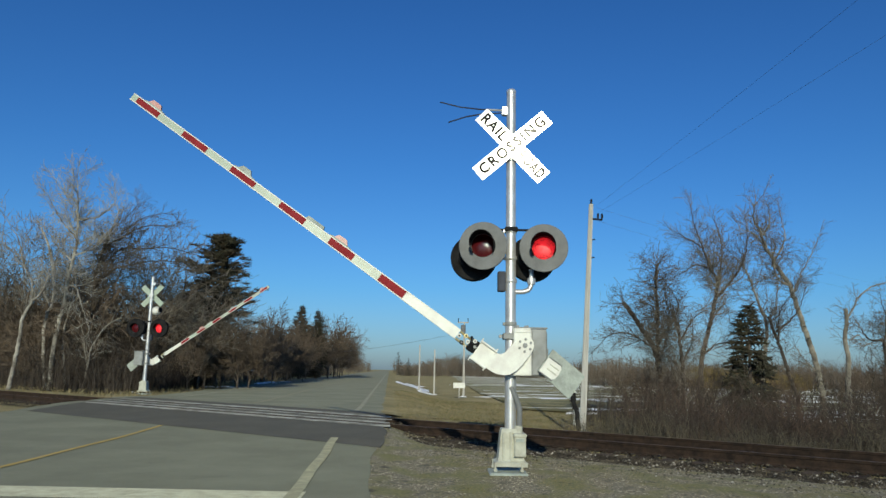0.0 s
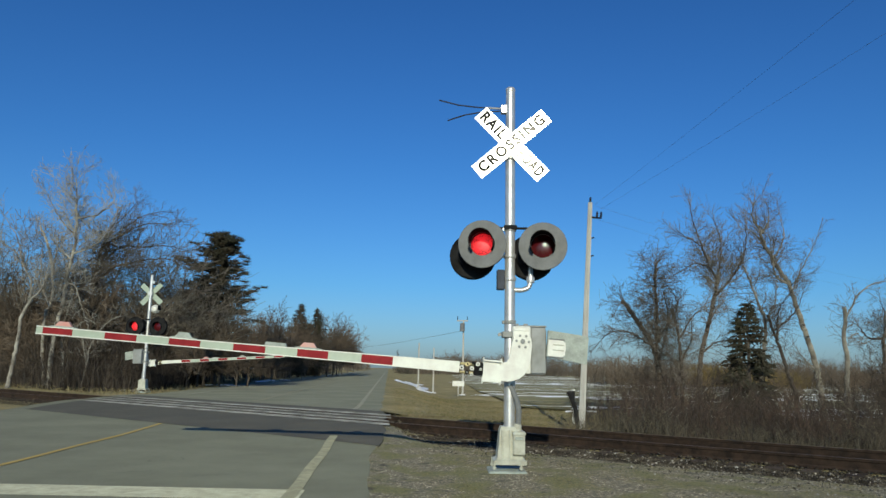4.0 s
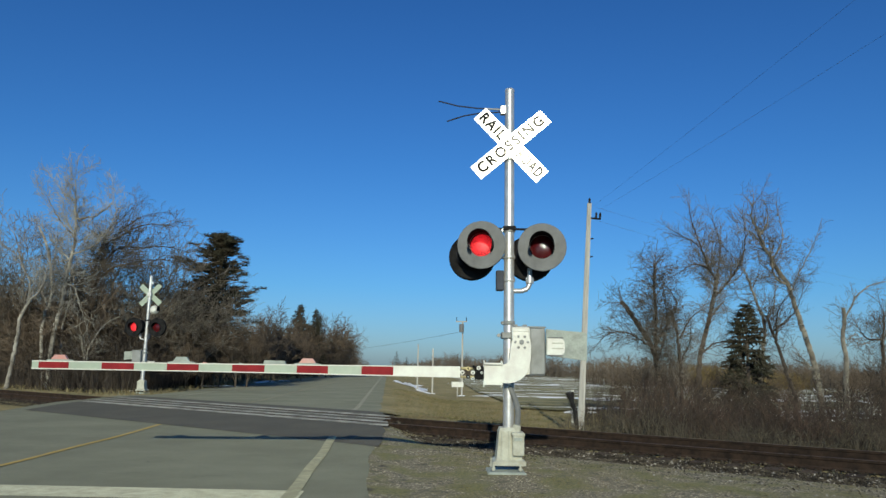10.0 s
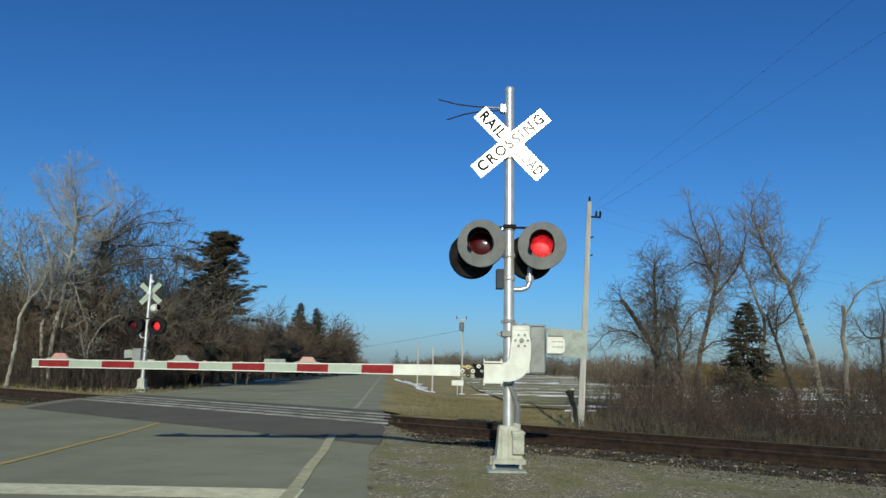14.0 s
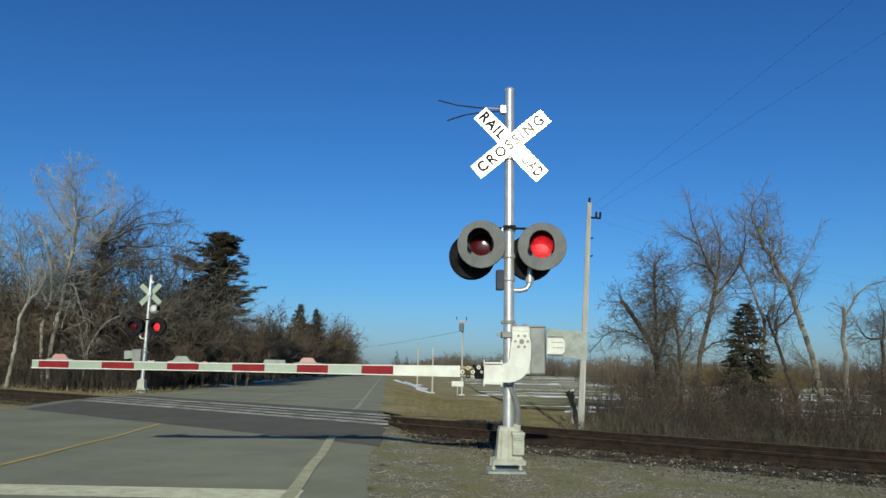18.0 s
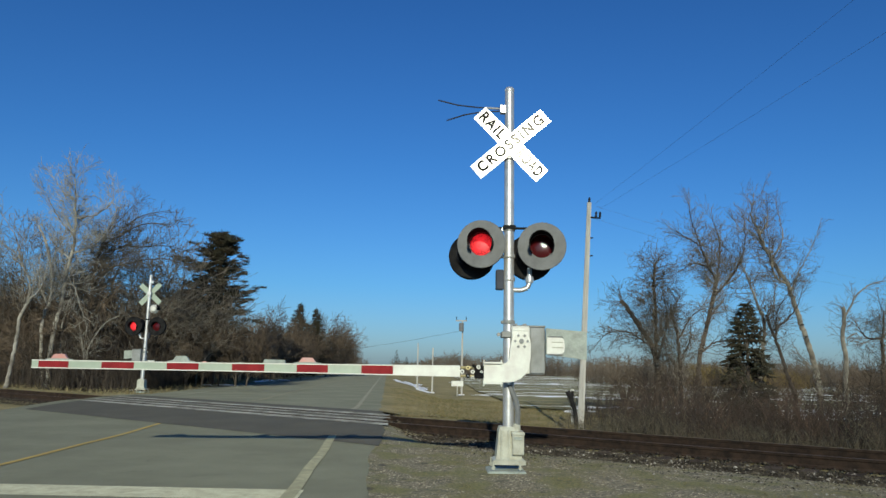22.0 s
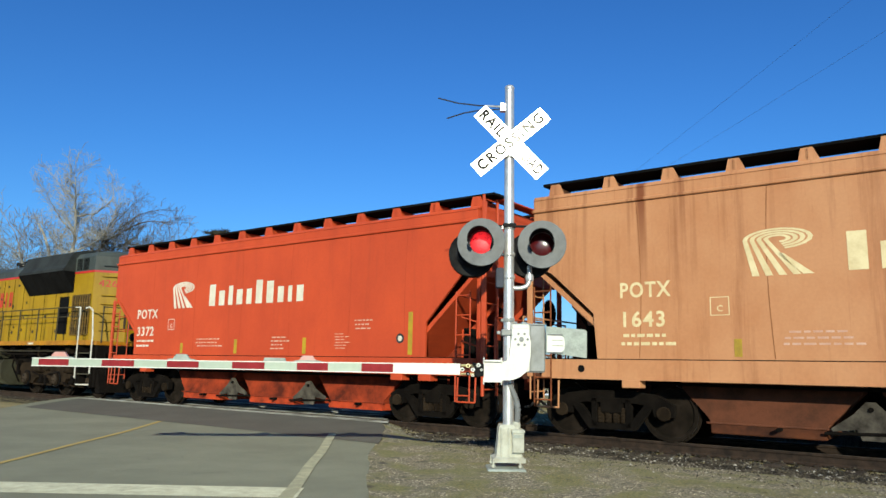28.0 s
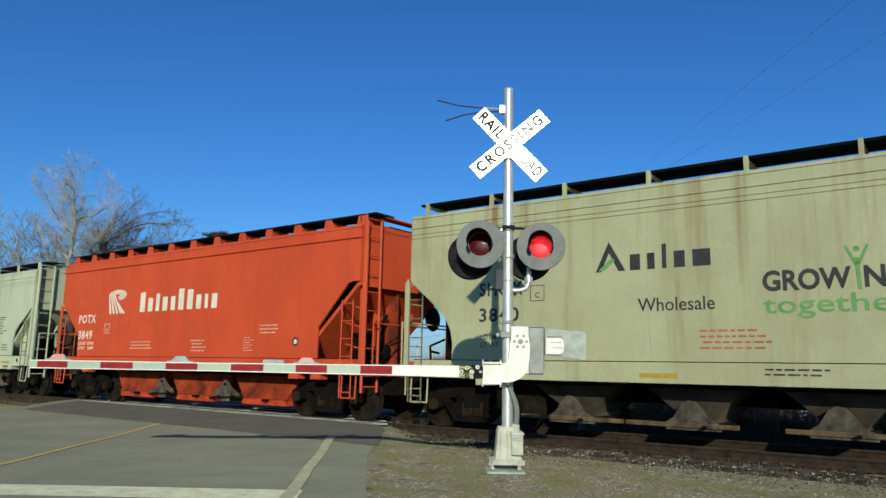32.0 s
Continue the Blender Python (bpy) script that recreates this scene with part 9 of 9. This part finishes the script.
strokes(L2, X2(11.83), 2.94, 1.186, ((.24, 1), (.24, 1), (.10, 1), (.26, 1), (.24, 1), (.12, 0), (.22, 1), (.26, 1), (.24, 1), (.10, 1), (.22, 1), (.10, 1), (.24, 1)), .54, UP_RED, .20)
part("rear_opening", Shape().box(X2(20.3), X2(20.9), 1.184, 1.196, 1.95, 3.15), HOLE, L2, "dark louvred opening in the hood")

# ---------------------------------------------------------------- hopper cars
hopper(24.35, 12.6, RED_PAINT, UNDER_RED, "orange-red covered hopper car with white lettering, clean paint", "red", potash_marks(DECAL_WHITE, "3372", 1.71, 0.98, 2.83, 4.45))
hopper(38.15, 12.75, ORANGE_PAINT, UNDER_RUST, "faded orange covered hopper car with rust streaks and pale lettering", "red", potash_marks(PALE_INK, "1643", 2.0, 0.83, 3.52, 4.89))
hopper(52.38, 12.75, GREY_PAINT, UNDER_GREY, "pale grey-green covered hopper car with black and green lettering", "grey", grey_marks("3432", ("LD LMT  222600", "LT WT    57400")))
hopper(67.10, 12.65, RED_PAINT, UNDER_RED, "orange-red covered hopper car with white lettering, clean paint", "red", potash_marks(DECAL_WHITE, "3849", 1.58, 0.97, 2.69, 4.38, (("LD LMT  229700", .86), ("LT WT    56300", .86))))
hopper(81.13, 12.75, GREY_PAINT_OLD, UNDER_GREY, "pale grey-green covered hopper car with dark lettering and stains", "grey", grey_marks("3840", ("LD LMT  228100", "LT WT    58900")))

# ---------------------------------------------------------------- what moves
def train_run(t):
    """How far the train has come along the track."""
    k = t - 24
    return 10.94 * k + 0.0418 * max(k, -40) ** 2 - 0.32 * (1 - float(ease(22.95, 23.55, t)))


def motions():
    # gate arms come down
    drop = ((0, 35.1), (.5, 31.2), (1, 26.4), (1.5, 22.4), (2, 17.8), (2.5, 14.2), (3, 10.4), (3.5, 7.0), (4, 4.0), (4.5, 1.6), (4.9, .2), (5.2, 0), (32, 0))
    for own, y in ((NEAR, -.24), (FAR, -.24)):
        walk(own["arm"], [(t, pose(.10, y, 1.56) @ pose(0, 0, 0, 0, a, 0)) for t, a in drop])
    # lamps: the added leaves part and close in turn, in place of switching the light
    half, first = 0.5962, 0.725 - 2 * 0.5962
    for own, sides in ((NEAR, (0, 0, 1, 1)), (FAR, (1, 1, 0, 0))):
        for (leaves, facing), side in zip(own["leaves"], sides):
            for leaf, s in leaves:
                rows, k = [], 0
                shut = pose(0, 0, 0)
                apart = pose(0, 0.022, 0.153 * s)
                state = lambda j: apart if (j % 2 == 0) == (side == 1) else shut
                rows.append((0.0, state(0)))
                k = 1
                while first + k * half < 32:
                    t = first + k * half
                    if t > 0.05:
                        rows += [(t - 0.02, state(k - 1)), (t + 0.02, state(k))]
                    else:
                        rows[0] = (0.0, state(k))
                    k += 1
                rows.append((32.0, state(k - 1)))
                walk(leaf, rows)
    # the train
    times = [0, 4, 8, 12, 16, 20] + [22 + .25 * k for k in range(41)]
    for v, mid in TRAIN:
        walk(v["thing"], [(t, TRACK @ pose(train_run(t) - mid, 0, 0)) for t in times])
        for w, x, r in v["wheels"]:
            rows = [(0.0, pose(x, 0, r))]
            k = int(22 * FPS)
            while k <= 32 * FPS:
                t = k / FPS
                rows.append((t, pose(x, 0, r) @ Matrix.Rotation((train_run(t) - train_run(22)) / r, 4, "Y")))
                k += 1
            walk(w, rows)


motions()
